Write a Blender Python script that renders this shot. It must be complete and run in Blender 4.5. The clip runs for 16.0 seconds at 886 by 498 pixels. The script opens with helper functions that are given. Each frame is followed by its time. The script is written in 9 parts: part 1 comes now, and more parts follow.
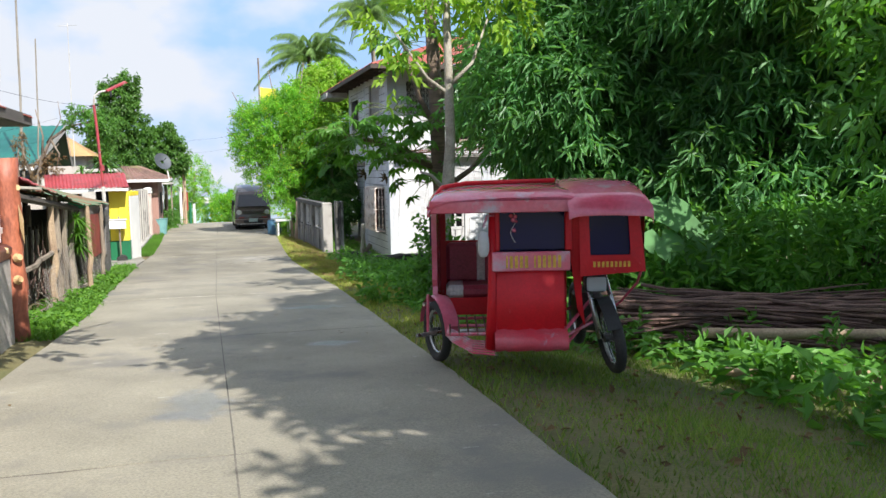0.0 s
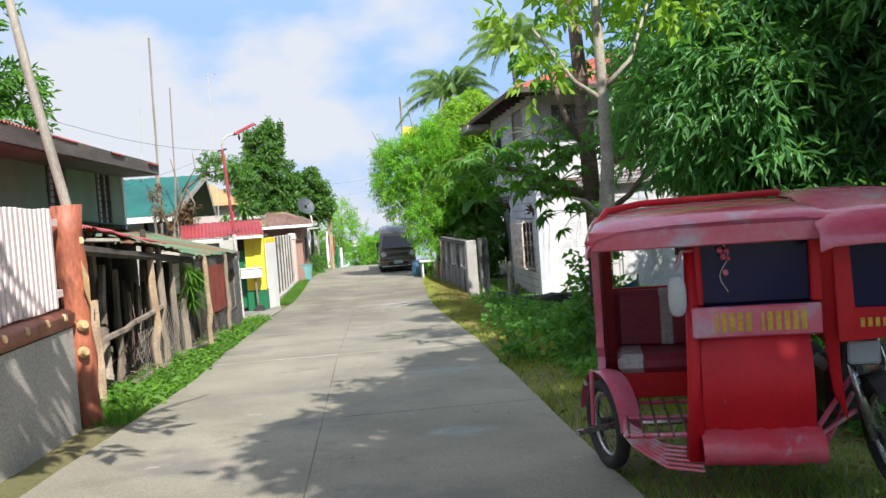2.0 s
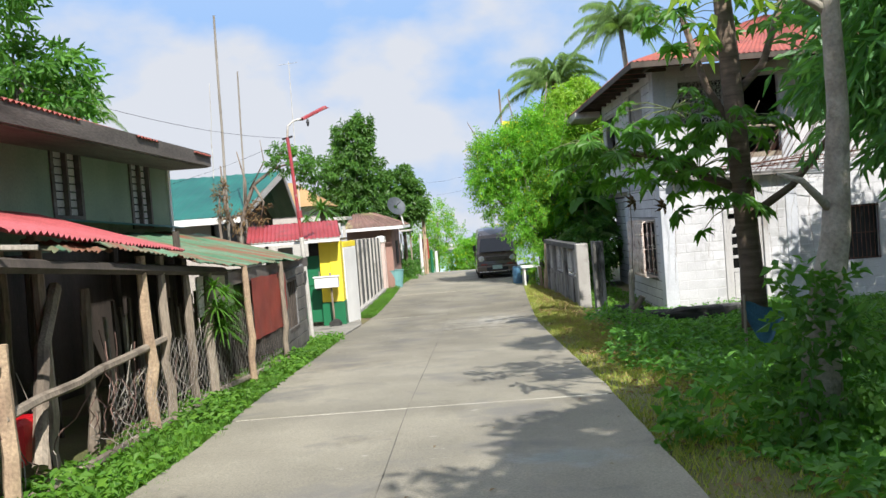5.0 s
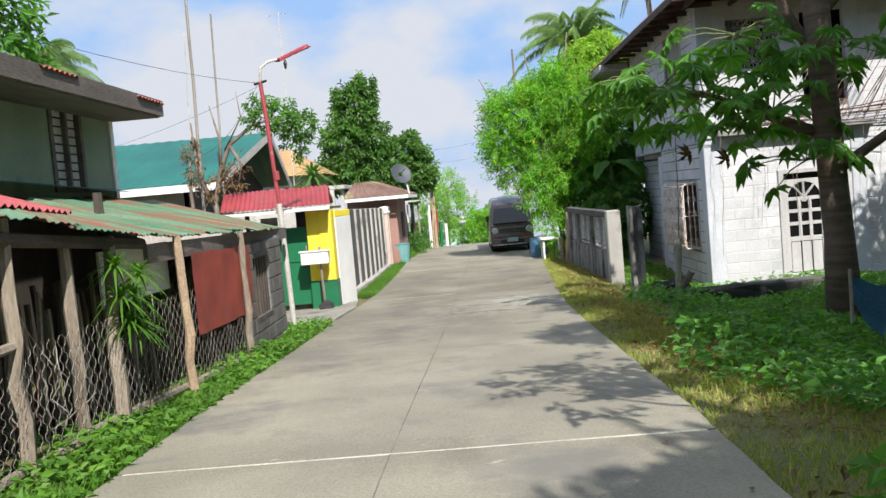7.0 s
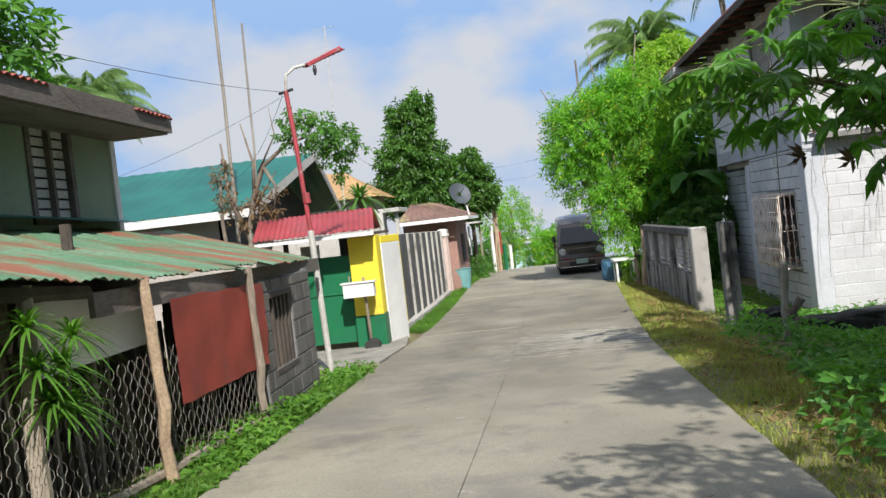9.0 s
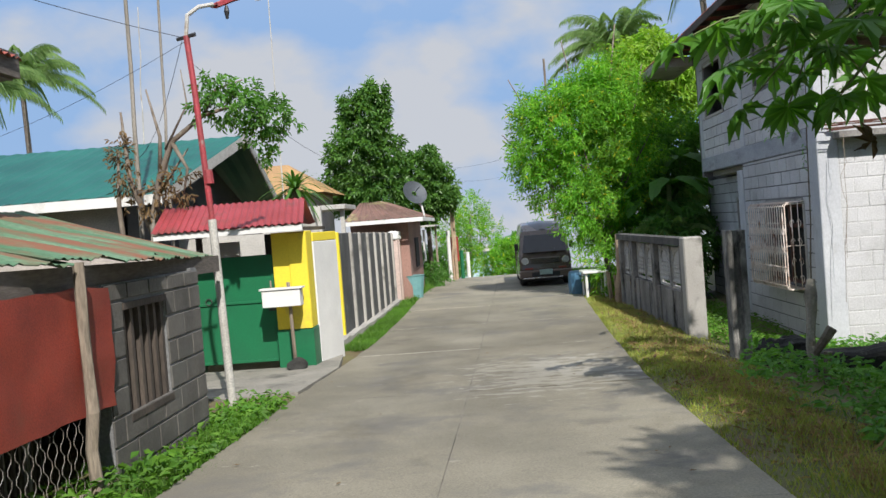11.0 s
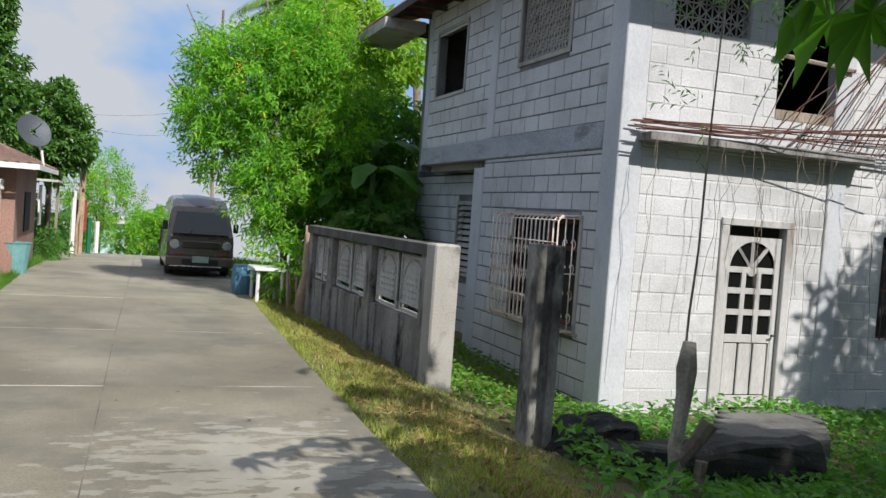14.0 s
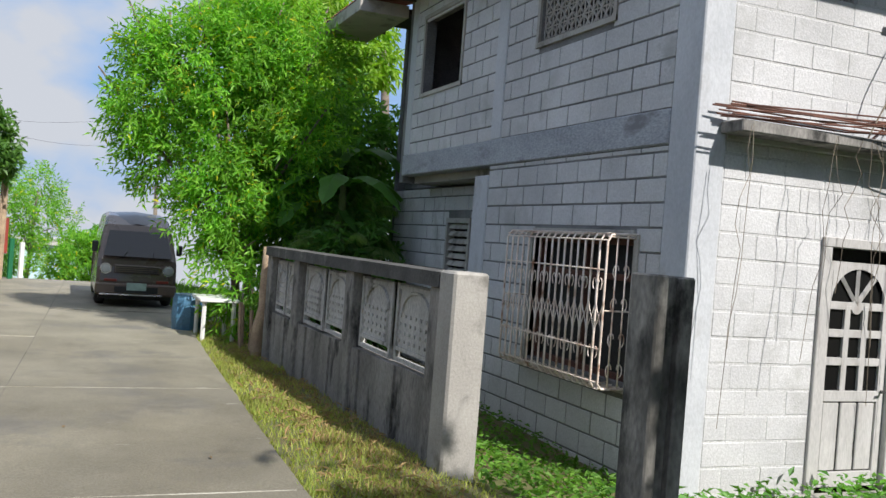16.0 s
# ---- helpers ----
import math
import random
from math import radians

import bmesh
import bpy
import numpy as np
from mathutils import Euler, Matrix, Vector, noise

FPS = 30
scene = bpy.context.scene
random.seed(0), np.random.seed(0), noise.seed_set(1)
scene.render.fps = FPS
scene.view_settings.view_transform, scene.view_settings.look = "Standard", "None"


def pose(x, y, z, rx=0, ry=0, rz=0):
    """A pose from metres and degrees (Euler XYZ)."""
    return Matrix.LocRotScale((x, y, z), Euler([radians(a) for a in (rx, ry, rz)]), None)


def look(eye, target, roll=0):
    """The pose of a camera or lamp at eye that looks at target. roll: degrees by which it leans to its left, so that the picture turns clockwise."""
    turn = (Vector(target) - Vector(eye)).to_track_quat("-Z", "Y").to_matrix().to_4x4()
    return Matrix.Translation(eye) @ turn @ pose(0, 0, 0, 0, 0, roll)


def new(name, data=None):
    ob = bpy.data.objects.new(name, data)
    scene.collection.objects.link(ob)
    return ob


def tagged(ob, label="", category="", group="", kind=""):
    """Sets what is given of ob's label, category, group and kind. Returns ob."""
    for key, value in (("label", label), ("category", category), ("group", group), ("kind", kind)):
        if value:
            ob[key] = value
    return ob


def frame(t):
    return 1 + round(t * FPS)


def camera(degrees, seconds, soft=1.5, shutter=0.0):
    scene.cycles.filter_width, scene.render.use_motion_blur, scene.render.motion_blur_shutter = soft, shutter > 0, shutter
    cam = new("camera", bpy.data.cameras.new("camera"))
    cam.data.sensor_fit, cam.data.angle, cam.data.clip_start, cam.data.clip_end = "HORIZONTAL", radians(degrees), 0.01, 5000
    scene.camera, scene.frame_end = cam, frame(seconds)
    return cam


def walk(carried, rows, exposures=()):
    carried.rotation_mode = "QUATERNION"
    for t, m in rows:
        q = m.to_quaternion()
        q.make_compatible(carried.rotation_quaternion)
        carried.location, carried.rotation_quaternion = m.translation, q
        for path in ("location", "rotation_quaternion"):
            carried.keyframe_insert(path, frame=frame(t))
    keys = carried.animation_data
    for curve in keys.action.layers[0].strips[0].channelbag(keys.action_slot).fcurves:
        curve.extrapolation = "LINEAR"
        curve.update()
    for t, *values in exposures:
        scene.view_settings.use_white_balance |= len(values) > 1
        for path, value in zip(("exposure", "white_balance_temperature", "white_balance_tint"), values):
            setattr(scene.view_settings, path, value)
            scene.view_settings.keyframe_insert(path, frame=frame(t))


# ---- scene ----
cam = camera(52.4, 16.0)
PATH = [
    (0, (0.182, -0.435, 1.553), (0.7, 1.488, 1.372), -1.1),
    (0.5, (0.347, 0.054, 1.536), (0.715, 2.015, 1.406), -1.0),
    (1, (0.461, 0.55, 1.527), (0.729, 2.529, 1.423), -1.7),
    (1.5, (0.629, 1.142, 1.473), (0.858, 3.126, 1.375), -2.6),
    (2, (0.691, 1.709, 1.468), (0.883, 3.698, 1.381), -4.1),
    (2.5, (0.731, 2.327, 1.435), (0.902, 4.317, 1.337), -5.0),
    (3, (0.77, 2.904, 1.433), (0.914, 4.896, 1.328), -5.3),
    (3.5, (0.817, 3.523, 1.41), (0.927, 5.518, 1.321), -5.1),
    (4, (0.855, 3.998, 1.418), (0.888, 5.996, 1.349), -5.2),
    (6.5, (0.94, 7.505, 1.23), (0.887, 9.503, 1.166), -4.4),
    (7, (0.918, 8.203, 1.162), (0.858, 10.198, 1.043), -5.0),
    (7.5, (0.929, 8.81, 1.109), (0.848, 10.803, 0.966), -5.4),
    (8, (0.953, 9.291, 1.146), (0.794, 11.282, 1.052), -5.8),
    (8.5, (0.986, 9.753, 1.159), (0.778, 11.741, 1.096), -6.7),
    (11, (0.855, 13.03, 1.005), (0.749, 15.027, 0.953), -4.4),
    (11.5, (0.807, 13.774, 0.98), (0.765, 15.773, 0.935), -3.3),
    (12, (0.755, 14.66, 0.935), (0.866, 16.657, 0.895), -1.8),
    (12.5, (0.759, 15.449, 0.911), (1.015, 17.432, 0.876), 0.2),
    (13, (0.7, 16.328, 0.908), (1.112, 18.284, 0.862), 2.1),
    (13.5, (0.671, 17.14, 0.873), (1.197, 19.068, 0.802), 3.5),
    (14, (0.664, 18.007, 0.828), (1.337, 19.889, 0.757), 4.2),
    (14.5, (0.814, 18.787, 0.792), (1.584, 20.632, 0.731), 4.2),
    (15, (0.937, 19.501, 0.777), (1.764, 21.322, 0.74), 4.9),
    (15.5, (1.066, 20.145, 0.77), (1.891, 21.966, 0.761), 5.0),
    (16, (1.113, 20.817, 0.739), (1.881, 22.664, 0.728), 4.4),
]
EXPOSURES = ((0.0, 1.05), (3.0, 0.9), (8.0, 0.76), (11.0, 0.5), (13.0, 0.5), (16.0, 0.62))

walk(cam, [(t, look(eye, target, roll)) for t, eye, target, roll in PATH], EXPOSURES)

# ---- sky and sun ----
SUN_AZ, SUN_EL = radians(18.0), radians(44.0)
TO_SUN = Vector((math.sin(SUN_AZ) * math.cos(SUN_EL), -math.cos(SUN_AZ) * math.cos(SUN_EL), math.sin(SUN_EL)))
world = bpy.data.worlds.new("sky")
scene.world = world
world.use_nodes = True
wn, wl = world.node_tree.nodes, world.node_tree.links
wn.clear()
w_out = wn.new("ShaderNodeOutputWorld")
w_bg = wn.new("ShaderNodeBackground")
w_sky = wn.new("ShaderNodeTexSky")
w_sky.sky_type, w_sky.sun_disc = "NISHITA", False
w_sky.sun_elevation, w_sky.sun_rotation = SUN_EL, radians(162)
w_sky.air_density, w_sky.dust_density, w_sky.ozone_density = 1.0, 0.6, 1.5
w_tc = wn.new("ShaderNodeTexCoord")
w_map = wn.new("ShaderNodeMapping")
w_map.inputs["Scale"].default_value = (1.0, 1.0, 1.7)
w_map.inputs["Location"].default_value = (0.35, 0.1, 0.3)
w_noise = wn.new("ShaderNodeTexNoise")
w_noise.inputs["Scale"].default_value, w_noise.inputs["Detail"].default_value = 4.2, 9.0
w_noise.inputs["Roughness"].default_value = 0.5
w_ramp = wn.new("ShaderNodeValToRGB")
w_ramp.color_ramp.elements[0].position, w_ramp.color_ramp.elements[1].position = 0.48, 0.62
w_mix = wn.new("ShaderNodeMix")
w_mix.data_type = "RGBA"
w_mix.inputs[7].default_value = (2.72, 2.86, 3.15, 1)
w_low = wn.new("ShaderNodeMix")
w_low.data_type = "RGBA"
w_low.inputs[7].default_value = (1.3, 2.05, 3.4, 1)
wl.new(w_tc.outputs["Generated"], w_map.inputs["Vector"])
wl.new(w_map.outputs["Vector"], w_noise.inputs["Vector"])
w_sep = wn.new("ShaderNodeSeparateXYZ")
w_bank = wn.new("ShaderNodeMapRange")
w_bank.inputs["From Min"].default_value, w_bank.inputs["From Max"].default_value = 0.0, 0.26
w_bank.inputs["To Min"].default_value, w_bank.inputs["To Max"].default_value = 0.12, -0.10
w_sum = wn.new("ShaderNodeMath")
wl.new(w_sep.outputs["Z"], w_bank.inputs["Value"])
wl.new(w_noise.outputs["Fac"], w_sum.inputs[0])
wl.new(w_bank.outputs["Result"], w_sum.inputs[1])
wl.new(w_sum.outputs["Value"], w_ramp.inputs["Fac"])
w_haze = wn.new("ShaderNodeMapRange")
w_haze.inputs["From Min"].default_value, w_haze.inputs["From Max"].default_value = 0.12, 0.6
w_haze.inputs["To Min"].default_value, w_haze.inputs["To Max"].default_value = 0.95, 0.8
wl.new(w_tc.outputs["Generated"], w_sep.inputs["Vector"])
wl.new(w_sep.outputs["Z"], w_haze.inputs["Value"])
wl.new(w_haze.outputs["Result"], w_low.inputs[0])
wl.new(w_sky.outputs["Color"], w_low.inputs[6])
wl.new(w_low.outputs[2], w_mix.inputs[6])
wl.new(w_ramp.outputs["Color"], w_mix.inputs[0])
w_rise = wn.new("ShaderNodeMapRange")
w_rise.inputs["From Min"].default_value, w_rise.inputs["From Max"].default_value = 0.22, 0.8
w_rise.inputs["To Min"].default_value, w_rise.inputs["To Max"].default_value = 0.0, 0.85
w_high = wn.new("ShaderNodeMix")
w_high.data_type = "RGBA"
w_high.inputs[7].default_value = (3.4, 3.65, 4.3, 1)
wl.new(w_sep.outputs["Z"], w_rise.inputs["Value"])
wl.new(w_rise.outputs["Result"], w_high.inputs[0])
wl.new(w_mix.outputs[2], w_high.inputs[6])
wl.new(w_high.outputs[2], w_bg.inputs["Color"])
w_bg.inputs["Strength"].default_value = 0.15
wl.new(w_bg.outputs["Background"], w_out.inputs["Surface"])
sun = new("sun", bpy.data.lights.new("sun", "SUN"))
sun.data.energy, sun.data.angle, sun.data.color = 4.2, radians(0.55), (1.0, 0.965, 0.925)
sun.rotation_mode = "QUATERNION"
sun.rotation_quaternion = TO_SUN.to_track_quat("Z", "Y")
sun.location = TO_SUN * 60


# ---- materials ----
def mat(name, c1, c2=None, scale=3.0, fine=60.0, rough=0.8, bump=0.25, metal=0.0, stain=None, stain_amount=0.5, stain_scale=1.2,
        vary=0.0, stretch=(1, 1, 1), wave=None, spec=0.5, fine_amount=0.25, coat=0.0):
    """A surface of two close colours in blotches, fine grain with relief, and stains of a third colour."""
    m = bpy.data.materials.new(name)
    m.use_nodes = True
    n, l = m.node_tree.nodes, m.node_tree.links
    p = n["Principled BSDF"]
    geo, mp = n.new("ShaderNodeNewGeometry"), n.new("ShaderNodeMapping")
    mp.inputs["Scale"].default_value = stretch
    l.new(geo.outputs["Position"], mp.inputs["Vector"])

    def noise_tex(s, detail=4.0, r=0.55):
        t = n.new("ShaderNodeTexNoise")
        t.inputs["Scale"].default_value, t.inputs["Detail"].default_value, t.inputs["Roughness"].default_value = s, detail, r
        l.new(mp.outputs["Vector"], t.inputs["Vector"])
        return t

    def ramp(src, a, b):
        r = n.new("ShaderNodeMapRange")
        r.inputs["From Min"].default_value, r.inputs["From Max"].default_value = a, b
        l.new(src, r.inputs["Value"])
        return r.outputs["Result"]

    def mix(fac, a, b, kind="MIX"):
        x = n.new("ShaderNodeMix")
        x.data_type, x.blend_type = "RGBA", kind
        for i, v in ((0, fac), (6, a), (7, b)):
            if isinstance(v, (int, float)):
                x.inputs[i].default_value = v
            elif isinstance(v, tuple):
                x.inputs[i].default_value = (*v, 1)
            else:
                l.new(v, x.inputs[i])
        return x.outputs[2]

    big, small = noise_tex(scale), noise_tex(fine, 3.0)
    c2 = c2 or tuple(0.75 * v for v in c1)
    col = mix(ramp(big.outputs["Fac"], 0.35, 0.65), c1, c2)
    grain = n.new("ShaderNodeMapRange")
    grain.inputs["From Min"].default_value, grain.inputs["From Max"].default_value = 0.3, 0.7
    grain.inputs["To Min"].default_value, grain.inputs["To Max"].default_value = 1 - fine_amount, 1 + fine_amount
    l.new(small.outputs["Fac"], grain.inputs["Value"])
    gc = n.new("ShaderNodeCombineColor")
    for i in range(3):
        l.new(grain.outputs["Result"], gc.inputs[i])
    col = mix(1.0, col, gc.outputs["Color"], "MULTIPLY")
    if stain:
        st = noise_tex(stain_scale, 8.0, 0.65)
        mid = 0.62 - 0.2 * stain_amount
        col = mix(ramp(st.outputs["Fac"], mid, mid + 0.12), col, stain)
    if vary:
        oi = n.new("ShaderNodeObjectInfo")
        vr = n.new("ShaderNodeMapRange")
        vr.inputs["To Min"].default_value, vr.inputs["To Max"].default_value = 1 - vary, 1 + vary
        l.new(oi.outputs["Random"], vr.inputs["Value"])
        vc = n.new("ShaderNodeCombineColor")
        for i in range(3):
            l.new(vr.outputs["Result"], vc.inputs[i])
        col = mix(1.0, col, vc.outputs["Color"], "MULTIPLY")
    l.new(col, p.inputs["Base Color"])
    p.inputs["Roughness"].default_value, p.inputs["Metallic"].default_value = rough, metal
    p.inputs["Specular IOR Level"].default_value, p.inputs["Coat Weight"].default_value = spec, coat
    rr = n.new("ShaderNodeMapRange")
    rr.inputs["To Min"].default_value, rr.inputs["To Max"].default_value = max(0.02, rough - 0.12), min(1, rough + 0.12)
    l.new(big.outputs["Fac"], rr.inputs["Value"])
    l.new(rr.outputs["Result"], p.inputs["Roughness"])
    if bump:
        b = n.new("ShaderNodeBump")
        b.inputs["Strength"].default_value, b.inputs["Distance"].default_value = bump, 0.01
        l.new(small.outputs["Fac"], b.inputs["Height"])
        l.new(b.outputs["Normal"], p.inputs["Normal"])
    return m


def leaf_mat(name, c1, c2, through_light=0.35, rough=0.5, c3=None):
    """Leaves: colour differs from leaf to leaf, and some light passes through."""
    m = bpy.data.materials.new(name)
    m.use_nodes = True
    n, l = m.node_tree.nodes, m.node_tree.links
    p, out = n["Principled BSDF"], n["Material Output"]
    geo, ramp = n.new("ShaderNodeNewGeometry"), n.new("ShaderNodeValToRGB")
    ramp.color_ramp.elements[0].color, ramp.color_ramp.elements[1].color = (*c1, 1), (*c2, 1)
    if c3:
        ramp.color_ramp.elements[1].position = 0.96
        e = ramp.color_ramp.elements.new(0.988)
        e.color = (*c3, 1)
    l.new(geo.outputs["Random Per Island"], ramp.inputs["Fac"])
    tex = n.new("ShaderNodeTexNoise")
    tex.inputs["Scale"].default_value = 1.1
    l.new(geo.outputs["Position"], tex.inputs["Vector"])
    mr = n.new("ShaderNodeMapRange")
    mr.inputs["From Min"].default_value, mr.inputs["From Max"].default_value = 0.3, 0.7
    mr.inputs["To Min"].default_value, mr.inputs["To Max"].default_value = 0.7, 1.25
    l.new(tex.outputs["Fac"], mr.inputs["Value"])
    cc = n.new("ShaderNodeCombineColor")
    for i in range(3):
        l.new(mr.outputs["Result"], cc.inputs[i])
    x = n.new("ShaderNodeMix")
    x.data_type, x.blend_type = "RGBA", "MULTIPLY"
    x.inputs[0].default_value = 1.0
    l.new(ramp.outputs["Color"], x.inputs[6])
    l.new(cc.outputs["Color"], x.inputs[7])
    l.new(x.outputs[2], p.inputs["Base Color"])
    p.inputs["Roughness"].default_value = rough
    p.inputs["Specular IOR Level"].default_value = 0.35
    tr, ms = n.new("ShaderNodeBsdfTranslucent"), n.new("ShaderNodeMixShader")
    warm = n.new("ShaderNodeMix")
    warm.data_type, warm.blend_type = "RGBA", "MULTIPLY"
    warm.inputs[0].default_value, warm.inputs[7].default_value = 1.0, (1.5, 1.6, 0.5, 1)
    l.new(x.outputs[2], warm.inputs[6])
    l.new(warm.outputs[2], tr.inputs["Color"])
    ms.inputs["Fac"].default_value = through_light
    l.new(p.outputs["BSDF"], ms.inputs[1])
    l.new(tr.outputs["BSDF"], ms.inputs[2])
    l.new(ms.outputs["Shader"], out.inputs["Surface"])
    return m


def glass_mat(name, color, rough=0.06):
    m = bpy.data.materials.new(name)
    m.use_nodes = True
    p = m.node_tree.nodes["Principled BSDF"]
    p.inputs["Base Color"].default_value = (*color, 1)
    p.inputs["Roughness"].default_value, p.inputs["Specular IOR Level"].default_value = rough, 0.6
    return m


M_SLAB = mat("road_concrete", (0.28, 0.254, 0.19), (0.197, 0.18, 0.136), 0.7, 70, 0.78, 0.5, stain=(0.17, 0.158, 0.132), stain_amount=0.45, stain_scale=0.9, fine_amount=0.24)


def weather_road(m):
    """Pale scuffs, thickest in one worn area, and damp smoother patches with soft edges."""
    n, l = m.node_tree.nodes, m.node_tree.links
    p = n["Principled BSDF"]
    geo = n.new("ShaderNodeNewGeometry")

    def math_node(kind, a, b, clamp=False):
        x = n.new("ShaderNodeMath")
        x.operation, x.use_clamp = kind, clamp
        for i, v in ((0, a), (1, b)):
            if isinstance(v, (int, float)):
                x.inputs[i].default_value = v
            else:
                l.new(v, x.inputs[i])
        return x.outputs["Value"]

    def near(centre, size):
        mp, ln, mr = n.new("ShaderNodeMapping"), n.new("ShaderNodeVectorMath"), n.new("ShaderNodeMapRange")
        mp.vector_type = "TEXTURE"
        mp.inputs["Location"].default_value, mp.inputs["Scale"].default_value = centre, size
        ln.operation = "LENGTH"
        mr.inputs["From Min"].default_value, mr.inputs["From Max"].default_value = 1.0, 0.0
        l.new(geo.outputs["Position"], mp.inputs["Vector"])
        l.new(mp.outputs["Vector"], ln.inputs[0])
        l.new(ln.outputs["Value"], mr.inputs["Value"])
        return mr.outputs["Result"]

    def grain(s, d, stretch):
        mp, t = n.new("ShaderNodeMapping"), n.new("ShaderNodeTexNoise")
        mp.inputs["Scale"].default_value = stretch
        t.inputs["Scale"].default_value, t.inputs["Detail"].default_value, t.inputs["Roughness"].default_value = s, d, 0.62
        l.new(geo.outputs["Position"], mp.inputs["Vector"])
        l.new(mp.outputs["Vector"], t.inputs["Vector"])
        return t.outputs["Fac"]

    def step(v, a, b):
        r = n.new("ShaderNodeMapRange")
        r.inputs["From Min"].default_value, r.inputs["From Max"].default_value = a, b
        l.new(v, r.inputs["Value"])
        return r.outputs["Result"]

    def tint(fac, colour, kind):
        x = n.new("ShaderNodeMix")
        x.data_type, x.blend_type = "RGBA", kind
        src = p.inputs["Base Color"].links[0].from_socket
        l.new(fac, x.inputs[0])
        l.new(src, x.inputs[6])
        x.inputs[7].default_value = (*colour, 1)
        l.new(x.outputs[2], p.inputs["Base Color"])

    worn = math_node("MULTIPLY", near((1.35, 23.2, -0.7), (1.5, 2.6, 9)), 0.30)
    scuff = step(math_node("ADD", grain(6.0, 9, (0.6, 1.2, 1)), worn), 0.665, 0.70)
    tint(math_node("MULTIPLY", scuff, 0.55), (0.45, 0.43, 0.37), "MIX")
    dark = step(grain(1.3, 10, (1, 0.6, 1)), 0.58, 0.66)
    tint(math_node("MULTIPLY", dark, 0.35), (0.55, 0.53, 0.48), "MULTIPLY")
    grime = math_node("MULTIPLY", step(near((0.2, 27.0, -0.8), (5, 11, 30)), 0.0, 0.5), step(grain(0.8, 6, (1, 0.5, 1)), 0.25, 0.6))
    tint(math_node("MULTIPLY", grime, 0.9), (0.64, 0.62, 0.58), "MULTIPLY")
    wet = None
    for c, s in (((1.55, 10.9, -0.2), (0.75, 0.5, 9)), ((0.1, 5.6, 0), (0.45, 0.9, 9)), ((1.3, 7.8, 0), (0.4, 0.35, 9))):
        d = near(c, s)
        wet = d if wet is None else math_node("MAXIMUM", wet, d)
    wet = step(math_node("ADD", math_node("MULTIPLY", wet, 0.6), math_node("MULTIPLY", grain(3.0, 6, (1, 1, 1)), 0.8)), 0.62, 0.82)
    tint(wet, (0.8, 0.82, 0.86), "MULTIPLY")
    mx = n.new("ShaderNodeMix")
    src = p.inputs["Roughness"].links[0].from_socket
    l.new(wet, mx.inputs[0])
    l.new(src, mx.inputs[2])
    mx.inputs[3].default_value = 0.3
    l.new(mx.outputs[0], p.inputs["Roughness"])


weather_road(M_SLAB)
M_JOINT = mat("road_joint", (0.07, 0.065, 0.055), None, 3, 60, 0.9)
M_EARTH = mat("earth_and_turf", (0.15, 0.125, 0.05), (0.09, 0.10, 0.03), 0.8, 45, 0.95, 0.6, stain=(0.12, 0.085, 0.045), stain_amount=0.35, stain_scale=0.6)
M_CONC = mat("bare_concrete", (0.42, 0.40, 0.36), (0.33, 0.31, 0.28), 1.5, 50, 0.9, 0.35, stain=(0.17, 0.16, 0.14), stain_amount=0.38, stain_scale=1.9, fine_amount=0.1)
M_MOSSY = mat("blackened_concrete", (0.27, 0.255, 0.235), (0.16, 0.15, 0.138), 2.4, 40, 0.95, 0.5, stain=(0.035, 0.034, 0.031), stain_amount=0.42, stain_scale=3.2, stretch=(1, 1, 0.45))
M_COPING = mat("black_stained_coping", (0.10, 0.097, 0.09), (0.05, 0.048, 0.045), 2.4, 40, 0.95, 0.5, stain=(0.24, 0.23, 0.21), stain_amount=0.2, stain_scale=3.0)
M_CASTPANEL = mat("cast_concrete_panel", (0.50, 0.49, 0.465), (0.38, 0.37, 0.35), 2.0, 50, 0.92, 0.4, stain=(0.14, 0.135, 0.125), stain_amount=0.34, stain_scale=2.6, stretch=(1, 1, 0.5))
M_BLACKMOSS = mat("black_mossy_concrete", (0.035, 0.034, 0.03), (0.02, 0.02, 0.018), 2.0, 40, 0.95, 0.6, stain=(0.12, 0.115, 0.1), stain_amount=0.15, stain_scale=4)
M_BLOCK = mat("whitewashed_block", (0.55, 0.545, 0.545), (0.45, 0.445, 0.445), 0.9, 50, 0.92, 0.5, stain=(0.38, 0.375, 0.365), stain_amount=0.36, stain_scale=1.1, vary=0.05, fine_amount=0.12)
M_MORTAR = mat("grey_mortar", (0.20, 0.198, 0.195), (0.12, 0.118, 0.115), 2.0, 50, 0.95, 0.4)
M_BEAM = mat("grey_washed_beam", (0.36, 0.375, 0.40), (0.27, 0.285, 0.31), 1.4, 40, 0.9, 0.3, stain=(0.19, 0.19, 0.20), stain_amount=0.35, stain_scale=2.2, stretch=(1, 0.6, 1.5))
M_PALEMORTAR = mat("pale_mortar", (0.53, 0.525, 0.52), (0.43, 0.425, 0.42), 1.2, 50, 0.95, 0.4)
M_PLASTER = mat("whitewashed_plaster", (0.53, 0.54, 0.555), (0.42, 0.43, 0.45), 1.1, 40, 0.9, 0.3, stain=(0.33, 0.32, 0.31), stain_amount=0.3, stain_scale=1.0, stretch=(1, 1, 0.6), fine_amount=0.08)
# near-black colour that stands for the shade inside rooms
M_ROOMSHADE = mat("painted_room_shade", (0.03, 0.028, 0.026), None, 2, 30, 0.95, 0.1)
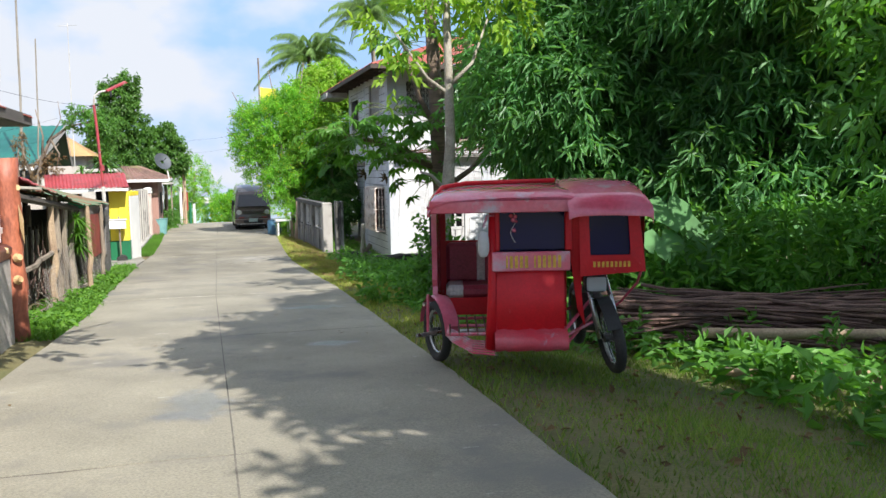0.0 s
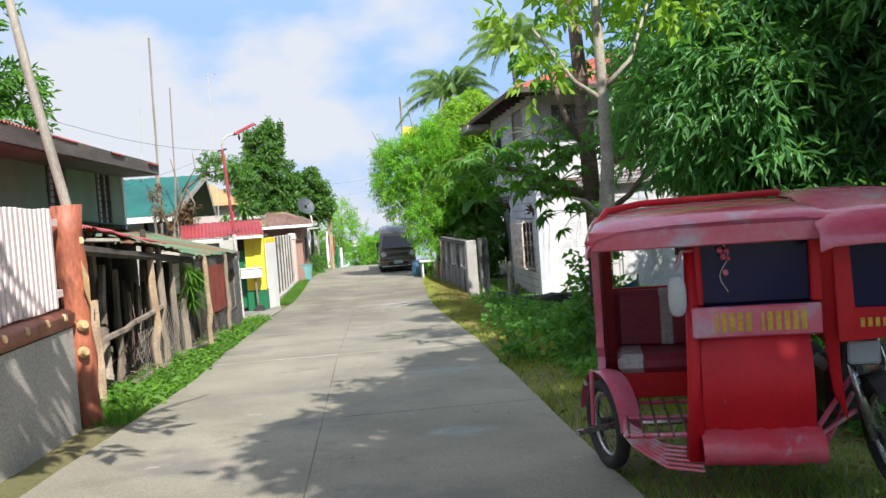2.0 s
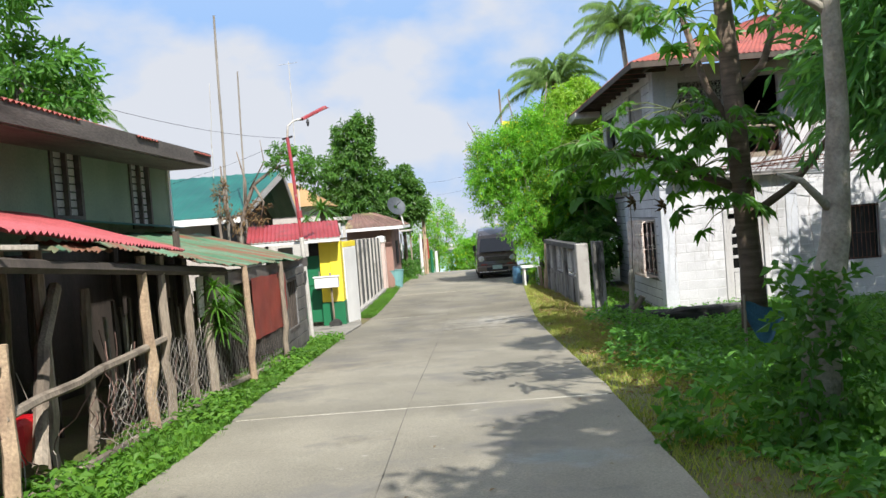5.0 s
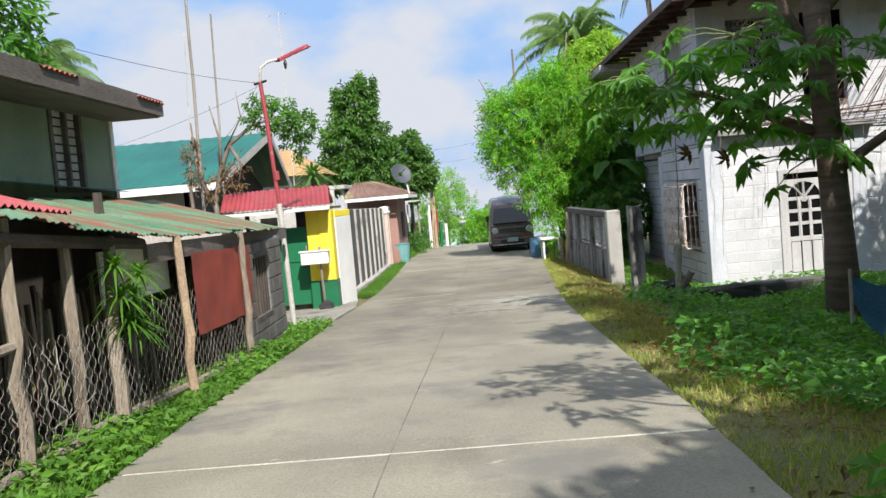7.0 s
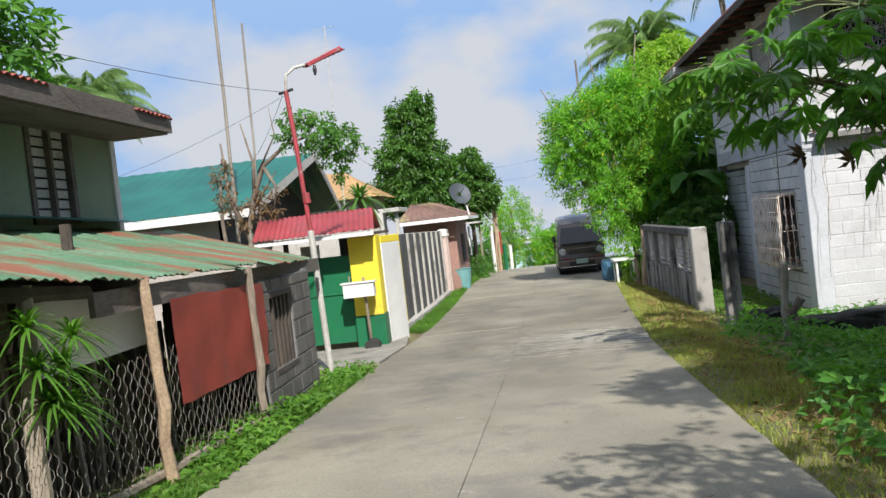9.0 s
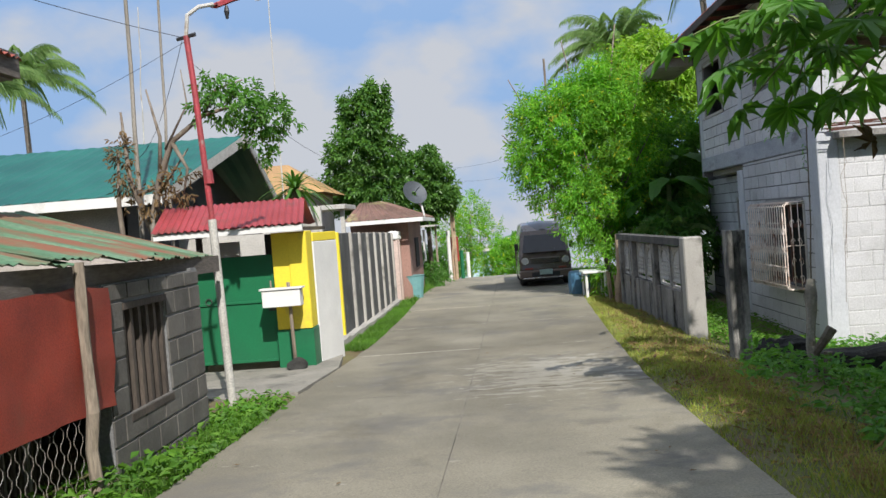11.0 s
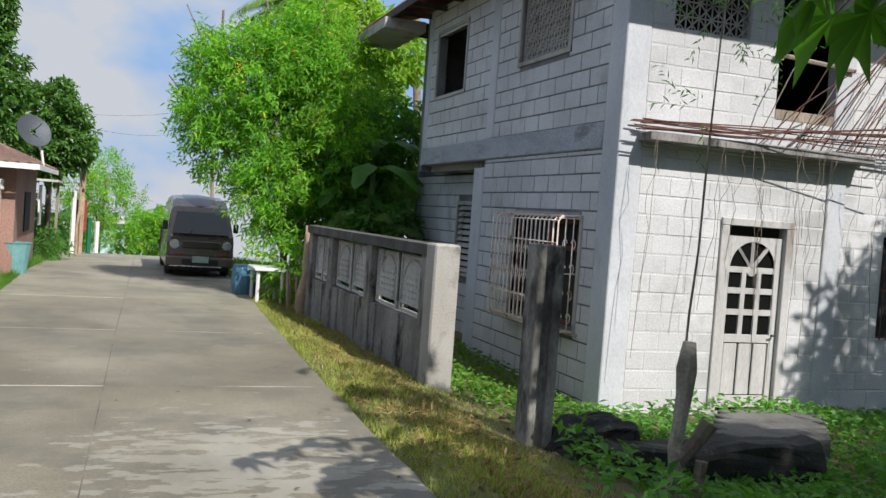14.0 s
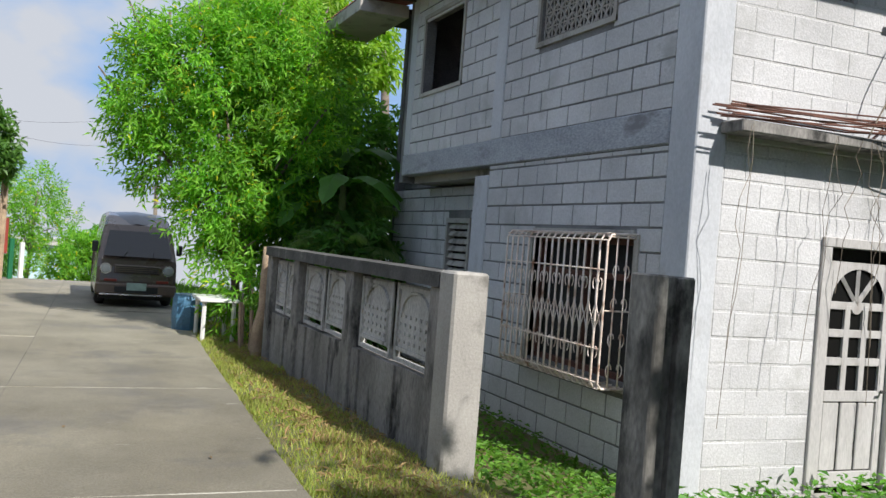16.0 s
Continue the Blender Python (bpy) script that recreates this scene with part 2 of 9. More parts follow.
M_WOODGREY = mat("weathered_grey_wood", (0.30, 0.25, 0.19), (0.17, 0.135, 0.10), 3.0, 60, 0.9, 0.7, stain=(0.10, 0.08, 0.06), stain_amount=0.35, stain_scale=3, stretch=(1, 1, 0.2))
# old timber, and inside the pen also its deep shade as colour
M_WOODDARK = mat("dark_old_and_shaded_wood", (0.09, 0.07, 0.055), (0.05, 0.04, 0.032), 3.0, 60, 0.92, 0.6, stretch=(1, 1, 0.25))
M_DOOR = mat("weathered_white_door", (0.48, 0.465, 0.45), (0.37, 0.355, 0.34), 2.0, 60, 0.75, 0.25, stain=(0.24, 0.205, 0.175), stain_amount=0.36, fine_amount=0.12, stain_scale=2.0, stretch=(1, 1, 0.25))
M_REDROOF = mat("red_painted_roofing", (0.34, 0.045, 0.05), (0.26, 0.035, 0.035), 1.2, 40, 0.5, 0.15, stain=(0.17, 0.05, 0.035), stain_amount=0.3, stain_scale=1.5)
M_RUSTROOF = mat("rusty_red_roofing", (0.36, 0.09, 0.06), (0.24, 0.06, 0.045), 1.4, 40, 0.7, 0.2, stain=(0.15, 0.07, 0.045), stain_amount=0.4, stain_scale=1.8)
M_GREENROOF = mat("faded_green_rusty_roofing", (0.05, 0.135, 0.065), (0.13, 0.215, 0.135), 1.0, 40, 0.7, 0.25, spec=0.3, stain=(0.20, 0.085, 0.05), stain_amount=0.72, stain_scale=1.1, stretch=(0.5, 1.6, 1))
M_TEALROOF = mat("teal_painted_roofing", (0.010, 0.125, 0.098), (0.008, 0.085, 0.075), 0.6, 30, 0.55, 0.1, fine_amount=0.1, spec=0.35)
M_BROWNROOF = mat("brown_tiled_roofing", (0.20, 0.11, 0.085), (0.13, 0.08, 0.06), 1.5, 30, 0.8, 0.3, stain=(0.3, 0.27, 0.12), stain_amount=0.3)
M_ORANGEROOF = mat("ochre_roofing", (0.42, 0.25, 0.10), (0.33, 0.2, 0.09), 1.0, 30, 0.7, 0.2)
M_WHITEPAINT = mat("white_paint", (0.74, 0.73, 0.69), (0.64, 0.63, 0.6), 1.6, 50, 0.65, 0.12, stain=(0.42, 0.4, 0.35), stain_amount=0.12, fine_amount=0.06)
M_YELLOW = mat("yellow_paint", (0.78, 0.62, 0.04), (0.70, 0.55, 0.04), 1.3, 40, 0.6, 0.15, fine_amount=0.06, stain=(0.5, 0.4, 0.08), stain_amount=0.1)
M_GREENPAINT = mat("deep_green_paint", (0.012, 0.15, 0.06), (0.012, 0.115, 0.05), 1.2, 40, 0.42, 0.08, fine_amount=0.06)
M_FENCEGREY = mat("dark_grey_fence_wall", (0.10, 0.10, 0.10), (0.055, 0.055, 0.055), 1.1, 30, 0.9, 0.3, stain=(0.22, 0.215, 0.205), stain_amount=0.25, stain_scale=1.3)
M_LILACWALL = mat("grey_rendered_wall", (0.46, 0.41, 0.365), (0.38, 0.34, 0.30), 1.2, 45, 0.9, 0.25, stain=(0.24, 0.21, 0.19), stain_amount=0.25)
M_LOG = mat("red_brown_log_paint", (0.40, 0.13, 0.07), (0.25, 0.07, 0.04), 3.0, 40, 0.55, 0.5, stain=(0.10, 0.035, 0.025), stain_amount=0.3, stain_scale=4.0, stretch=(1, 1, 0.4))
M_LOGCUT = mat("pale_log_cut", (0.62, 0.42, 0.22), (0.5, 0.32, 0.15), 6.0, 60, 0.6, 0.2)
M_PICKET = mat("pale_pink_picket_paint", (0.82, 0.68, 0.65), (0.74, 0.6, 0.57), 2.0, 50, 0.55, 0.1, fine_amount=0.08)
M_MINT = mat("pale_green_board_wall", (0.24, 0.30, 0.20), (0.19, 0.245, 0.165), 0.9, 30, 0.85, 0.15, stain=(0.13, 0.15, 0.11), stain_amount=0.25, fine_amount=0.1)
M_FASCIA = mat("grey_timber_fascia", (0.17, 0.142, 0.12), (0.095, 0.08, 0.068), 2.5, 50, 0.9, 0.5, stain=(0.06, 0.05, 0.04), stain_amount=0.35, stretch=(1, 0.2, 1))
M_TARP = mat("red_tarpaulin", (0.29, 0.042, 0.024), (0.21, 0.032, 0.02), 2.5, 90, 0.6, 0.2, stain=(0.22, 0.05, 0.03), stain_amount=0.2)
M_GREYBLOCK = mat("raw_grey_block", (0.13, 0.12, 0.105), (0.075, 0.07, 0.062), 2.0, 40, 0.95, 0.4, vary=0.15, fine_amount=0.15, stain=(0.1, 0.1, 0.09), stain_amount=0.25)
M_BAMBOO = mat("grey_bamboo", (0.29, 0.26, 0.215), (0.19, 0.168, 0.135), 4.0, 70, 0.7, 0.3, stretch=(1, 1, 0.3), vary=0.15)
M_PENRED = mat("faded_pinkish_red_roofing", (0.40, 0.085, 0.09), (0.33, 0.07, 0.07), 1.2, 40, 0.5, 0.15, stain=(0.25, 0.08, 0.06), stain_amount=0.3, stain_scale=1.6)
M_PALEBARK = mat("pale_grey_bark", (0.36, 0.33, 0.27), (0.24, 0.21, 0.165), 5, 40, 0.95, 0.9, stain=(0.15, 0.13, 0.1), stain_amount=0.3, stain_scale=4)
M_WIRE = mat("galvanised_wire", (0.40, 0.38, 0.35), (0.27, 0.22, 0.18), 8, 40, 0.5, 0, metal=0.2)
M_RUST = mat("rusty_steel", (0.17, 0.075, 0.05), (0.10, 0.05, 0.04), 6, 80, 0.8, 0.3, metal=0.3)
M_GRILLE = mat("rusty_cream_steel", (0.85, 0.75, 0.67), (0.70, 0.55, 0.45), 5, 80, 0.6, 0.1, stain=(0.28, 0.12, 0.06), stain_amount=0.3, stain_scale=5)
M_BLACKRUB = mat("black_rubber", (0.022, 0.022, 0.022), (0.04, 0.037, 0.033), 8, 80, 0.85, 0.2)
M_CHROME = mat("worn_chrome", (0.6, 0.6, 0.6), (0.45, 0.44, 0.42), 6, 60, 0.28, 0.0, metal=0.9)
M_DARKSTEEL = mat("dark_engine_metal", (0.07, 0.07, 0.07), (0.12, 0.115, 0.11), 9, 60, 0.5, 0.1, metal=0.7)
M_BARK = mat("grey_brown_bark", (0.22, 0.18, 0.14), (0.13, 0.10, 0.075), 5, 40, 0.95, 0.9, stain=(0.30, 0.28, 0.23), stain_amount=0.3, stain_scale=4)
M_PAPBARK = mat("ringed_brown_bark", (0.19, 0.135, 0.095), (0.11, 0.08, 0.055), 2, 30, 0.95, 0.8, stretch=(1, 1, 8))
M_TWIG = mat("brown_cut_branches", (0.17, 0.10, 0.075), (0.10, 0.06, 0.05), 5, 50, 0.9, 0.5, vary=0.35)
M_PALEWOOD = mat("pale_dry_log", (0.42, 0.31, 0.20), (0.30, 0.21, 0.14), 4, 50, 0.85, 0.5)
M_TRIRED = mat("worn_red_paint", (0.60, 0.010, 0.018), (0.44, 0.008, 0.014), 2.5, 50, 0.42, 0.08, stain=(0.55, 0.22, 0.20), stain_amount=-0.05, stain_scale=7.0, fine_amount=0.08, spec=0.3)
# pink and lilac blotches put the roof's sky sheen into the paint
M_TRIROOF = mat("faded_pink_red_with_sky_sheen", (0.58, 0.06, 0.105), (0.62, 0.18, 0.26), 2.2, 40, 0.2, 0.1, stain=(0.42, 0.36, 0.42), stain_amount=0.35, stain_scale=2.6, fine_amount=0.08, coat=0.4)
M_TRIBUMPER = mat("scuffed_pink_red_paint", (0.55, 0.045, 0.07), (0.5, 0.11, 0.14), 4, 50, 0.4, 0.15, stain=(0.34, 0.36, 0.42), stain_amount=0.12, stain_scale=6.0, fine_amount=0.1)
M_MIRRORBACK = mat("grey_white_mirror_shell", (0.5, 0.5, 0.5), (0.43, 0.43, 0.43), 6, 40, 0.4, 0.0, fine_amount=0.04)
M_SEATRED = mat("dark_red_vinyl", (0.32, 0.035, 0.07), (0.25, 0.028, 0.05), 3, 60, 0.5, 0.15)
M_SEATWHITE = mat("dirty_white_vinyl", (0.58, 0.54, 0.53), (0.46, 0.42, 0.42), 4, 60, 0.5, 0.1)
M_GOLD = mat("yellow_gold_letter_paint", (0.66, 0.38, 0.04), None, 9, 60, 0.5, 0.0)
M_BLUECLOTH = mat("dark_blue_curtain", (0.012, 0.02, 0.10), (0.008, 0.012, 0.05), 5, 80, 0.9, 0.3)
M_BLACKCLOTH = mat("dark_cloth", (0.02, 0.025, 0.035), None, 5, 80, 0.9, 0.4)
M_VAN = mat("dusty_brown_grey_car_paint", (0.125, 0.092, 0.077), (0.095, 0.07, 0.06), 1.5, 50, 0.28, 0.02, fine_amount=0.06, coat=0.4)
M_VANBUMPER = mat("tan_brown_bumper_paint", (0.16, 0.115, 0.09), (0.12, 0.088, 0.07), 2.5, 50, 0.45, 0.03, fine_amount=0.08)
M_VANROOF = mat("dark_blue_grey_car_paint", (0.03, 0.037, 0.052), None, 1.5, 50, 0.35, 0.02, coat=0.4)
M_BLACKPLASTIC = mat("black_plastic", (0.025, 0.025, 0.027), None, 5, 60, 0.5, 0.05)
M_TEALPLASTIC = mat("faded_teal_plastic", (0.16, 0.34, 0.34), (0.13, 0.29, 0.29), 3, 50, 0.5, 0.05)
M_BLUEPLASTIC = mat("faded_blue_plastic", (0.06, 0.16, 0.26), (0.05, 0.13, 0.2), 3, 50, 0.5, 0.05)
M_LAMPRED = mat("flaking_red_pole_paint", (0.36, 0.04, 0.05), (0.24, 0.04, 0.045), 4, 50, 0.6, 0.2, stain=(0.3, 0.26, 0.24), stain_amount=0.3, stain_scale=6)
M_LAMPGREY = mat("pale_grey_pole_paint", (0.5, 0.48, 0.44), (0.4, 0.38, 0.34), 3, 50, 0.6, 0.2, stain=(0.25, 0.2, 0.15), stain_amount=0.25, stain_scale=4)
M_DISH = mat("dark_mesh_dish", (0.07, 0.08, 0.09), None, 3, 60, 0.6, 0.1, metal=0.3)
M_CABLE = mat("black_cable", (0.03, 0.03, 0.03), None, 3, 20, 0.8, 0)
M_GLASSDARK = glass_mat("dark_window_glass", (0.012, 0.016, 0.02))
M_TRIGLASS = glass_mat("dark_blue_tinted_screen", (0.005, 0.008, 0.055), 0.1)
M_TRIGLASS.node_tree.nodes["Principled BSDF"].inputs["Specular IOR Level"].default_value = 0.2
M_PANE = glass_mat("black_door_pane", (0.008, 0.008, 0.008), 0.2)
M_PANE.node_tree.nodes["Principled BSDF"].inputs["Specular IOR Level"].default_value = 0.12
M_GLASSLAMP = glass_mat("headlamp_glass", (0.45, 0.47, 0.48), 0.12)
M_PLATE = mat("pale_number_plate", (0.42, 0.55, 0.5), None, 9, 60, 0.5, 0)
M_PALEBLUE = mat("pale_blue_wall", (0.45, 0.6, 0.62), (0.4, 0.53, 0.55), 1, 30, 0.8, 0.1)
M_PINKWALL = mat("brown_pink_wall", (0.33, 0.19, 0.15), (0.25, 0.15, 0.12), 1, 30, 0.85, 0.2)
L_DARK = leaf_mat("dark_narrow_leaves", (0.085, 0.22, 0.085), (0.17, 0.35, 0.135), 0.47, 0.36)
L_BAMBOO = leaf_mat("yellowish_bamboo_leaves", (0.12, 0.26, 0.05), (0.22, 0.38, 0.085), 0.48, 0.45)
L_EAR = leaf_mat("pale_green_broad_leaves", (0.075, 0.20, 0.065), (0.095, 0.235, 0.075), 0.35, 0.4)
L_MID = leaf_mat("mid_green_leaves", (0.065, 0.18, 0.035), (0.13, 0.29, 0.055), 0.42)
L_BRIGHT = leaf_mat("bright_green_leaves", (0.10, 0.29, 0.03), (0.25, 0.48, 0.055), 0.46, 0.5, (0.60, 0.52, 0.03))
L_LIME = leaf_mat("yellow_green_leaves", (0.19, 0.35, 0.04), (0.30, 0.44, 0.07), 0.48)
L_TREE = leaf_mat("glossy_dark_green_leaves", (0.055, 0.14, 0.03), (0.115, 0.235, 0.045), 0.33, 0.4)
L_WEED = leaf_mat("weed_leaves", (0.06, 0.18, 0.03), (0.135, 0.31, 0.05), 0.38)
L_GRASS = leaf_mat("grass_blades", (0.19, 0.27, 0.04), (0.37, 0.37, 0.09), 0.3, 0.6, (0.40, 0.28, 0.12))
L_LUSH = leaf_mat("lush_grass_blades", (0.06, 0.168, 0.017), (0.125, 0.26, 0.028), 0.35, 0.6)
L_DRY = leaf_mat("dry_fallen_leaves", (0.20, 0.13, 0.06), (0.12, 0.075, 0.035), 0.1, 0.8)
L_PAPAYA = leaf_mat("papaya_leaves", (0.045, 0.15, 0.028), (0.105, 0.25, 0.04), 0.42, 0.4)
L_PALM = leaf_mat("palm_leaflets", (0.17, 0.28, 0.11), (0.29, 0.40, 0.18), 0.48)


# ---- building helpers ----
def thing(name, loc, label, category, group="", rz=0.0, kind=""):
    ob = new(name)
    ob.empty_display_size = 0.1
    ob.location, ob.rotation_euler = loc, (0, 0, rz)
    return tagged(ob, label, category, group, kind)


def root_of(ob):
    while ob.parent:
        ob = ob.parent
    return ob


def part(name, bm, material, parent, label="", local=False, smooth=False):
    """Links a bmesh as one mesh under a thing or part. Its coordinates are the world's unless local."""
    if not local and parent is not None:
        bmesh.ops.translate(bm, verts=bm.verts, vec=-root_of(parent).location)
    me = bpy.data.meshes.new(name)
    bmesh.ops.recalc_face_normals(bm, faces=bm.faces)
    bm.to_mesh(me)
    bm.free()
    if smooth:
        me.shade_smooth()
    me.materials.append(material)
    ob = new(name, me)
    ob.parent = parent
    return tagged(ob, label)


def single(name, bm, material, label, category, kind="", smooth=False, group=""):
    me = bpy.data.meshes.new(name)
    bmesh.ops.recalc_face_normals(bm, faces=bm.faces)
    bm.to_mesh(me)
    bm.free()
    if smooth:
        me.shade_smooth()
    me.materials.append(material)
    return tagged(new(name, me), label, category, group, kind)


def B():
    return bmesh.new()


def box(bm, x0, x1, y0, y1, z0, z1, bevel=0.0):
    r = bmesh.ops.create_cube(bm, size=1)
    for v in r["verts"]:
        v.co = Vector((x0 + (v.co.x + 0.5) * (x1 - x0), y0 + (v.co.y + 0.5) * (y1 - y0), z0 + (v.co.z + 0.5) * (z1 - z0)))
    if bevel:
        es = {e for v in r["verts"] for e in v.link_edges}
        bmesh.ops.bevel(bm, geom=list(es), offset=bevel, segments=1, affect="EDGES")
    return bm


def tube(bm, pts, radii, n=6, rough=0.0, caps=True, seed=0):
    """A tube through pts with a radius at each; rough wobbles its skin."""
    rnd = random.Random(seed)
    pts = [Vector(p) for p in pts]
    if isinstance(radii, (int, float)):
        radii = [radii] * len(pts)
    rings, side = [], None
    for i, p in enumerate(pts):
        d = (pts[min(i + 1, len(pts) - 1)] - pts[max(i - 1, 0)]).normalized()
        if side is None:
            side = d.cross(Vector((0.3, 0.2, 1))) if abs(d.z) < 0.95 else d.cross(Vector((1, 0, 0)))
        side = (side - d * side.dot(d)).normalized()
        up = d.cross(side)
        ring = []
        for k in range(n):
            a = 2 * math.pi * k / n
            r = radii[i] * (1 + rough * rnd.uniform(-1, 1))
            ring.append(bm.verts.new(p + side * (r * math.cos(a)) + up * (r * math.sin(a))))
        rings.append(ring)
    for a, b in zip(rings, rings[1:]):
        for k in range(n):
            bm.faces.new((a[k], a[(k + 1) % n], b[(k + 1) % n], b[k]))
    if caps:
        bm.faces.new(rings[0][::-1])
        bm.faces.new(rings[-1])
    return bm


def quad(bm, a, b, c, d):
    bm.faces.new([bm.verts.new(Vector(p)) for p in (a, b, c, d)])
    return bm


def wavy(p, q, n, amp, seed):
    """A crooked line from p to q."""
    rnd = random.Random(seed)
    p, q = Vector(p), Vector(q)
    out = []
    for i in range(n + 1):
        t = i / n
        k = amp * math.sin(math.pi * min(1, t * 1.2 + 0.1))
        out.append(p.lerp(q, t) + Vector((rnd.uniform(-k, k), rnd.uniform(-k, k), 0)))
    return out


def raw_mesh(name, verts, faces, material):
    me = bpy.data.meshes.new(name)
    me.from_pydata(verts.tolist(), [], faces.tolist())
    me.materials.append(material)
    return me


def corrugated(bm, a, b, c, d, pitch=0.09, amp=0.012, rows=2, thick=0.006, ragged=0.0, seed=0, sag=0.0):
    """Corrugated sheeting over the corners a, b (low edge) and d, c (high edge); the ribs run from low to high."""
    rnd = random.Random(seed)
    a, b, c, d = (Vector(p) for p in (a, b, c, d))
    n = max(8, int((b - a).length / pitch * 4))
    nrm = (b - a).cross(d - a).normalized()
    if nrm.z < 0:
        nrm = -nrm
    grid = []
    drop = [rnd.uniform(-ragged, ragged) for _ in range(n // 30 + 2)]
    for j in range(rows + 1):
        t = j / rows
        line = []
        for i in range(n + 1):
            s = i / n
            p = a.lerp(b, s).lerp(d.lerp(c, s), t)
            if j == 0 and ragged:
                p = p + (a - d).normalized() * drop[i // 30]
            p = p + nrm * (amp * math.sin(i * math.pi / 2) + noise.noise(Vector((s * 9 + seed, t * 2, 0))) * sag)
            line.append(p)
        grid.append(line)
    for off in (0, -thick):
        vs = [[bm.verts.new(p + nrm * off) for p in line] for line in grid]
        for j in range(rows):
            for i in range(n):
                bm.faces.new((vs[j][i], vs[j][i + 1], vs[j + 1][i + 1], vs[j + 1][i]))
    return bm


# ---- ground and road ----
GY = (-300, -40, -2, 6, 8, 13.3, 19, 22, 26, 33, 40, 46, 49, 55, 70, 110, 200, 4000)
GZ = (6.0, 1.7, 0.24, 0.03, -0.06, -0.28, -0.57, -0.70, -0.83, -0.98, -1.02, -1.05, -1.12, -1.75, -4.2, -8.5, -17.0, -320.0)


def road_z(y):
    return float(sum(np.interp(y + d, GY, GZ) for d in (-1.0, -0.5, 0, 0.5, 1.0)) / 5)


def edge_r(y):
    return float(np.interp(y, (-40, 3, 14, 22.7, 27, 32.5, 36, 48, 90), (1.7, 1.87, 2.24, 2.38, 2.6, 2.9, 3.1, 3.4, 4.4)))


def edge_l(y):
    return float(np.interp(y, (-40, 7, 12, 16, 23, 28, 40, 48, 90), (-1.9, -1.36, -1.2, -1.32, -1.36, -1.2, -1.28, -0.95, -0.6)))


def ground_z(x, y):
    """The height of the turf beside the road: level with it at the left, falling away at the right."""
    z = road_z(y)
    r = edge_r(y)
    if x > r:
        fall = float(np.interp(y, (0, 8, 20, 27, 33, 40), (0.34, 0.36, 0.38, 0.42, 0.2, 0.1)))
        k = min(1.0, max(0.0, (x - r - 0.3) / 2.6))
        z -= fall * k * k * (3 - 2 * k) * (1 if x < 60 else 0)
        z -= 0.03
    elif x < edge_l(y):
        z -= 0.02
    else:
        z -= 0.10
    return z + 0.03 * noise.noise(Vector((x * 0.9, y * 0.9, 0)))


def build_ground():
    xs = sorted({*np.round(np.arange(-6, 12.01, 0.3), 2), -4000, -800, -200, -80, -40, -20, -12, -9, 15, 20, 30, 60, 150, 500, 1500, 4000})
    ys = sorted({*np.round(np.arange(-4, 60.01, 0.5), 2), -300, -120, -60, -30, -15, -8, 66, 74, 85, 100, 130, 180, 260, 400, 700, 1500, 4000})
    bm = B()
    rows = [[bm.verts.new((x, y, ground_z(x, y))) for x in xs] for y in ys]
    for a, b in zip(rows, rows[1:]):
        for i in range(len(xs) - 1):
            bm.faces.new((a[i], a[i + 1], b[i + 1], b[i]))
    return single("ground", bm, M_EARTH, "short turf and brown earth beside the lane", "ground", "structure", True)


build_ground()
road = tagged(new("road"), "sunlit cast concrete lane with slab joints", "road", kind="structure")
PALE_JOINTS = (13.25, 26.2, 30.2, 34.6)
JOINTS = [-8.9, -4.5, -0.1, 4.3, 8.75, 13.25, 17.7, 22.2, 26.2, 30.2, 34.6, 39.0, 43.4, 47.8, 53, 60, 70, 90]


def joint_x(y):
    return float(np.interp(y, (0, 13, 30, 48, 90), (0.28, 0.36, 0.66, 1.1, 1.9)))


def build_slab(y0, y1, side, seed):
    rnd = random.Random(seed)
    bm = B()
    n = 8
    g0, g1 = (0.014 if y in PALE_JOINTS else 0.005 for y in (y0, y1))
    lift = rnd.uniform(-0.004, 0.004)
    top = []
    for i in range(n + 1):
        y = y0 + g0 + (y1 - y0 - g0 - g1) * i / n
        m = joint_x(y)
        a, b = (edge_l(y) + 0.03 * noise.noise(Vector((y * 1.7, 3, 0))), m - 0.004) if side == 0 else (m + 0.004, edge_r(y) + 0.03 * noise.noise(Vector((y * 1.7, 9, 0))))
        z = road_z(y) + lift
        top.append([bm.verts.new((a + (b - a) * k / 4, y, z + 0.006 * noise.noise(Vector((a + k, y, 1))))) for k in range(5)])
    for a, b in zip(top, top[1:]):
        for k in range(4):
            bm.faces.new((a[k], a[k + 1], b[k + 1], b[k]))
    out = bmesh.ops.extrude_face_region(bm, geom=list(bm.faces))
    for v in out["geom"]:
        if isinstance(v, bmesh.types.BMVert):
            v.co.z -= 0.16
    return part("slab", bm, M_SLAB, road)


for i in range(len(JOINTS) - 1):
    for side in (0, 1):
        build_slab(JOINTS[i], JOINTS[i + 1], side, i * 2 + side)


def joint_filler(name, pts, w, m):
    bm = B()
    top = [(bm.verts.new((x - w[0], y - w[1], road_z(y) - 0.002)), bm.verts.new((x + w[0], y + w[1], road_z(y) - 0.002))) for x, y in pts]
    for a, b in zip(top, top[1:]):
        bm.faces.new((a[0], a[1], b[1], b[0]))
    part(name, bm, m, road)


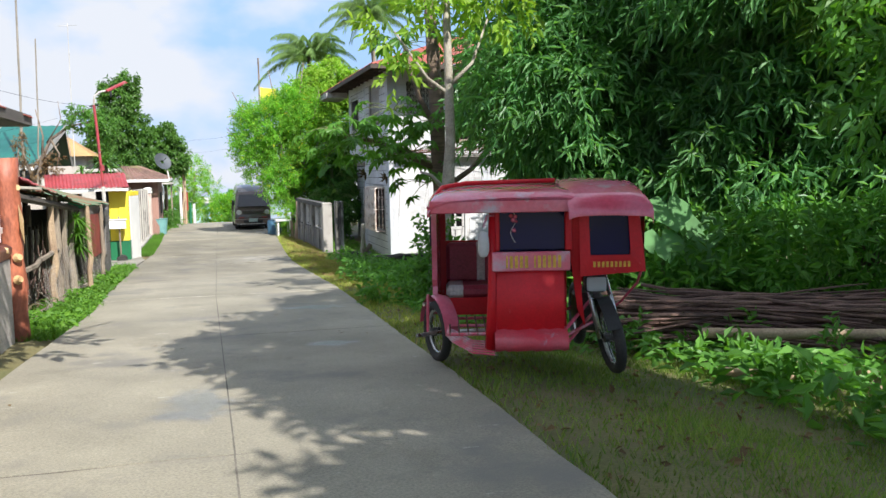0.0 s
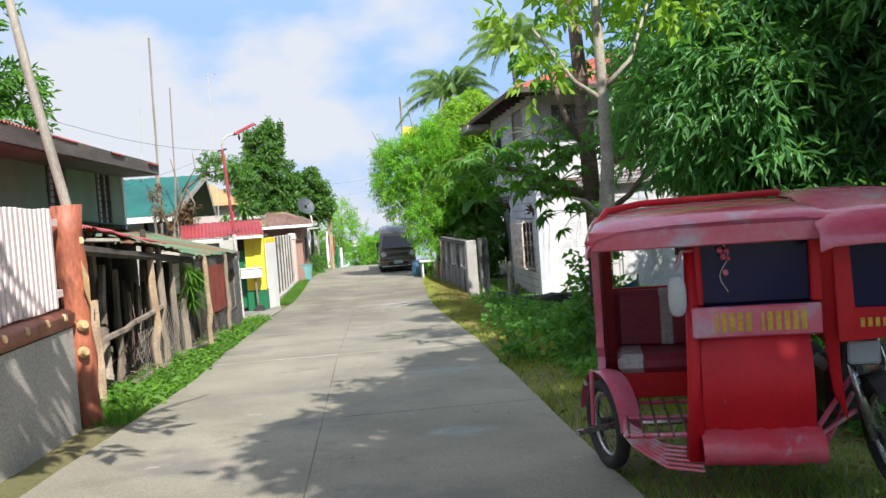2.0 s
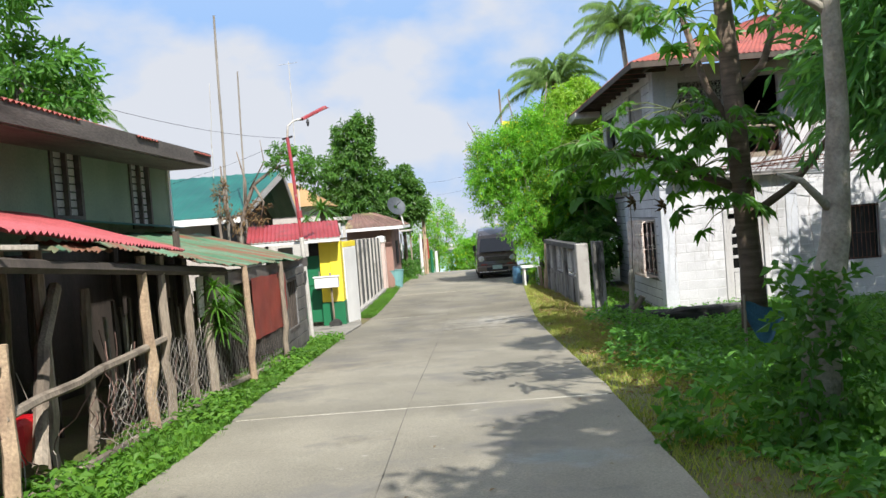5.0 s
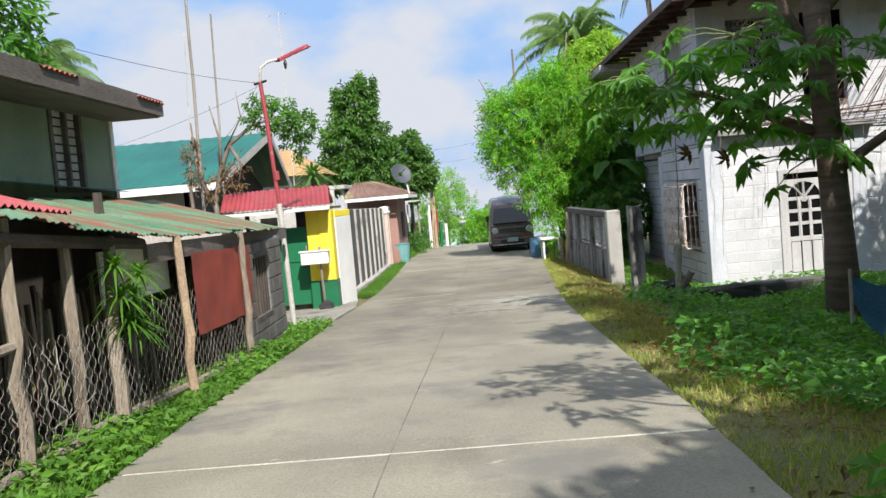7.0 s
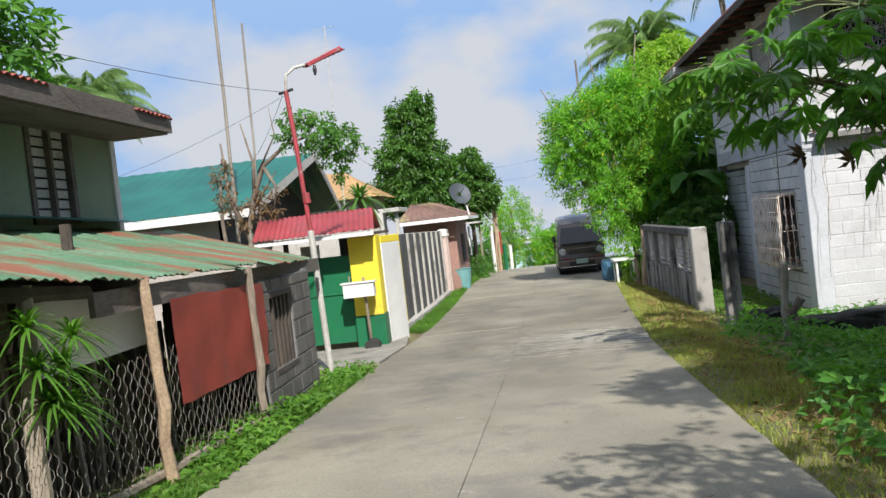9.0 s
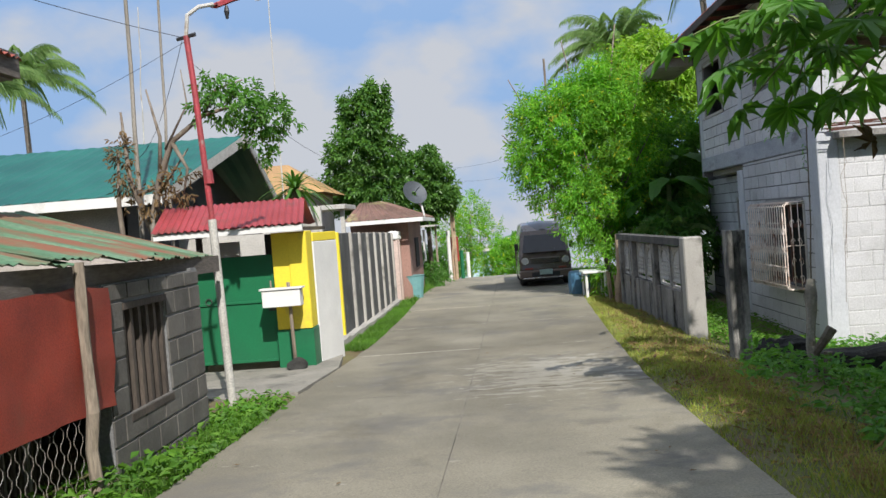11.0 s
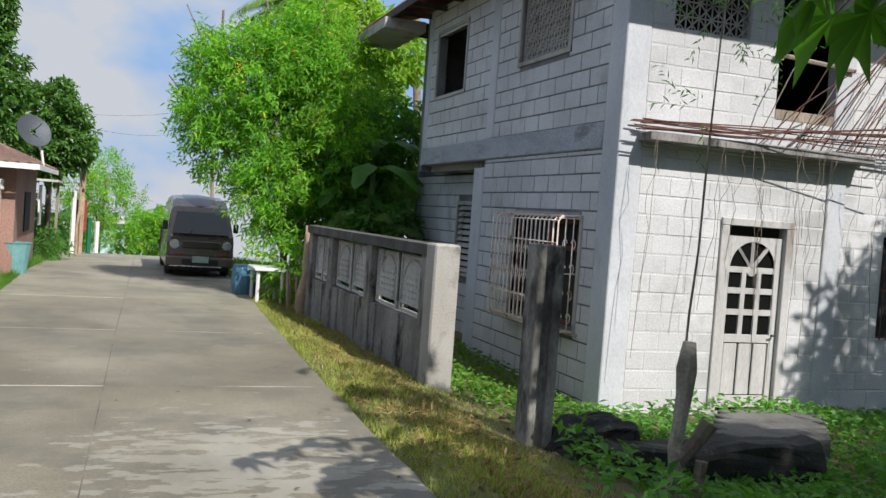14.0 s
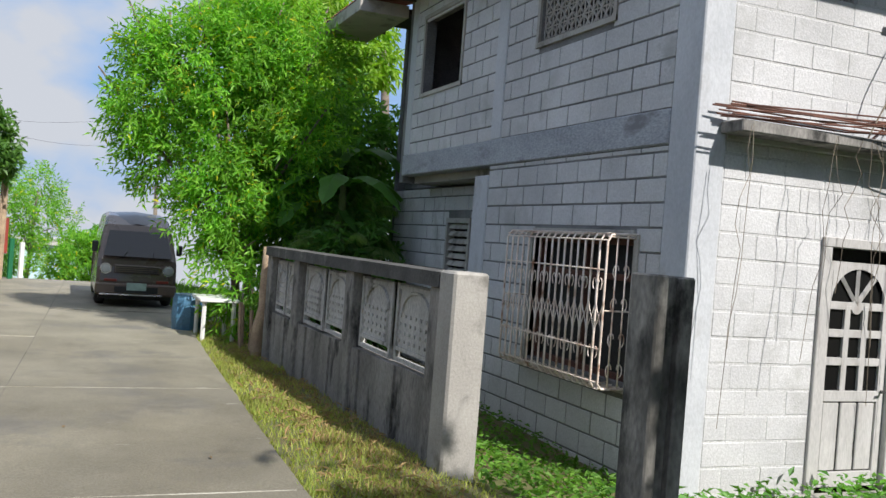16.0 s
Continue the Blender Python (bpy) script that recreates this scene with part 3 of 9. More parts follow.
M_PALEJOINT = mat("pale_joint_filler", (0.55, 0.52, 0.43), (0.36, 0.33, 0.27), 2.5, 50, 0.9, 0.3)
M_MIDJOINT = mat("worn_joint_filler", (0.20, 0.18, 0.145), (0.06, 0.055, 0.045), 1.3, 50, 0.9, 0.3)
joint_filler("joint", [(joint_x(y), y) for y in np.arange(-8, 60, 0.5)], (0.006, 0), M_MIDJOINT)
for y in JOINTS[1:-1]:
    pale = y in PALE_JOINTS
    joint_filler("joint", [(x, y) for x in np.linspace(edge_l(y) + 0.05, edge_r(y) - 0.05, 9)], (0, 0.016 if pale else 0.006), M_PALEJOINT if pale else M_MIDJOINT)


# ---- the unfinished block house ----
house = thing("house", (9, 31, -1.3), "two-storey unfinished whitewashed concrete block house with rusty hip roof", "house")
BX0, BY0 = 5.9, 27.0
FLOOR_B, BEAM0, BEAM1, TOP_B = -1.45, 1.76, 2.08, 4.62
piece_cache = {}


def wall_blocks(parent, axis, fixed, out_sign, a0, a1, z0, z1, holes, material, course=0.225, length=0.45, seed=0, thick=0.15, proud=0.012, body=M_MORTAR, name="block"):
    """A wall of laid blocks: a mortar body with openings, and single blocks that stand proud of it in running bond."""
    rnd = random.Random(seed)
    inner = fixed - out_sign * thick

    def put(bm, p0, p1, q0, q1, f0, f1):
        lo, hi = min(f0, f1), max(f0, f1)
        return box(bm, lo, hi, p0, p1, q0, q1) if axis == "x" else box(bm, p0, p1, lo, hi, q0, q1)

    bm = B()
    zs = sorted({z0, z1, *[h[2] for h in holes], *[h[3] for h in holes]})
    for za, zb in zip(zs, zs[1:]):
        cuts = sorted((h[0], h[1]) for h in holes if h[2] <= za + 1e-6 and h[3] >= zb - 1e-6)
        s = a0
        for c0, c1 in cuts + [(a1, a1)]:
            if c0 > s + 1e-4:
                put(bm, s, c0, za, zb, fixed, inner)
            s = max(s, c1)
    wall = part("wall", bm, body, parent)
    base = root_of(parent).location
    z, row = z0, 0
    while z < z1 - 0.03:
        zt = min(z + course, z1)
        h = zt - z - 0.02
        cuts = sorted((c[0], c[1]) for c in holes if c[2] < zt - 0.05 and c[3] > z + 0.05)
        s = a0
        for c0, c1 in cuts + [(a1, a1)]:
            p = s
            first = (length * 0.5 if row % 2 else length) * rnd.uniform(0.9, 1.05)
            while p < c0 - 0.02:
                e = min(p + first, c0)
                if c0 - e < 0.12:
                    e = c0
                w = round(e - p - 0.018, 2)
                if w > 0.03 and h > 0.03:
                    key = (material.name, axis, w, round(h, 2), out_sign)
                    if key not in piece_cache:
                        b2 = B()
                        d = proud + 0.02
                        if axis == "x":
                            box(b2, -d / 2, d / 2, -w / 2, w / 2, -h / 2, h / 2, 0.004)
                        else:
                            box(b2, -w / 2, w / 2, -d / 2, d / 2, -h / 2, h / 2, 0.004)
                        me = bpy.data.meshes.new(name)
                        bmesh.ops.recalc_face_normals(b2, faces=b2.faces)
                        b2.to_mesh(me)
                        b2.free()
                        me.materials.append(material)
                        piece_cache[key] = me
                    ob = new(name, piece_cache[key])
                    f = fixed + out_sign * (proud / 2 - 0.01 + rnd.uniform(-0.002, 0.003))
                    c = ((p + e) / 2, (z + zt) / 2)
                    loc = Vector((f, c[0], c[1])) if axis == "x" else Vector((c[0], f, c[1]))
                    ob.location = loc - base
                    ob.parent = wall
                p, first = e, length * rnd.uniform(0.93, 1.05)
            s = max(s, c1)
        z, row = zt, row + 1
    return wall


def lattice(bm, axis, fixed, a0, a1, z0, z1, cell=0.17, r=0.012):
    """A pierced concrete screen of crossing bars with small diamonds."""
    nx, nz = max(1, round((a1 - a0) / cell)), max(1, round((z1 - z0) / cell))
    cx, cz = (a1 - a0) / nx, (z1 - z0) / nz

    def P(a, z):
        return (fixed, a, z) if axis == "x" else (a, fixed, z)

    for i in range(nx):
        for k in range(nz):
            a, z = a0 + i * cx, z0 + k * cz
            tube(bm, [P(a, z), P(a + cx, z + cz)], r, 4, caps=False)
            tube(bm, [P(a + cx, z), P(a, z + cz)], r, 4, caps=False)
            tube(bm, [P(a + cx / 2, z), P(a + cx / 2, z + cz)], r * 0.8, 4, caps=False)
    for i in range(nx + 1):
        tube(bm, [P(a0 + i * cx, z0), P(a0 + i * cx, z1)], r, 4, caps=False)
    for k in range(nz + 1):
        tube(bm, [P(a0, z0 + k * cz), P(a1, z0 + k * cz)], r, 4, caps=False)
    return bm


def build_house():
    WIN = (27.75, 29.70, -0.42, 0.92)
    VENT = (28.40, 29.92, 3.10, 4.28)
    UWIN = (32.16, 33.60, 2.98, 4.10)
    DOOR = (7.36, 8.42, FLOOR_B, 1.00)
    WIN4 = (9.86, 11.1, -0.34, 0.98)
    VENT2 = (6.50, 7.56, 3.18, 4.22)
    DOOR2 = (8.00, 8.97, 2.30, 4.25)
    VENT3 = (9.75, 11.2, 3.05, 4.1)
    # the side towards the lane
    w = wall_blocks(house, "x", BX0, -1, 27.36, 31.0, FLOOR_B, BEAM0, [WIN], M_BLOCK, seed=1, proud=0.006)
    w = wall_blocks(house, "x", BX0, -1, 27.36, 30.75, BEAM1, TOP_B, [VENT], M_BLOCK, seed=2, proud=0.008)
    w = wall_blocks(house, "x", BX0, -1, 31.03, 34.2, BEAM1 - 0.05, TOP_B, [UWIN], M_BLOCK, seed=3, proud=0.008)
    # the front
    wall_blocks(house, "y", BY0, -1, 6.2, 8.88, FLOOR_B, BEAM0 + 0.05, [DOOR], M_BLOCK, seed=4, body=M_PALEMORTAR, proud=0.004)
    wall_blocks(house, "y", BY0, -1, 9.16, 14.0, FLOOR_B, BEAM0 + 0.05, [WIN4], M_BLOCK, seed=5, body=M_PALEMORTAR, proud=0.004)
    wall_blocks(house, "y", BY0, -1, 6.2, 14.0, BEAM1, TOP_B, [VENT2, DOOR2, VENT3], M_BLOCK, seed=6, body=M_PALEMORTAR, proud=0.004)
    # the set-back wall under the upper floor
    wall_blocks(house, "x", 6.45, -1, 31.0, 36.0, FLOOR_B, 1.62, [(32.7, 33.5, -0.17, 1.1)], M_BLOCK, seed=7, proud=0.006)
    bm = B()
    box(bm, BX0 - 0.016, 6.2, BY0 - 0.016, 27.36, FLOOR_B, TOP_B, 0.012)
    part("corner_column", bm, M_PLASTER, house, "smooth rendered corner column")
    bm = B()
    box(bm, BX0 - 0.02, BX0 + 0.2, 31.0, 31.4, FLOOR_B, BEAM0 - 0.12, 0.012)
    part("column", bm, M_PLASTER, house)
    bm = B()
    box(bm, BX0 - 0.02, BX0 + 0.2, 30.75, 31.03, BEAM1, TOP_B, 0.012)
    part("column", bm, M_PLASTER, house)
    bm = B()
    box(bm, BX0 - 0.02, BX0 + 0.2, 33.97, 34.2, BEAM1 + 0.0, TOP_B, 0.012)
    part("column", bm, M_PLASTER, house)
    bm = B()
    box(bm, BX0 - 0.03, BX0 + 0.2, 27.362, 34.2, BEAM0, BEAM1, 0.015)
    part("floor_beam", bm, M_BEAM, house, "stained concrete floor beam")
    bm = B()
    box(bm, BX0 + 0.2, 13.9, 27.2, 34.2, 1.66, 1.9)
    part("floor_slab", bm, M_CONC, house)
    bm = B()
    box(bm, 8.88, 9.16, BY0 - 0.03, BY0 + 0.15, FLOOR_B, TOP_B, 0.012)
    part("pilaster", bm, M_PLASTER, house)
    bm = B()
    box(bm, 6.202, 14.0, BY0 - 0.02, BY0 + 0.18, BEAM0 + 0.05, BEAM1, 0.01)
    part("front_beam", bm, M_PLASTER, house)
    bm = B()
    box(bm, 6.12, 9.32, BY0 - 0.30, BY0 - 0.022, 1.85, 1.95, 0.01)
    part("canopy", bm, M_MOSSY, house, "broken concrete canopy stub over the door")
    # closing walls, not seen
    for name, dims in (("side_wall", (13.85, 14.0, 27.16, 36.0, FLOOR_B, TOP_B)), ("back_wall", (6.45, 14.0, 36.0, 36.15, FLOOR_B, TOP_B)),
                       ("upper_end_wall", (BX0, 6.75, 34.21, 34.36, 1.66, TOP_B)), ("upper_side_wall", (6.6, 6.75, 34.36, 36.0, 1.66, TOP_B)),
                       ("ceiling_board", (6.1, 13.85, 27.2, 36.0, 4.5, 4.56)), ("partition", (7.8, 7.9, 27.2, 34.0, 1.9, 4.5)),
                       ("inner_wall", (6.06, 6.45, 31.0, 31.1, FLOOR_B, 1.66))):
        # ceiling, partition and inner wall are coloured near black as room shade
        part(name, box(B(), *dims), M_ROOMSHADE if name in ("ceiling_board", "partition", "inner_wall") else M_MORTAR, house)
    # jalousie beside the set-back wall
    # the sheet behind the slats carries the room's shade as colour
    jal = part("jalousie_window", box(B(), 6.56, 6.59, 32.66, 33.54, -0.2, 1.14), M_ROOMSHADE, house, "grey louvred window")
    for k in range(11):
        z = -0.14 + k * 0.111
        bm = box(B(), -0.006, 0.006, 32.73, 33.47, -0.045, 0.045)
        bmesh.ops.rotate(bm, verts=bm.verts, matrix=Matrix.Rotation(radians(32), 3, "Y"))
        bmesh.ops.translate(bm, verts=bm.verts, vec=(6.47, 0, z + 0.05))
        part("slat", bm, M_CONC, jal)
    bm = B()
    for a, b, c, d in ((32.66, 32.72, -0.2, 1.14), (33.48, 33.54, -0.2, 1.14), (32.722, 33.478, 1.07, 1.14), (32.722, 33.478, -0.2, -0.15)):
        box(bm, 6.42, 6.54, a, b, c, d)
    part("frame", bm, M_CONC, jal)
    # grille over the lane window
    # flat dark sheet close behind the opening, painted as the unlit room
    g = part("window_recess", box(B(), BX0 + 0.16, BX0 + 0.2, 27.7, 29.75, -0.45, 0.95), M_ROOMSHADE, house)
    bm = B()
    gx, (y0, y1, z0, z1) = BX0 - 0.32, (27.72, 29.72, -0.46, 0.94)
    for k in range(17):
        y = y0 + (y1 - y0) * k / 16
        tube(bm, [(BX0 + 0.0, y, z1 + 0.02), (gx + 0.04, y, z1 + 0.0), (gx, y, z1 - 0.06), (gx, y, z0 + 0.05), (gx + 0.04, y, z0), (BX0, y, z0)], 0.011, 6)
    for z in (z1 - 0.05, z0 + 0.06, 0.62, -0.1):
        tube(bm, [(gx, y0, z), (gx, y1, z)], 0.008, 5)
    for z in (z1 - 0.02, z0 + 0.01, 0.25):
        for y in (y0, y1):
            tube(bm, [(gx, y, z), (BX0, y, z)], 0.008, 5)
    for k in range(16):
        y = y0 + (y1 - y0) * (k + 0.5) / 16
        for zc in (z1 + 0.015, z0 - 0.005):
            for xc in (0.06, 0.17, 0.27):
                tube(bm, [(gx + xc + 0.045 * math.cos(a), y + 0.05 * math.sin(a), zc) for a in np.linspace(0, 6.28, 9)], 0.005, 4, caps=False)
    def scroll(c, across, size, flip):
        """One side of a heart scroll: a curl that opens into a long stem."""
        pts = []
        for i in range(12):
            a = 4.4 * i / 11
            r = size * (0.35 + 0.65 * i / 11)
            pts.append(Vector(c) + Vector(across) * (flip * (0.55 * size - r * math.cos(a) * 0.55)) + Vector((0, 0, r * math.sin(a) * 0.9)))
        return pts
    for k in range(0, 16, 2):
        y = y0 + (y1 - y0) * (k + 1) / 16
        for zc in (0.50, -0.12):
            for sg in (-1, 1):
                tube(bm, scroll((gx, y, zc), (0, 1, 0), 0.075, sg), 0.006, 4, caps=False)
    # a band of crossing curves between the scrolls
    step = (y1 - y0) / 16
    for k in range(16):
        y = y0 + step * k
        for sg in (1, -1):
            pts = [(gx - 0.004 * sg, y + step * (0.5 - 0.5 * sg * math.cos(math.pi * s)), 0.02 + 0.36 * s) for s in np.linspace(0, 1, 6)]
            tube(bm, pts, 0.0055, 4, caps=False)
    for k in (1, 2):
        tube(bm, [(gx + 0.105 * k, y0, z0), (gx + 0.105 * k, y0, z1)], 0.008, 5)
    for zc in (0.62, 0.32, 0.0, -0.28):
        for sg in (-1, 1):
            tube(bm, scroll((gx + 0.16, y0 - 0.004, zc), (1, 0, 0), 0.085, sg), 0.006, 4, caps=False)
    part("window_grille", bm, M_GRILLE, house, "bulging cream wrought-iron grille with rust", smooth=True)
    for y in (27.78, 28.72, 29.66):
        part("casement_stile", box(B(), BX0 + 0.07, BX0 + 0.12, y - 0.03, y + 0.03, -0.42, 0.92), M_RUST, house)
    for z in (-0.39, 0.55, 0.89):
        part("casement_rail", box(B(), BX0 + 0.075, BX0 + 0.115, 27.812, 29.628, z - 0.03, z + 0.03), M_RUST, house)
    bm = B()
    for (a, b, c, d) in ((27.68, 27.75, -0.46, 0.96), (29.70, 29.77, -0.46, 0.96)):
        box(bm, BX0 - 0.025, BX0 + 0.12, a, b, c, d)
    box(bm, BX0 - 0.03, BX0 + 0.12, 27.752, 29.698, 0.93, 1.0)
    box(bm, BX0 - 0.045, BX0 + 0.12, 27.62, 29.8, -0.5, -0.461)
    part("window_frame", bm, M_CONC, house)
    # upper openings
    for (ax, fx, h) in (("x", BX0 + 0.05, VENT), ("y", BY0 + 0.05, VENT2), ("y", BY0 + 0.05, VENT3)):
        bm = lattice(B(), ax, fx, *h)
        v = part("vent_screen", bm, M_CONC, house, "pierced concrete vent screen")
    bm = B()
    box(bm, BX0 - 0.03, BX0 + 0.15, 28.34, 28.398, 3.04, 4.34)
    box(bm, BX0 - 0.03, BX0 + 0.15, 29.922, 29.98, 3.04, 4.34)
    box(bm, BX0 - 0.032, BX0 + 0.15, 28.34, 29.98, 3.042, 3.098)
    part("vent_frame", bm, M_CONC, house)
    bm = B()
    box(bm, BX0 - 0.03, BX0 + 0.15, 32.1, 32.158, 2.92, 4.16)
    box(bm, BX0 - 0.03, BX0 + 0.15, 33.602, 33.66, 2.92, 4.16)
    box(bm, BX0 - 0.032, BX0 + 0.15, 32.1, 33.66, 2.922, 2.978)
    box(bm, BX0 - 0.032, BX0 + 0.15, 32.1, 33.66, 4.102, 4.16)
    part("window_frame", bm, M_CONC, house)
    bm = B()
    box(bm, 7.98, 8.08, BY0 + 0.02, BY0 + 0.09, 3.02, 3.1)
    tube(bm, [(7.9, BY0 - 0.06, 3.06), (9.1, BY0 - 0.06, 3.0)], 0.03, 6)
    box(bm, 8.0, 8.97, BY0 - 0.01, BY0 + 0.1, 2.3, 2.42)
    part("sill_board", bm, M_WOODGREY, house)
    bm = B()
    for k in range(12):
        x = 9.9 + k * 0.105
        tube(bm, [(x, BY0 - 0.03, -0.34), (x, BY0 - 0.03, 0.98)], 0.008, 5)
    for z in (-0.3, 0.3, 0.94):
        tube(bm, [(9.86, BY0 - 0.03, z), (11.1, BY0 - 0.03, z)], 0.008, 5)
    part("window_grille", bm, M_RUST, house)
    # another dark sheet painted as the unlit room behind this grille
    part("window_recess", box(B(), 9.8, 11.2, BY0 + 0.16, BY0 + 0.2, -0.4, 1.0), M_ROOMSHADE, house)
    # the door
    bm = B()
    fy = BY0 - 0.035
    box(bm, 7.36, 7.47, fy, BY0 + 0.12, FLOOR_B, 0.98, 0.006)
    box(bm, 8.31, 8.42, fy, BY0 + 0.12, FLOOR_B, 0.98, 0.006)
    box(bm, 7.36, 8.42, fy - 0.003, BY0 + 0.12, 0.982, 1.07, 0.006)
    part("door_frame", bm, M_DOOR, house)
    # dark sheet behind the door leaf, indoor shade put into its colour
    part("door_recess", box(B(), 7.4, 8.4, BY0 + 0.13, BY0 + 0.16, FLOOR_B, 1.0), M_ROOMSHADE, house)
    d0, d1, z0, z1 = 7.475, 8.305, -1.22, 0.86
    dy0, dy1 = BY0 + 0.03, BY0 + 0.07
    bm = B()
    st = 0.085
    box(bm, d0, d0 + st, dy0, dy1, z0, z1, 0.004)
    box(bm, d1 - st, d1, dy0, dy1, z0, z1, 0.004)
    gw = (d1 - d0 - 2 * st)
    mid = -0.36
    for za, zb in ((z0, z0 + 0.14), (mid - 0.07, mid + 0.03)):
        box(bm, d0 + st, d1 - st, dy0, dy1, za, zb, 0.004)
    rows = [-0.33, -0.06, 0.20, 0.455]
    for z in rows[1:]:
        box(bm, d0 + st, d1 - st, dy0 + 0.004, dy1, z - 0.036, z + 0.036, 0.003)
    for k in (1, 2):
        x = d0 + st + gw * k / 3
        box(bm, x - 0.034, x + 0.034, dy0 + 0.002, dy1, mid + 0.03, 0.455, 0.003)
    cx, cz, R = (d0 + d1) / 2, 0.47, gw / 2
    arc = [(cx + R * math.cos(a), cz + R * math.sin(a)) for a in np.linspace(0, math.pi, 17)]
    for (xa, za), (xb, zb) in zip(arc, arc[1:]):
        for yy in (dy0, dy1 - 0.003):
            quad(bm, (xa, yy, za), (xb, yy, zb), (xb, yy, z1), (xa, yy, z1))
    for a in (math.pi * 0.28, math.pi * 0.5, math.pi * 0.72):
        tube(bm, [(cx, dy0 + 0.02, cz), (cx + R * math.cos(a), dy0 + 0.02, cz + R * math.sin(a))], 0.024, 4)
    tube(bm, [(cx, dy0 + 0.005, cz - 0.02), (cx, dy0 + 0.03, cz - 0.02)], 0.07, 12)
    for k in range(3):
        xa = d0 + st + gw * k / 3
        box(bm, xa + 0.012, xa + gw / 3 - 0.012, dy0 + 0.012, dy1, z0 + 0.15, mid - 0.08, 0.008)
    leaf = part("door_leaf", bm, M_DOOR, house, "weathered white panelled door with fanlight panes")
    part("pane", box(B(), d0 + st, d1 - st, dy0 + 0.03, dy0 + 0.034, mid, z1 - 0.08), M_PANE, leaf)
    bm = B()
    tube(bm, [(8.26, dy0, -0.33), (8.26, dy0 - 0.05, -0.33), (8.2, dy0 - 0.06, -0.33)], 0.012, 6)
    part("door_handle", bm, M_DARKSTEEL, leaf)
    bm = B()
    box(bm, 7.2, 8.6, BY0 - 0.75, BY0 - 0.04, -1.6, -1.24, 0.02)
    part("door_step", bm, M_CONC, house)
    # hip roof
    e = 0.75
    x0, x1, y0, y1, ze = BX0 - e, 14.0 + e, 25.7, 36.9, 4.60
    pitch = math.tan(radians(20))
    hw = (x1 - x0) / 2
    zr = ze + hw * pitch
    ra, rb = (x0 + hw, y0 + hw, zr), (x0 + hw, y1 - 0.5, zr)
    bm = B()
    corrugated(bm, (x0, y0, ze), (x1, y0, ze), (x0 + hw + 0.01, y0 + hw, zr), (x0 + hw - 0.01, y0 + hw, zr), 0.12, 0.012, 3)
    part("roof", bm, M_RUSTROOF, house, "rusty red corrugated hip roof")
    bm = B()
    corrugated(bm, (x0, y0, ze), (x0, y1, ze), rb, ra, 0.12, 0.012, 3)
    corrugated(bm, (x1, y0, ze), (x1, y1, ze), rb, ra, 0.2, 0.012, 2)

    part("roof", bm, M_RUSTROOF, house)
    for k in range(14):
        y = y0 + 0.3 + k * (y1 - y0 - 0.6) / 13
        part("rafter", box(B(), x0 + 0.03, BX0 + 0.3, y - 0.025, y + 0.025, ze - 0.11, ze - 0.02), M_WOODDARK, house)
    for k in range(10):
        x = x0 + 0.5 + k * (x1 - x0 - 1) / 9
        part("rafter", box(B(), x - 0.025, x + 0.025, y0 + 0.04, BY0, ze - 0.11, ze - 0.02), M_WOODDARK, house)
    part("fascia", box(B(), x0, x0 + 0.03, y0, y1, ze - 0.14, ze - 0.012), M_WOODDARK, house)
    part("fascia", box(B(), x0 + 0.032, x1, y0, y0 + 0.03, ze - 0.14, ze - 0.012), M_WOODDARK, house)
    bm = B()
    box(bm, 5.05, BX0 - 0.032, 34.4, 36.6, 4.28, 4.48, 0.01)
    part("eave_slab", bm, M_CONC, house)


build_house()


def build_rebar():
    """Rusty bars that stick out of the broken canopy."""
    t = thing("reinforcing_bars", (7.5, 26.5, 1.95), "tangle of long rusty reinforcing bars over the canopy", "rebar")
    rnd = random.Random(5)
    for k in range(11):
        z = 1.97 + rnd.uniform(0, 0.12)
        y = 26.62 + rnd.uniform(0, 0.32)
        pts = [(5.95 + rnd.uniform(0, 0.15), y, z), (7.4, y - 0.08 * rnd.random(), z + rnd.uniform(-0.03, 0.1)), (9.3 + rnd.uniform(0, 2.5), y - rnd.uniform(0, 0.4), z + rnd.uniform(-0.15, 0.35))]
        part("bar", tube(B(), pts, 0.008, 5), M_RUST, t)
    for k in range(26):
        x = 7.6 + k * 0.11 + rnd.uniform(-0.05, 0.05)
        top = 1.2 + rnd.uniform(-0.4, 0.5)
        p = Vector((x, 26.65 + rnd.uniform(-0.05, 0.3), 1.95))
        q = p + Vector((rnd.uniform(0.5, 0.95), rnd.uniform(-0.5, -0.1), top))
        part("bar", tube(B(), [p, p.lerp(q, 0.5) + Vector((rnd.uniform(-.06, .06), 0, 0.03)), q], 0.008, 5), M_RUST if k % 3 else M_WOODGREY, t)
    for k in range(18):
        x = 6.1 + rnd.random() * 3.2
        p = Vector((x, 26.55 + rnd.uniform(-0.02, 0.1), 1.9))
        part("dry_vine", tube(B(), wavy(p, p + Vector((rnd.uniform(-.2, .2), 0.06, -rnd.uniform(0.8, 2.6))), 9, 0.06, 500 + k), 0.0035, 4), M_WOODGREY, t)


build_rebar()


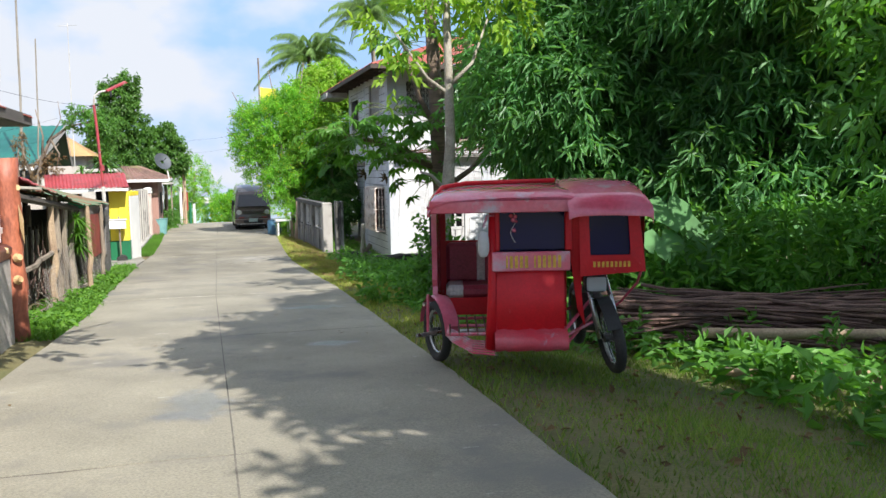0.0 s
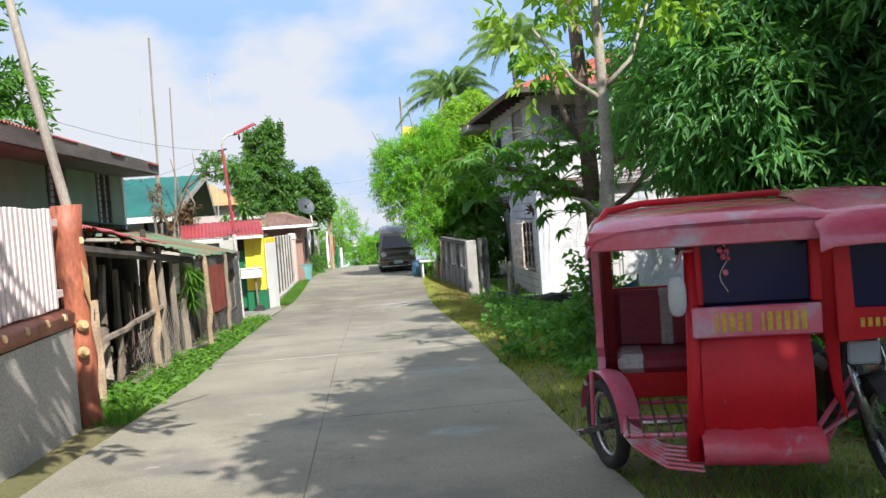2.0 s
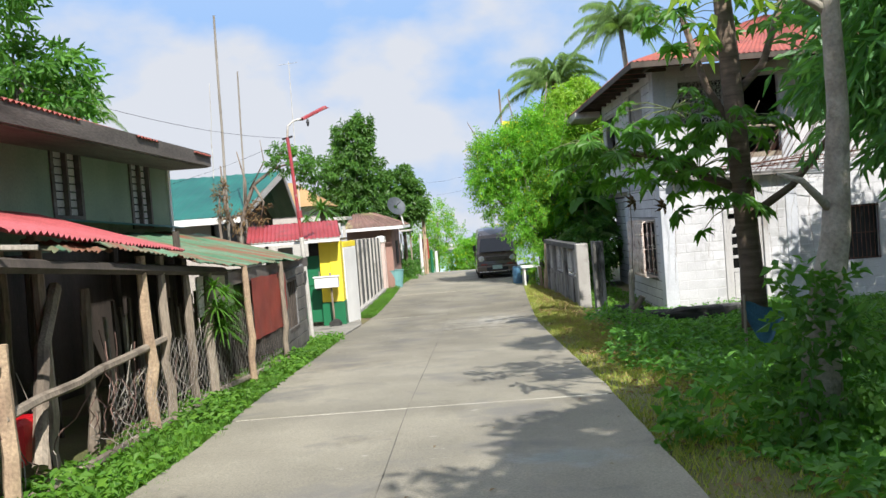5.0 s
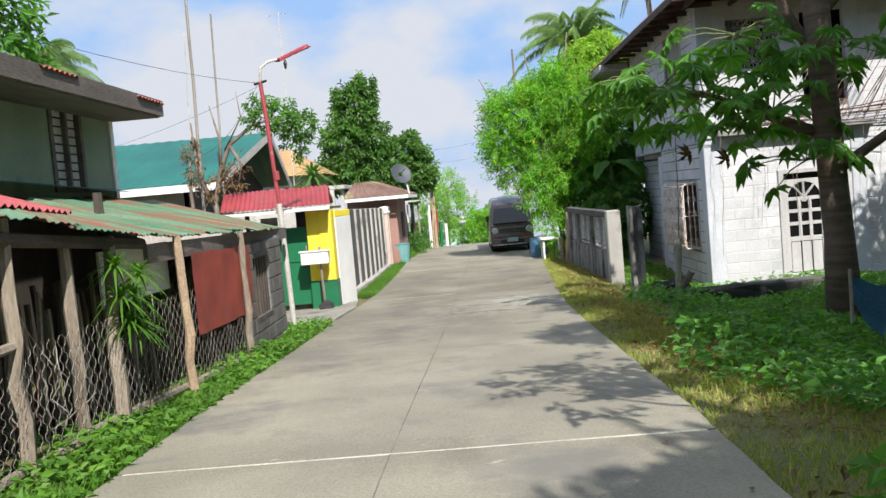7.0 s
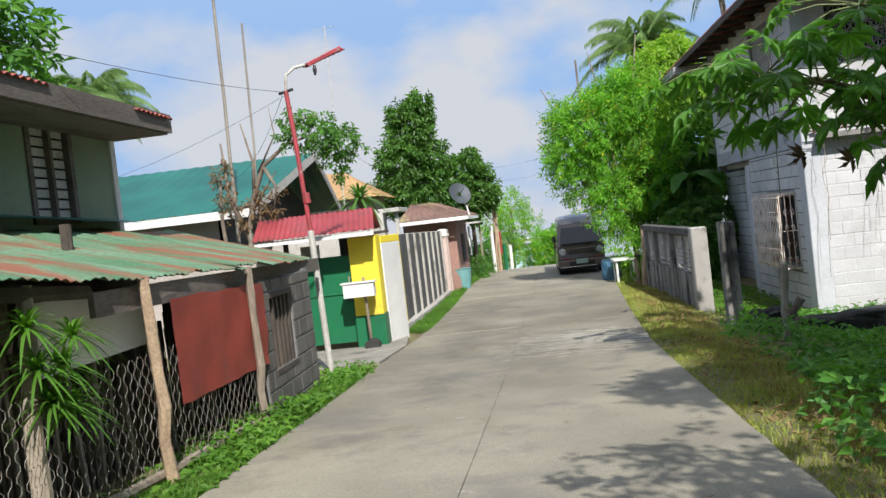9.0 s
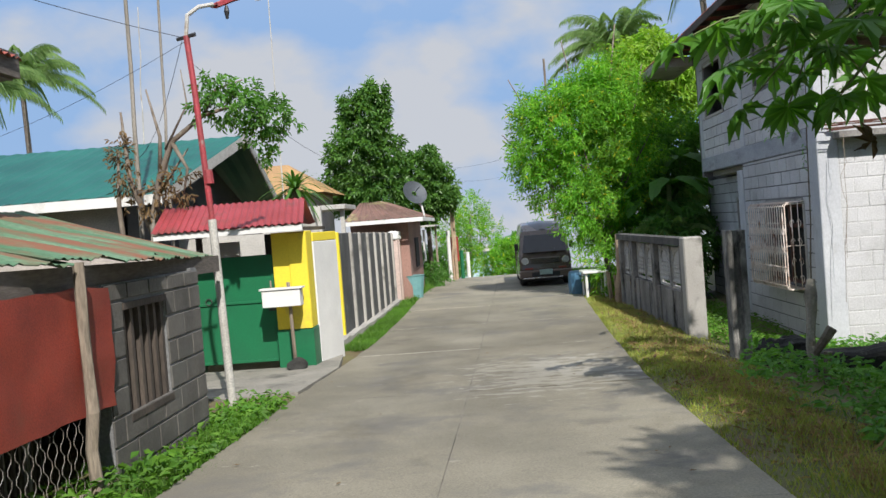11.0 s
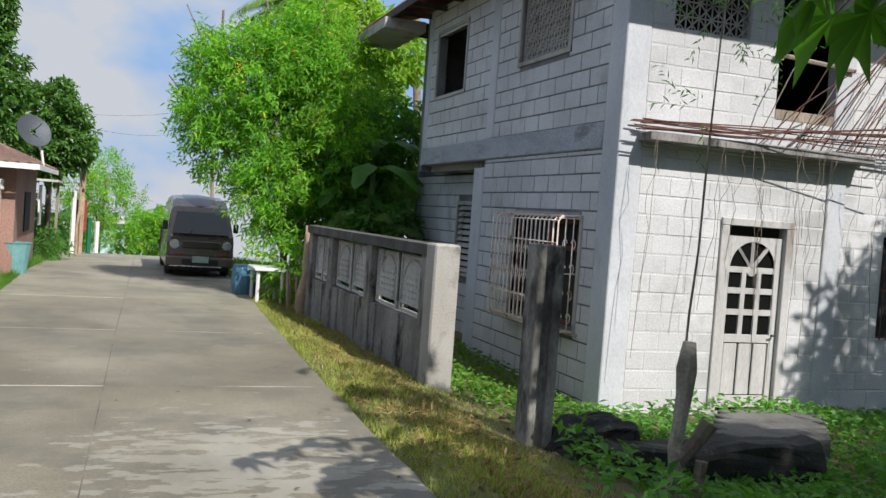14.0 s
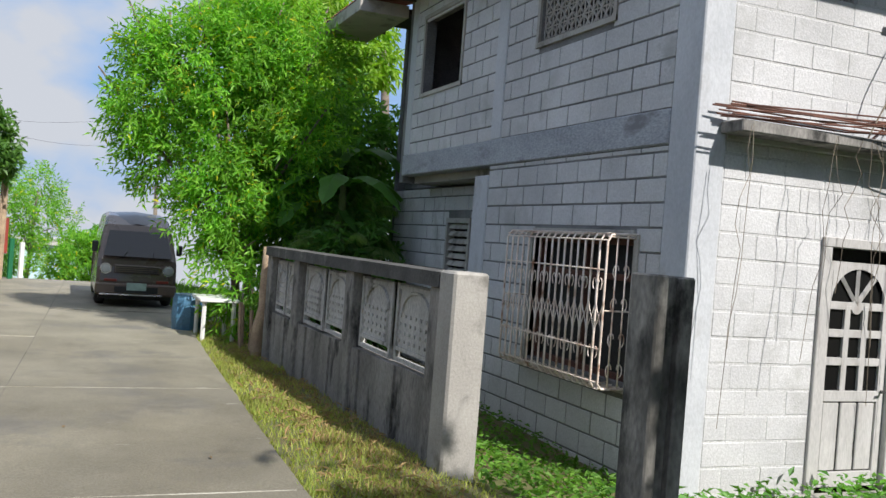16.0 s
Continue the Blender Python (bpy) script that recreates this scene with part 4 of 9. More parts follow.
# ---- fence in front of the house ----
def build_lane_fence():
    t = thing("fence_wall", (3.9, 30, -1.1), "blackened concrete garden wall with cast decorative panels", "garden wall")
    y0, y1 = 27.0, 33.2
    fx = lambda y: 3.92 - 0.025 * (y - 27)
    bm = B()
    for i in range(6):
        ya, yb = y0 + 0.28 + i * (y1 - y0 - .28) / 6, y0 + 0.28 + (i + 1) * (y1 - y0 - .28) / 6
        box(bm, fx(ya) - 0.06, fx(ya) + 0.08, ya, yb, -1.35, -0.36)
    part("plinth_wall", bm, M_MOSSY, t)
    bm = B()
    ends = [(y0 + 0.285, fx(y0)), (y1, fx(y1))]
    ring = [bm.verts.new((x + d, y, z)) for y, x in ends for d, z in ((-0.13, 0.40), (0.12, 0.40), (0.12, 0.52), (0.0, 0.535), (-0.13, 0.52))]
    for k in range(5):
        bm.faces.new((ring[k], ring[(k + 1) % 5], ring[5 + (k + 1) % 5], ring[5 + k]))
    bm.faces.new(ring[:5])
    bm.faces.new(ring[5:])
    part("coping", bm, M_COPING, t)
    bm = box(B(), 3.79, 4.08, 26.98, 27.28, -1.4, 0.54, 0.02)
    part("end_post", bm, M_CONC, t, "pale square concrete end post")
    ps = (27.4, 29.6, 31.7, 33.1)
    for y in ps:
        part("pilaster", box(B(), fx(y) - 0.09, fx(y) + 0.1, y - 0.13, y + 0.13, -1.35, 0.40, 0.01), M_MOSSY, t)
    for a, b in zip(ps, ps[1:]):
        a, b = a + 0.13, b - 0.13
        m = (a + b) / 2
        for p0, p1 in ((a + 0.02, m - 0.02), (m + 0.02, b - 0.02)):
            bm = B()
            x = fx(p0)
            z0, z1 = -0.34, 0.36
            box(bm, x + 0.0, x + 0.03, p0, p1, z0 + 0.12, z1)
            box(bm, x - 0.02, x + 0.03, p0, p0 + 0.05, z0, z1)
            box(bm, x - 0.02, x + 0.03, p1 - 0.05, p1, z0, z1)
            for zz in (z0 + 0.002, z0 + 0.1, z1 - 0.05):
                box(bm, x - 0.018, x + 0.03, p0 + 0.05, p1 - 0.05, zz, zz + 0.035)
            c, R = (p0 + p1) / 2, (p1 - p0) * 0.36
            tube(bm, [(x - 0.005, c + R * math.cos(q), 0.1 + R * 0.6 * math.sin(q)) for q in np.linspace(0, math.pi, 9)], 0.018, 5)
            for i in range(7):
                for k in range(4):
                    yy, zz = p0 + 0.09 + (p1 - p0 - 0.18) * i / 6, -0.15 + k * 0.075
                    box(bm, x - 0.012, x + 0.0, yy - 0.018, yy + 0.018, zz - 0.014, zz + 0.014)
            part("panel", bm, M_CASTPANEL, t, "cast concrete panel with arch and studs")


build_lane_fence()


def build_gate_post():
    t = thing("gate_post", (3.98, 24.85, -1.1), "weathered concrete gate post with grooved face and black stains", "post")
    bm = B()
    box(bm, 3.82, 3.89, 24.52, 24.76, -1.35, 0.67, 0.01)
    box(bm, 3.97, 4.05, 24.52, 24.76, -1.35, 0.665, 0.01)
    box(bm, 3.892, 3.968, 24.57, 24.76, -1.35, 0.66)
    part("shaft", bm, mat("streaked_concrete_post", (0.36, 0.345, 0.31), (0.09, 0.085, 0.075), 2.2, 40, 0.92, 0.4, stain=(0.035, 0.034, 0.03), stain_amount=0.65, stain_scale=2.6, stretch=(1, 1, 0.5)), t)
    bm = B()
    r = bmesh.ops.create_icosphere(bm, subdivisions=4, radius=0.36)
    for v in bm.verts:
        v.co = Vector((4.42 + v.co.x * 1.15, 24.55 + v.co.y * 0.9, -1.05 + max(-0.3, min(0.27, v.co.z * 1.2 + 0.25 * v.co.x)))) + 0.09 * noise.noise_vector(v.co * 5) + 0.03 * noise.noise_vector(v.co * 17)
    part("broken_base", bm, M_BLACKMOSS, t)


build_gate_post()


def build_curb():
    bm = B()
    box(bm, 4.35, 6.4, 24.0, 24.35, -1.4, -0.86, 0.03)
    bmesh.ops.subdivide_edges(bm, edges=bm.edges[:], cuts=9, use_grid_fill=True)
    for v in bm.verts:
        v.co += 0.06 * noise.noise_vector(v.co * 3) + 0.025 * noise.noise_vector(v.co * 11)
    single("low_wall", bm, M_BLACKMOSS, "low blackened broken concrete wall in the yard", "low wall")
    bm = B()
    for k in range(5):
        y = 24.36 + k * 0.37
        box(bm, 5.72 + 0.3 * k, 6.78 + 0.32 * k, y, y + 0.37, -1.4, -0.9 + 0.004 * (k % 2) - 0.04 * k, 0.015)
    single("garden_path", bm, mat("dirty_grey_concrete", (0.15, 0.143, 0.128), (0.085, 0.082, 0.073), 1.5, 50, 0.9, 0.4, stain=(0.05, 0.05, 0.045), stain_amount=0.35, stain_scale=2), "short raised concrete path to the house door", "path", "structure")


build_curb()


def build_stump():
    t = thing("dead_stump", (4.33, 23.2, -1.1), "thin dead forked tree stump with grey bark", "stump")
    part("trunk", tube(B(), wavy((4.30, 23.2, -1.2), (4.36, 23.2, 0.1), 7, 0.02, 3), [.068, .06, .052, .048, .046, .052, .066, .045], 9, 0.16, seed=2), M_PALEBARK, t)
    part("branch", tube(B(), [(4.33, 23.2, -0.75), (4.45, 23.18, -0.6), (4.54, 23.15, -0.45)], [.05, .05, .06], 7, 0.1), M_BARK, t)
    part("branch", tube(B(), [(4.42, 23.1, -1.2), (4.44, 23.1, -0.95), (4.46, 23.1, -0.7)], [.045, .04, .045], 7, 0.1), M_BARK, t)


build_stump()



# ---- left side: log-style wall with pickets ----
def log_tube(bm, p, q, r, seed, n=9):
    pts = [Vector(p).lerp(Vector(q), i / 8) + Vector((0, 0, 0)) for i in range(9)]
    rnd = random.Random(seed)
    return tube(bm, pts, [r * rnd.uniform(0.88, 1.12) for _ in pts], n, 0.1, seed=seed)


def build_picket_wall():
    t = thing("picket_wall", (-1.7, 5, 0.2), "rendered garden wall with log-style rails and pale pickets", "garden wall")
    x, y0, y1 = -1.72, -6.0, 9.35
    bm = B()
    n = 24
    for i in range(n):
        a, b = y0 + (y1 - y0) * i / n, y0 + (y1 - y0) * (i + 1) / n
        box(bm, x - 0.12, x + 0.05, a, b, road_z(a) - 0.3, 0.72 + 0.0)
    part("wall", bm, M_LILACWALL, t)
    bm = log_tube(B(), (x, y0, 0.84), (x, y1, 0.80), 0.085, 3)
    rail = part("bottom_rail", bm, M_LOG, t, "red-brown log-style rail", smooth=True)
    for k in range(9):
        y = 9.1 - k * 0.42
        part("knot", tube(B(), [(x + 0.05, y, 0.82), (x + 0.09, y, 0.825)], [0.04, 0.028], 8), M_LOGCUT, rail)
    part("top_rail", box(B(), x - 0.03, x + 0.0, y0, y1, 1.56, 1.62), M_PICKET, t)
    part("low_rail", box(B(), x - 0.03, x + 0.0, y0, y1, 0.98, 1.04), M_PICKET, t)
    me = None
    y = 9.12
    while y > 3.0:
        if me is None:
            p = part("picket", box(B(), x + 0.002, x + 0.022, y - 0.03, y + 0.03, 0.90, 1.70, 0.006), M_PICKET, t)
            me, first = p.data, y
        else:
            ob = new("picket", me)
            ob.parent = t
            ob.location = (0, y - first, 0.006 * math.sin(y * 7))
        y -= 0.098
    post = B()
    log_tube(post, (x + 0.04, 9.58, -0.35), (x + 0.02, 9.52, 1.73), 0.125, 8, 12)
    lp = part("log_post", post, M_LOG, t, "red-brown concrete post shaped like a tree trunk", smooth=True)
    for z, a in ((1.42, 0.3), (0.72, -0.5), (0.28, 0.8), (0.5, -0.9)):
        part("knot", tube(B(), [(x + 0.1, 9.5 + a * 0.1, z), (x + 0.135, 9.46 + a * 0.1, z + 0.01)], [0.05, 0.03], 10), M_LOGCUT, lp)
    bm = B()
    quad(bm, (x + 0.145, 9.41, 1.27), (x + 0.172, 9.50, 1.12), (x + 0.172, 9.49, 0.85), (x + 0.15, 9.41, 1.03))
    part("peeled_patch", bm, M_LOGCUT, lp)
    post = B()
    log_tube(post, (x + 0.02, 4.0, -0.1), (x, 4.0, 1.8), 0.15, 18, 12)
    part("log_post", post, M_LOG, t, smooth=True)


build_picket_wall()


# ---- the pen with posts, wire and patched roof ----
def build_pen():
    t = thing("shed", (-2.6, 16, -0.5), "low lean-to animal pen of rough posts under patched roofing", "shed")
    rnd = random.Random(11)
    fx = -1.8
    posts = [(10.45, 0.75, 0.0), (10.9, 1.35, 0.3), (11.75, 1.4, 0.35), (12.0, 1.3, 0.75), (12.95, 1.17, 0.0), (13.37, 1.15, 0.0), (14.25, 0.95, 0.02), (14.86, 0.97, 0.0), (16.3, 0.9, -0.1), (18.5, 0.85, -0.1), (12.35, 0.95, 0.3), (15.9, 0.95, 0.8)]
    for i, (y, z, back) in enumerate(posts):
        r = (0.045 if back >= 0 else 0.032) + 0.012 * rnd.random()
        lean = rnd.uniform(-0.08, 0.08)
        part("post", tube(B(), wavy((fx - back, y + lean * 0.3, road_z(y) - 0.15), (fx - back, y - lean, z + 0.1), 7, 0.025, i), [r * k for k in (1.15, 1.05, 1, 1, 0.95, 0.95, 0.95, 0.85)], 7, 0.12, seed=i), M_WOODGREY if i % 4 else M_PALEWOOD, t)
    part("slanted_pole", tube(B(), [(fx - 0.05, 10.9, 0.0), (fx - 0.2, 11.4, 0.7), (fx - 0.3, 11.9, 1.1)], 0.05, 7, 0.1), M_WOODGREY, t)
    for i, (a, b) in enumerate((((fx, 10.4, 0.42), (fx, 13.4, 0.5)), ((fx, 10.4, -0.12), (fx, 14.2, -0.28)), ((fx, 14.2, -0.25), (fx, 19, -0.55)))):
        part("rail", tube(B(), wavy(a, b, 6, 0.03, 40 + i), 0.032, 6, 0.15), M_WOODGREY, t)
    # inner fence of split bamboo
    me = None
    y, k = 13.4, 0
    while y < 19.0:
        h = 0.45 + 0.12 * math.sin(k * 1.7) + 0.1 * rnd.random()
        b0 = road_z(y) - 0.1
        bm = tube(B(), [(fx - 0.5 + rnd.uniform(-.03, .03), y, b0), (fx - 0.5 + rnd.uniform(-.05, .05), y + rnd.uniform(-.03, .03), b0 + h + 0.65)], 0.022, 5)
        # two stakes in three take the dark wood to paint the pen's shade
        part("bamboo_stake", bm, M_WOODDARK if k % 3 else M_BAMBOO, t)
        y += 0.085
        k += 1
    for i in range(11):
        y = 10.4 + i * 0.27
        # these stakes are dark for the same painted shade
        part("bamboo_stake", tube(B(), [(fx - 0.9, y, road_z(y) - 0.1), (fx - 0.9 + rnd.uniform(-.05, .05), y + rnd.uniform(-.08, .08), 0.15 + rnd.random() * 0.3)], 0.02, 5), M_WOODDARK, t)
    # wire netting of hexagons
    def netting(y0, y1, z1, wire):
        bm = B()
        s = 0.075
        rows = 14
        ys = np.arange(y0, y1, s)
        for yi, y in enumerate(ys):
            zb = road_z(y) + 0.02
            pts = []
            for k in range(rows * 2 + 1):
                z = zb + (z1 - zb) * k / (rows * 2)
                sh = s * 0.5 * (1 if (k // 2) % 2 == (yi % 2) else 0.0)
                pts.append((fx + 0.035 + 0.008 * math.sin(y * 9 + z * 7), y + sh, z))
            for a, b in zip(pts, pts[1:]):
                tube(bm, [a, b], wire, 3, caps=False)
        return bm
    part("wire_netting", netting(13.4, 18.45, 0.48, 0.0019), M_WIRE, t, "sagging hexagonal chicken wire")
    tagged(t.children[-1], "sagging hexagonal chicken wire", kind="stuff")
    tagged(part("wire_netting", netting(11.9, 13.4, 0.35, 0.0016), M_WIRE, t), kind="stuff")
    # dry vines and brush caught in the near fence
    for i in range(46):
        y = rnd.uniform(10.5, 14.3)
        z0 = road_z(y) + rnd.uniform(0.0, 0.25)
        q = (fx + rnd.uniform(-0.25, 0.05), y + rnd.uniform(-0.4, 0.4), z0 + rnd.uniform(0.2, 0.75))
        part("dry_vine", tube(B(), wavy((fx + rnd.uniform(-0.25, 0.03), y, z0), q, 6, 0.07, 300 + i), 0.0045, 4), M_TWIG if i % 3 else M_BAMBOO, t)
    # tarpaulin
    bm = B()
    n, m = 14, 8
    grid = [[bm.verts.new((fx + 0.05 + 0.03 * noise.noise(Vector((i * 0.5, k * 0.35, 5))), 16.74 + (19.0 - 16.74) * i / n, 0.82 - (0.82 - 0.02) * k / m - 0.05 * (i / n) + 0.03 * noise.noise(Vector((i * .4, 2, k * .1))))) for k in range(m + 1)] for i in range(n + 1)]
    for i in range(n):
        for k in range(m):
            bm.faces.new((grid[i][k], grid[i + 1][k], grid[i + 1][k + 1], grid[i][k + 1]))
    part("tarpaulin", bm, M_TARP, t, "sun-faded brick-red hanging tarpaulin", smooth=True)
    part("tin_sheet", box(B(), fx - 0.22, fx - 0.2, 15.2, 16.8, 0.5, 0.95), M_WHITEPAINT, t, "pale metal sheet")
    # block wall with a window at the end
    wall_blocks(t, "x", fx, 1, 19.0, 21.0, -0.95, 0.78, [(19.3, 20.15, -0.2, 0.62)], M_GREYBLOCK, 0.2, 0.4, seed=21)
    wall_blocks(t, "y", 21.0, 1, -3.6, fx - 0.002, -0.95, 0.8, [], M_GREYBLOCK, 0.2, 0.4, seed=22)
    bm = B()
    for k in range(6):
        box(bm, fx - 0.05, fx - 0.01, 19.32 + k * 0.15, 19.37 + k * 0.15, -0.2, 0.62)
    box(bm, fx - 0.04, fx + 0.02, 19.3, 20.15, 0.58, 0.63)
    box(bm, fx - 0.04, fx + 0.02, 19.3, 20.15, -0.22, -0.17)
    part("window_slats", bm, M_WOODDARK, t)
    # inner walls and posts are coloured dark to stand for the pen's shade
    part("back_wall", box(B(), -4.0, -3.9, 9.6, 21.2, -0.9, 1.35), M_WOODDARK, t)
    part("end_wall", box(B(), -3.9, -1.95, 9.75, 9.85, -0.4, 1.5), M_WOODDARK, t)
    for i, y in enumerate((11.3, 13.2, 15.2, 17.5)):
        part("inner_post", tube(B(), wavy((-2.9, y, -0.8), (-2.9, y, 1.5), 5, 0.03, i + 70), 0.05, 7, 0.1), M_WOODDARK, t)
    # roofing
    ro = B()
    corrugated(ro, (-1.70, 9.75, 1.57), (-1.96, 14.7, 1.27), (-3.9, 15.6, 1.80), (-3.9, 9.75, 2.06), 0.1, 0.014, 3, ragged=0.03, seed=1, sag=0.02)
    part("roof_sheet", ro, M_PENRED, t, "faded red corrugated roof sheets")
    for i, (ya, yb, za, zb, dz) in enumerate(((11.0, 12.2, 1.41, 1.36, -0.012), (12.0, 14.2, 1.40, 1.22, 0.0), (14.0, 16.5, 1.19, 1.0, 0.012), (16.3, 18.4, 1.03, 0.98, 0.0), (18.2, 20.0, 0.99, 0.95, 0.012), (19.8, 22.0, 0.955, 0.89, 0.0))):
        ro = B()
        xu, xv = ((-1.95, -1.98), (-1.98, -2.02), (-2.05, -3.2), (-3.4, -3.9), (-3.9, -3.9), (-3.9, -3.9))[i]
        xe = -1.70 if i < 5 else -1.88
        corrugated(ro, (-1.68 - 0.03 * (i % 2), ya, za + dz - 0.03), (xe, yb, zb + dz - 0.03), (xv, yb + 0.1, zb + 0.58 * (-1.7 - xv) / 2.2 + dz), (xu, ya + 0.1, za + 0.5 * (-1.7 - xu) / 2.2 + dz), 0.11, 0.007, 3, ragged=0.07, seed=i + 4, sag=0.035)
        part("roof_sheet", ro, M_GREENROOF, t, "green corrugated roof sheet with rust")
    bm = B()
    box(bm, -1.79, -1.75, 15.6, 21.9, 0.72, 0.88)
    for v in bm.verts:
        v.co.z += (21.9 - v.co.y) * 0.014
        v.co.x -= max(0, v.co.y - 20) * 0.06
    part("fascia_board", bm, M_FASCIA, t)
    bm = tube(B(), [(-1.78, 9.8, 1.36), (-1.8, 15.6, 0.98)], 0.05, 6, 0.1)
    part("eave_pole", bm, M_WOODDARK, t)
    bm = tube(B(), [(-1.5, 10.4, 1.40), (-2.4, 10.2, 1.47), (-3.3, 10.0, 1.6)], 0.02, 5)
    part("bamboo_pole", bm, M_BAMBOO, t)
    bm = B()
    box(bm, -2.3, -1.95, 10.9, 11.2, 0.0, 0.3, 0.03)
    part("feed_box", bm, M_TRIRED, t, "red and white tin box")


build_pen()


def build_green_house():
    t = thing("house", (-6.5, 16, -0.5), "old two-storey pale green board house with grey eaves", "house")
    x = -4.0
    W = [(19.0, 19.82, 1.66, 2.64), (16.3, 17.12, 1.80, 2.74)]
    zs = sorted({-1.0, 2.95, *[w[2] for w in W], *[w[3] for w in W]})
    bm = B()
    for za, zb in zip(zs, zs[1:]):
        s = 11.0
        for w in sorted(W) + [(20.85, 20.85, 0, 0)]:
            if w[2] <= za + 1e-6 and w[3] >= zb - 1e-6 or w[0] == 20.85:
                if w[0] > s:
                    box(bm, x - 0.1, x, s, w[0], za, zb)
                s = w[1]
    part("wall", bm, M_MINT, t)
    part("end_wall", box(B(), -10, x - 0.1, 20.75, 20.85, -1, 2.95), M_MINT, t)
    part("ledge", box(B(), x, x + 0.06, 11.0, 20.9, 1.42, 1.5), M_MINT, t)
    part("corner_board", box(B(), x - 0.02, x + 0.03, 20.78, 20.9, 1.5, 2.9), M_WHITEPAINT, t)
    for y0, y1, z0, z1 in W:
        # the backing is painted near black for the shade behind the slats
        w = part("window", box(B(), x - 0.16, x - 0.11, y0, y1, z0, z1), M_ROOMSHADE, t, "grey louvred window")
        for k in range(9):
            z = z0 + (z1 - z0) * k / 9
            for a, b in ((y0 + 0.05, (y0 + y1) / 2 - 0.02), ((y0 + y1) / 2 + 0.02, y1 - 0.05)):
                part("slat", box(B(), x - 0.05, x - 0.038, a, b, z + 0.01, z + 0.095), M_LAMPGREY, w)
        bm = B()
        for a, b, c, d in ((y0 - 0.05, y0 + 0.03, z0, z1), (y1 - 0.03, y1 + 0.05, z0, z1), (y0 - .05, y1 + .05, z1 + .002, z1 + 0.06), (y0 - .05, y1 + .05, z0 - 0.06, z0 - .002), ((y0 + y1) / 2 - 0.025, (y0 + y1) / 2 + 0.025, z0, z1)):
            box(bm, x - 0.05, x + 0.025, a, b, c, d)
        part("frame", bm, M_FASCIA, w)
    bm = corrugated(B(), (-3.25, 11.0, 2.86), (-3.25, 21.05, 2.80), (-7.2, 21.05, 4.0), (-7.2, 11.0, 4.0), 0.12, 0.014, 2, ragged=0.03, seed=3)
    part("roof", bm, M_RUSTROOF, t)
    bm = corrugated(B(), (-11.2, 11.0, 2.8), (-11.2, 21.05, 2.80), (-7.2, 21.05, 4.0), (-7.2, 11.0, 4.0), 0.3, 0.014, 1)
    part("roof", bm, M_RUSTROOF, t)
    bm = B()
    box(bm, -3.3, -3.26, 11.0, 21.0, 2.62, 2.84)
    part("fascia", bm, M_FASCIA, t, "weathered grey timber fascia")
    bm = B()
    bm.faces.new([bm.verts.new(v) for v in ((-3.26, 21.0, 2.62), (-3.26, 21.0, 2.84), (-7.2, 21.0, 3.98), (-7.2, 21.0, 3.76))])
    bm.faces.new([bm.verts.new(v) for v in ((-3.26, 20.95, 2.62), (-3.26, 20.95, 2.84), (-7.2, 20.95, 3.98), (-7.2, 20.95, 3.76))])
    part("verge_board", bm, M_FASCIA, t)
    part("soffit", box(B(), -4.0, -3.3, 11.0, 20.95, 2.6, 2.63), M_FASCIA, t)
    bm = B()
    bm.faces.new([bm.verts.new(v) for v in ((x - .1, 20.8, 2.9), (-7.2, 20.8, 3.95), (-10.4, 20.8, 2.9))])
    part("gable", bm, M_MINT, t)
    bm = B()
    quad(bm, (-3.6, 20.6, 1.56), (-3.6, 15.2, 1.72), (-4.0, 15.2, 1.80), (-4.0, 20.9, 1.64))
    part("flashing", bm, M_TEALROOF, t)


build_green_house()


def build_front_house():
    t = thing("house", (-6, 7, 0), "grey boarded house with red roof behind the picket wall", "house")
    part("wall", box(B(), -7.0, -4.2, 2.0, 11.0, -0.2, 2.9), M_LILACWALL, t)
    bm = corrugated(B(), (-3.5, 2.0, 2.75), (-3.5, 11.2, 2.66), (-6.5, 11.2, 3.6), (-6.5, 2.0, 3.7), 0.12, 0.014, 2, seed=9)
    part("roof", bm, M_REDROOF, t)
    part("fascia", box(B(), -3.54, -3.5, 2.0, 11.2, 2.5, 2.66), M_FASCIA, t)
    bm = corrugated(B(), (-1.95, 3.0, 1.62), (-1.95, 9.7, 1.58), (-4.2, 9.7, 2.05), (-4.2, 3.0, 2.1), 0.1, 0.014, 2, seed=19)
    part("porch_roof", bm, M_REDROOF, t, "red corrugated porch roof")
    bm = corrugated(B(), (-2.3, 7.6, 1.82), (-2.2, 9.3, 1.76), (-3.4, 9.5, 2.06), (-3.4, 7.6, 2.1), 0.1, 0.012, 2, seed=29)
    part("loose_sheet", bm, mat("bare_zinc_sheet", (0.5, 0.5, 0.5), (0.4, 0.39, 0.38), 2, 30, 0.45, 0.05, metal=0.5), t)


build_front_house()


def build_bamboo_mast():
    single("bamboo_mast", tube(B(), [(-1.95, 10.6, -0.3), (-2.0, 10.6, 1.7), (-2.25, 10.6, 3.0), (-2.5, 10.6, 4.6)], [0.05, 0.05, 0.045, 0.035], 8, 0.05), M_BAMBOO, "leaning grey bamboo pole standing in the pen", "pole", smooth=True)


build_bamboo_mast()


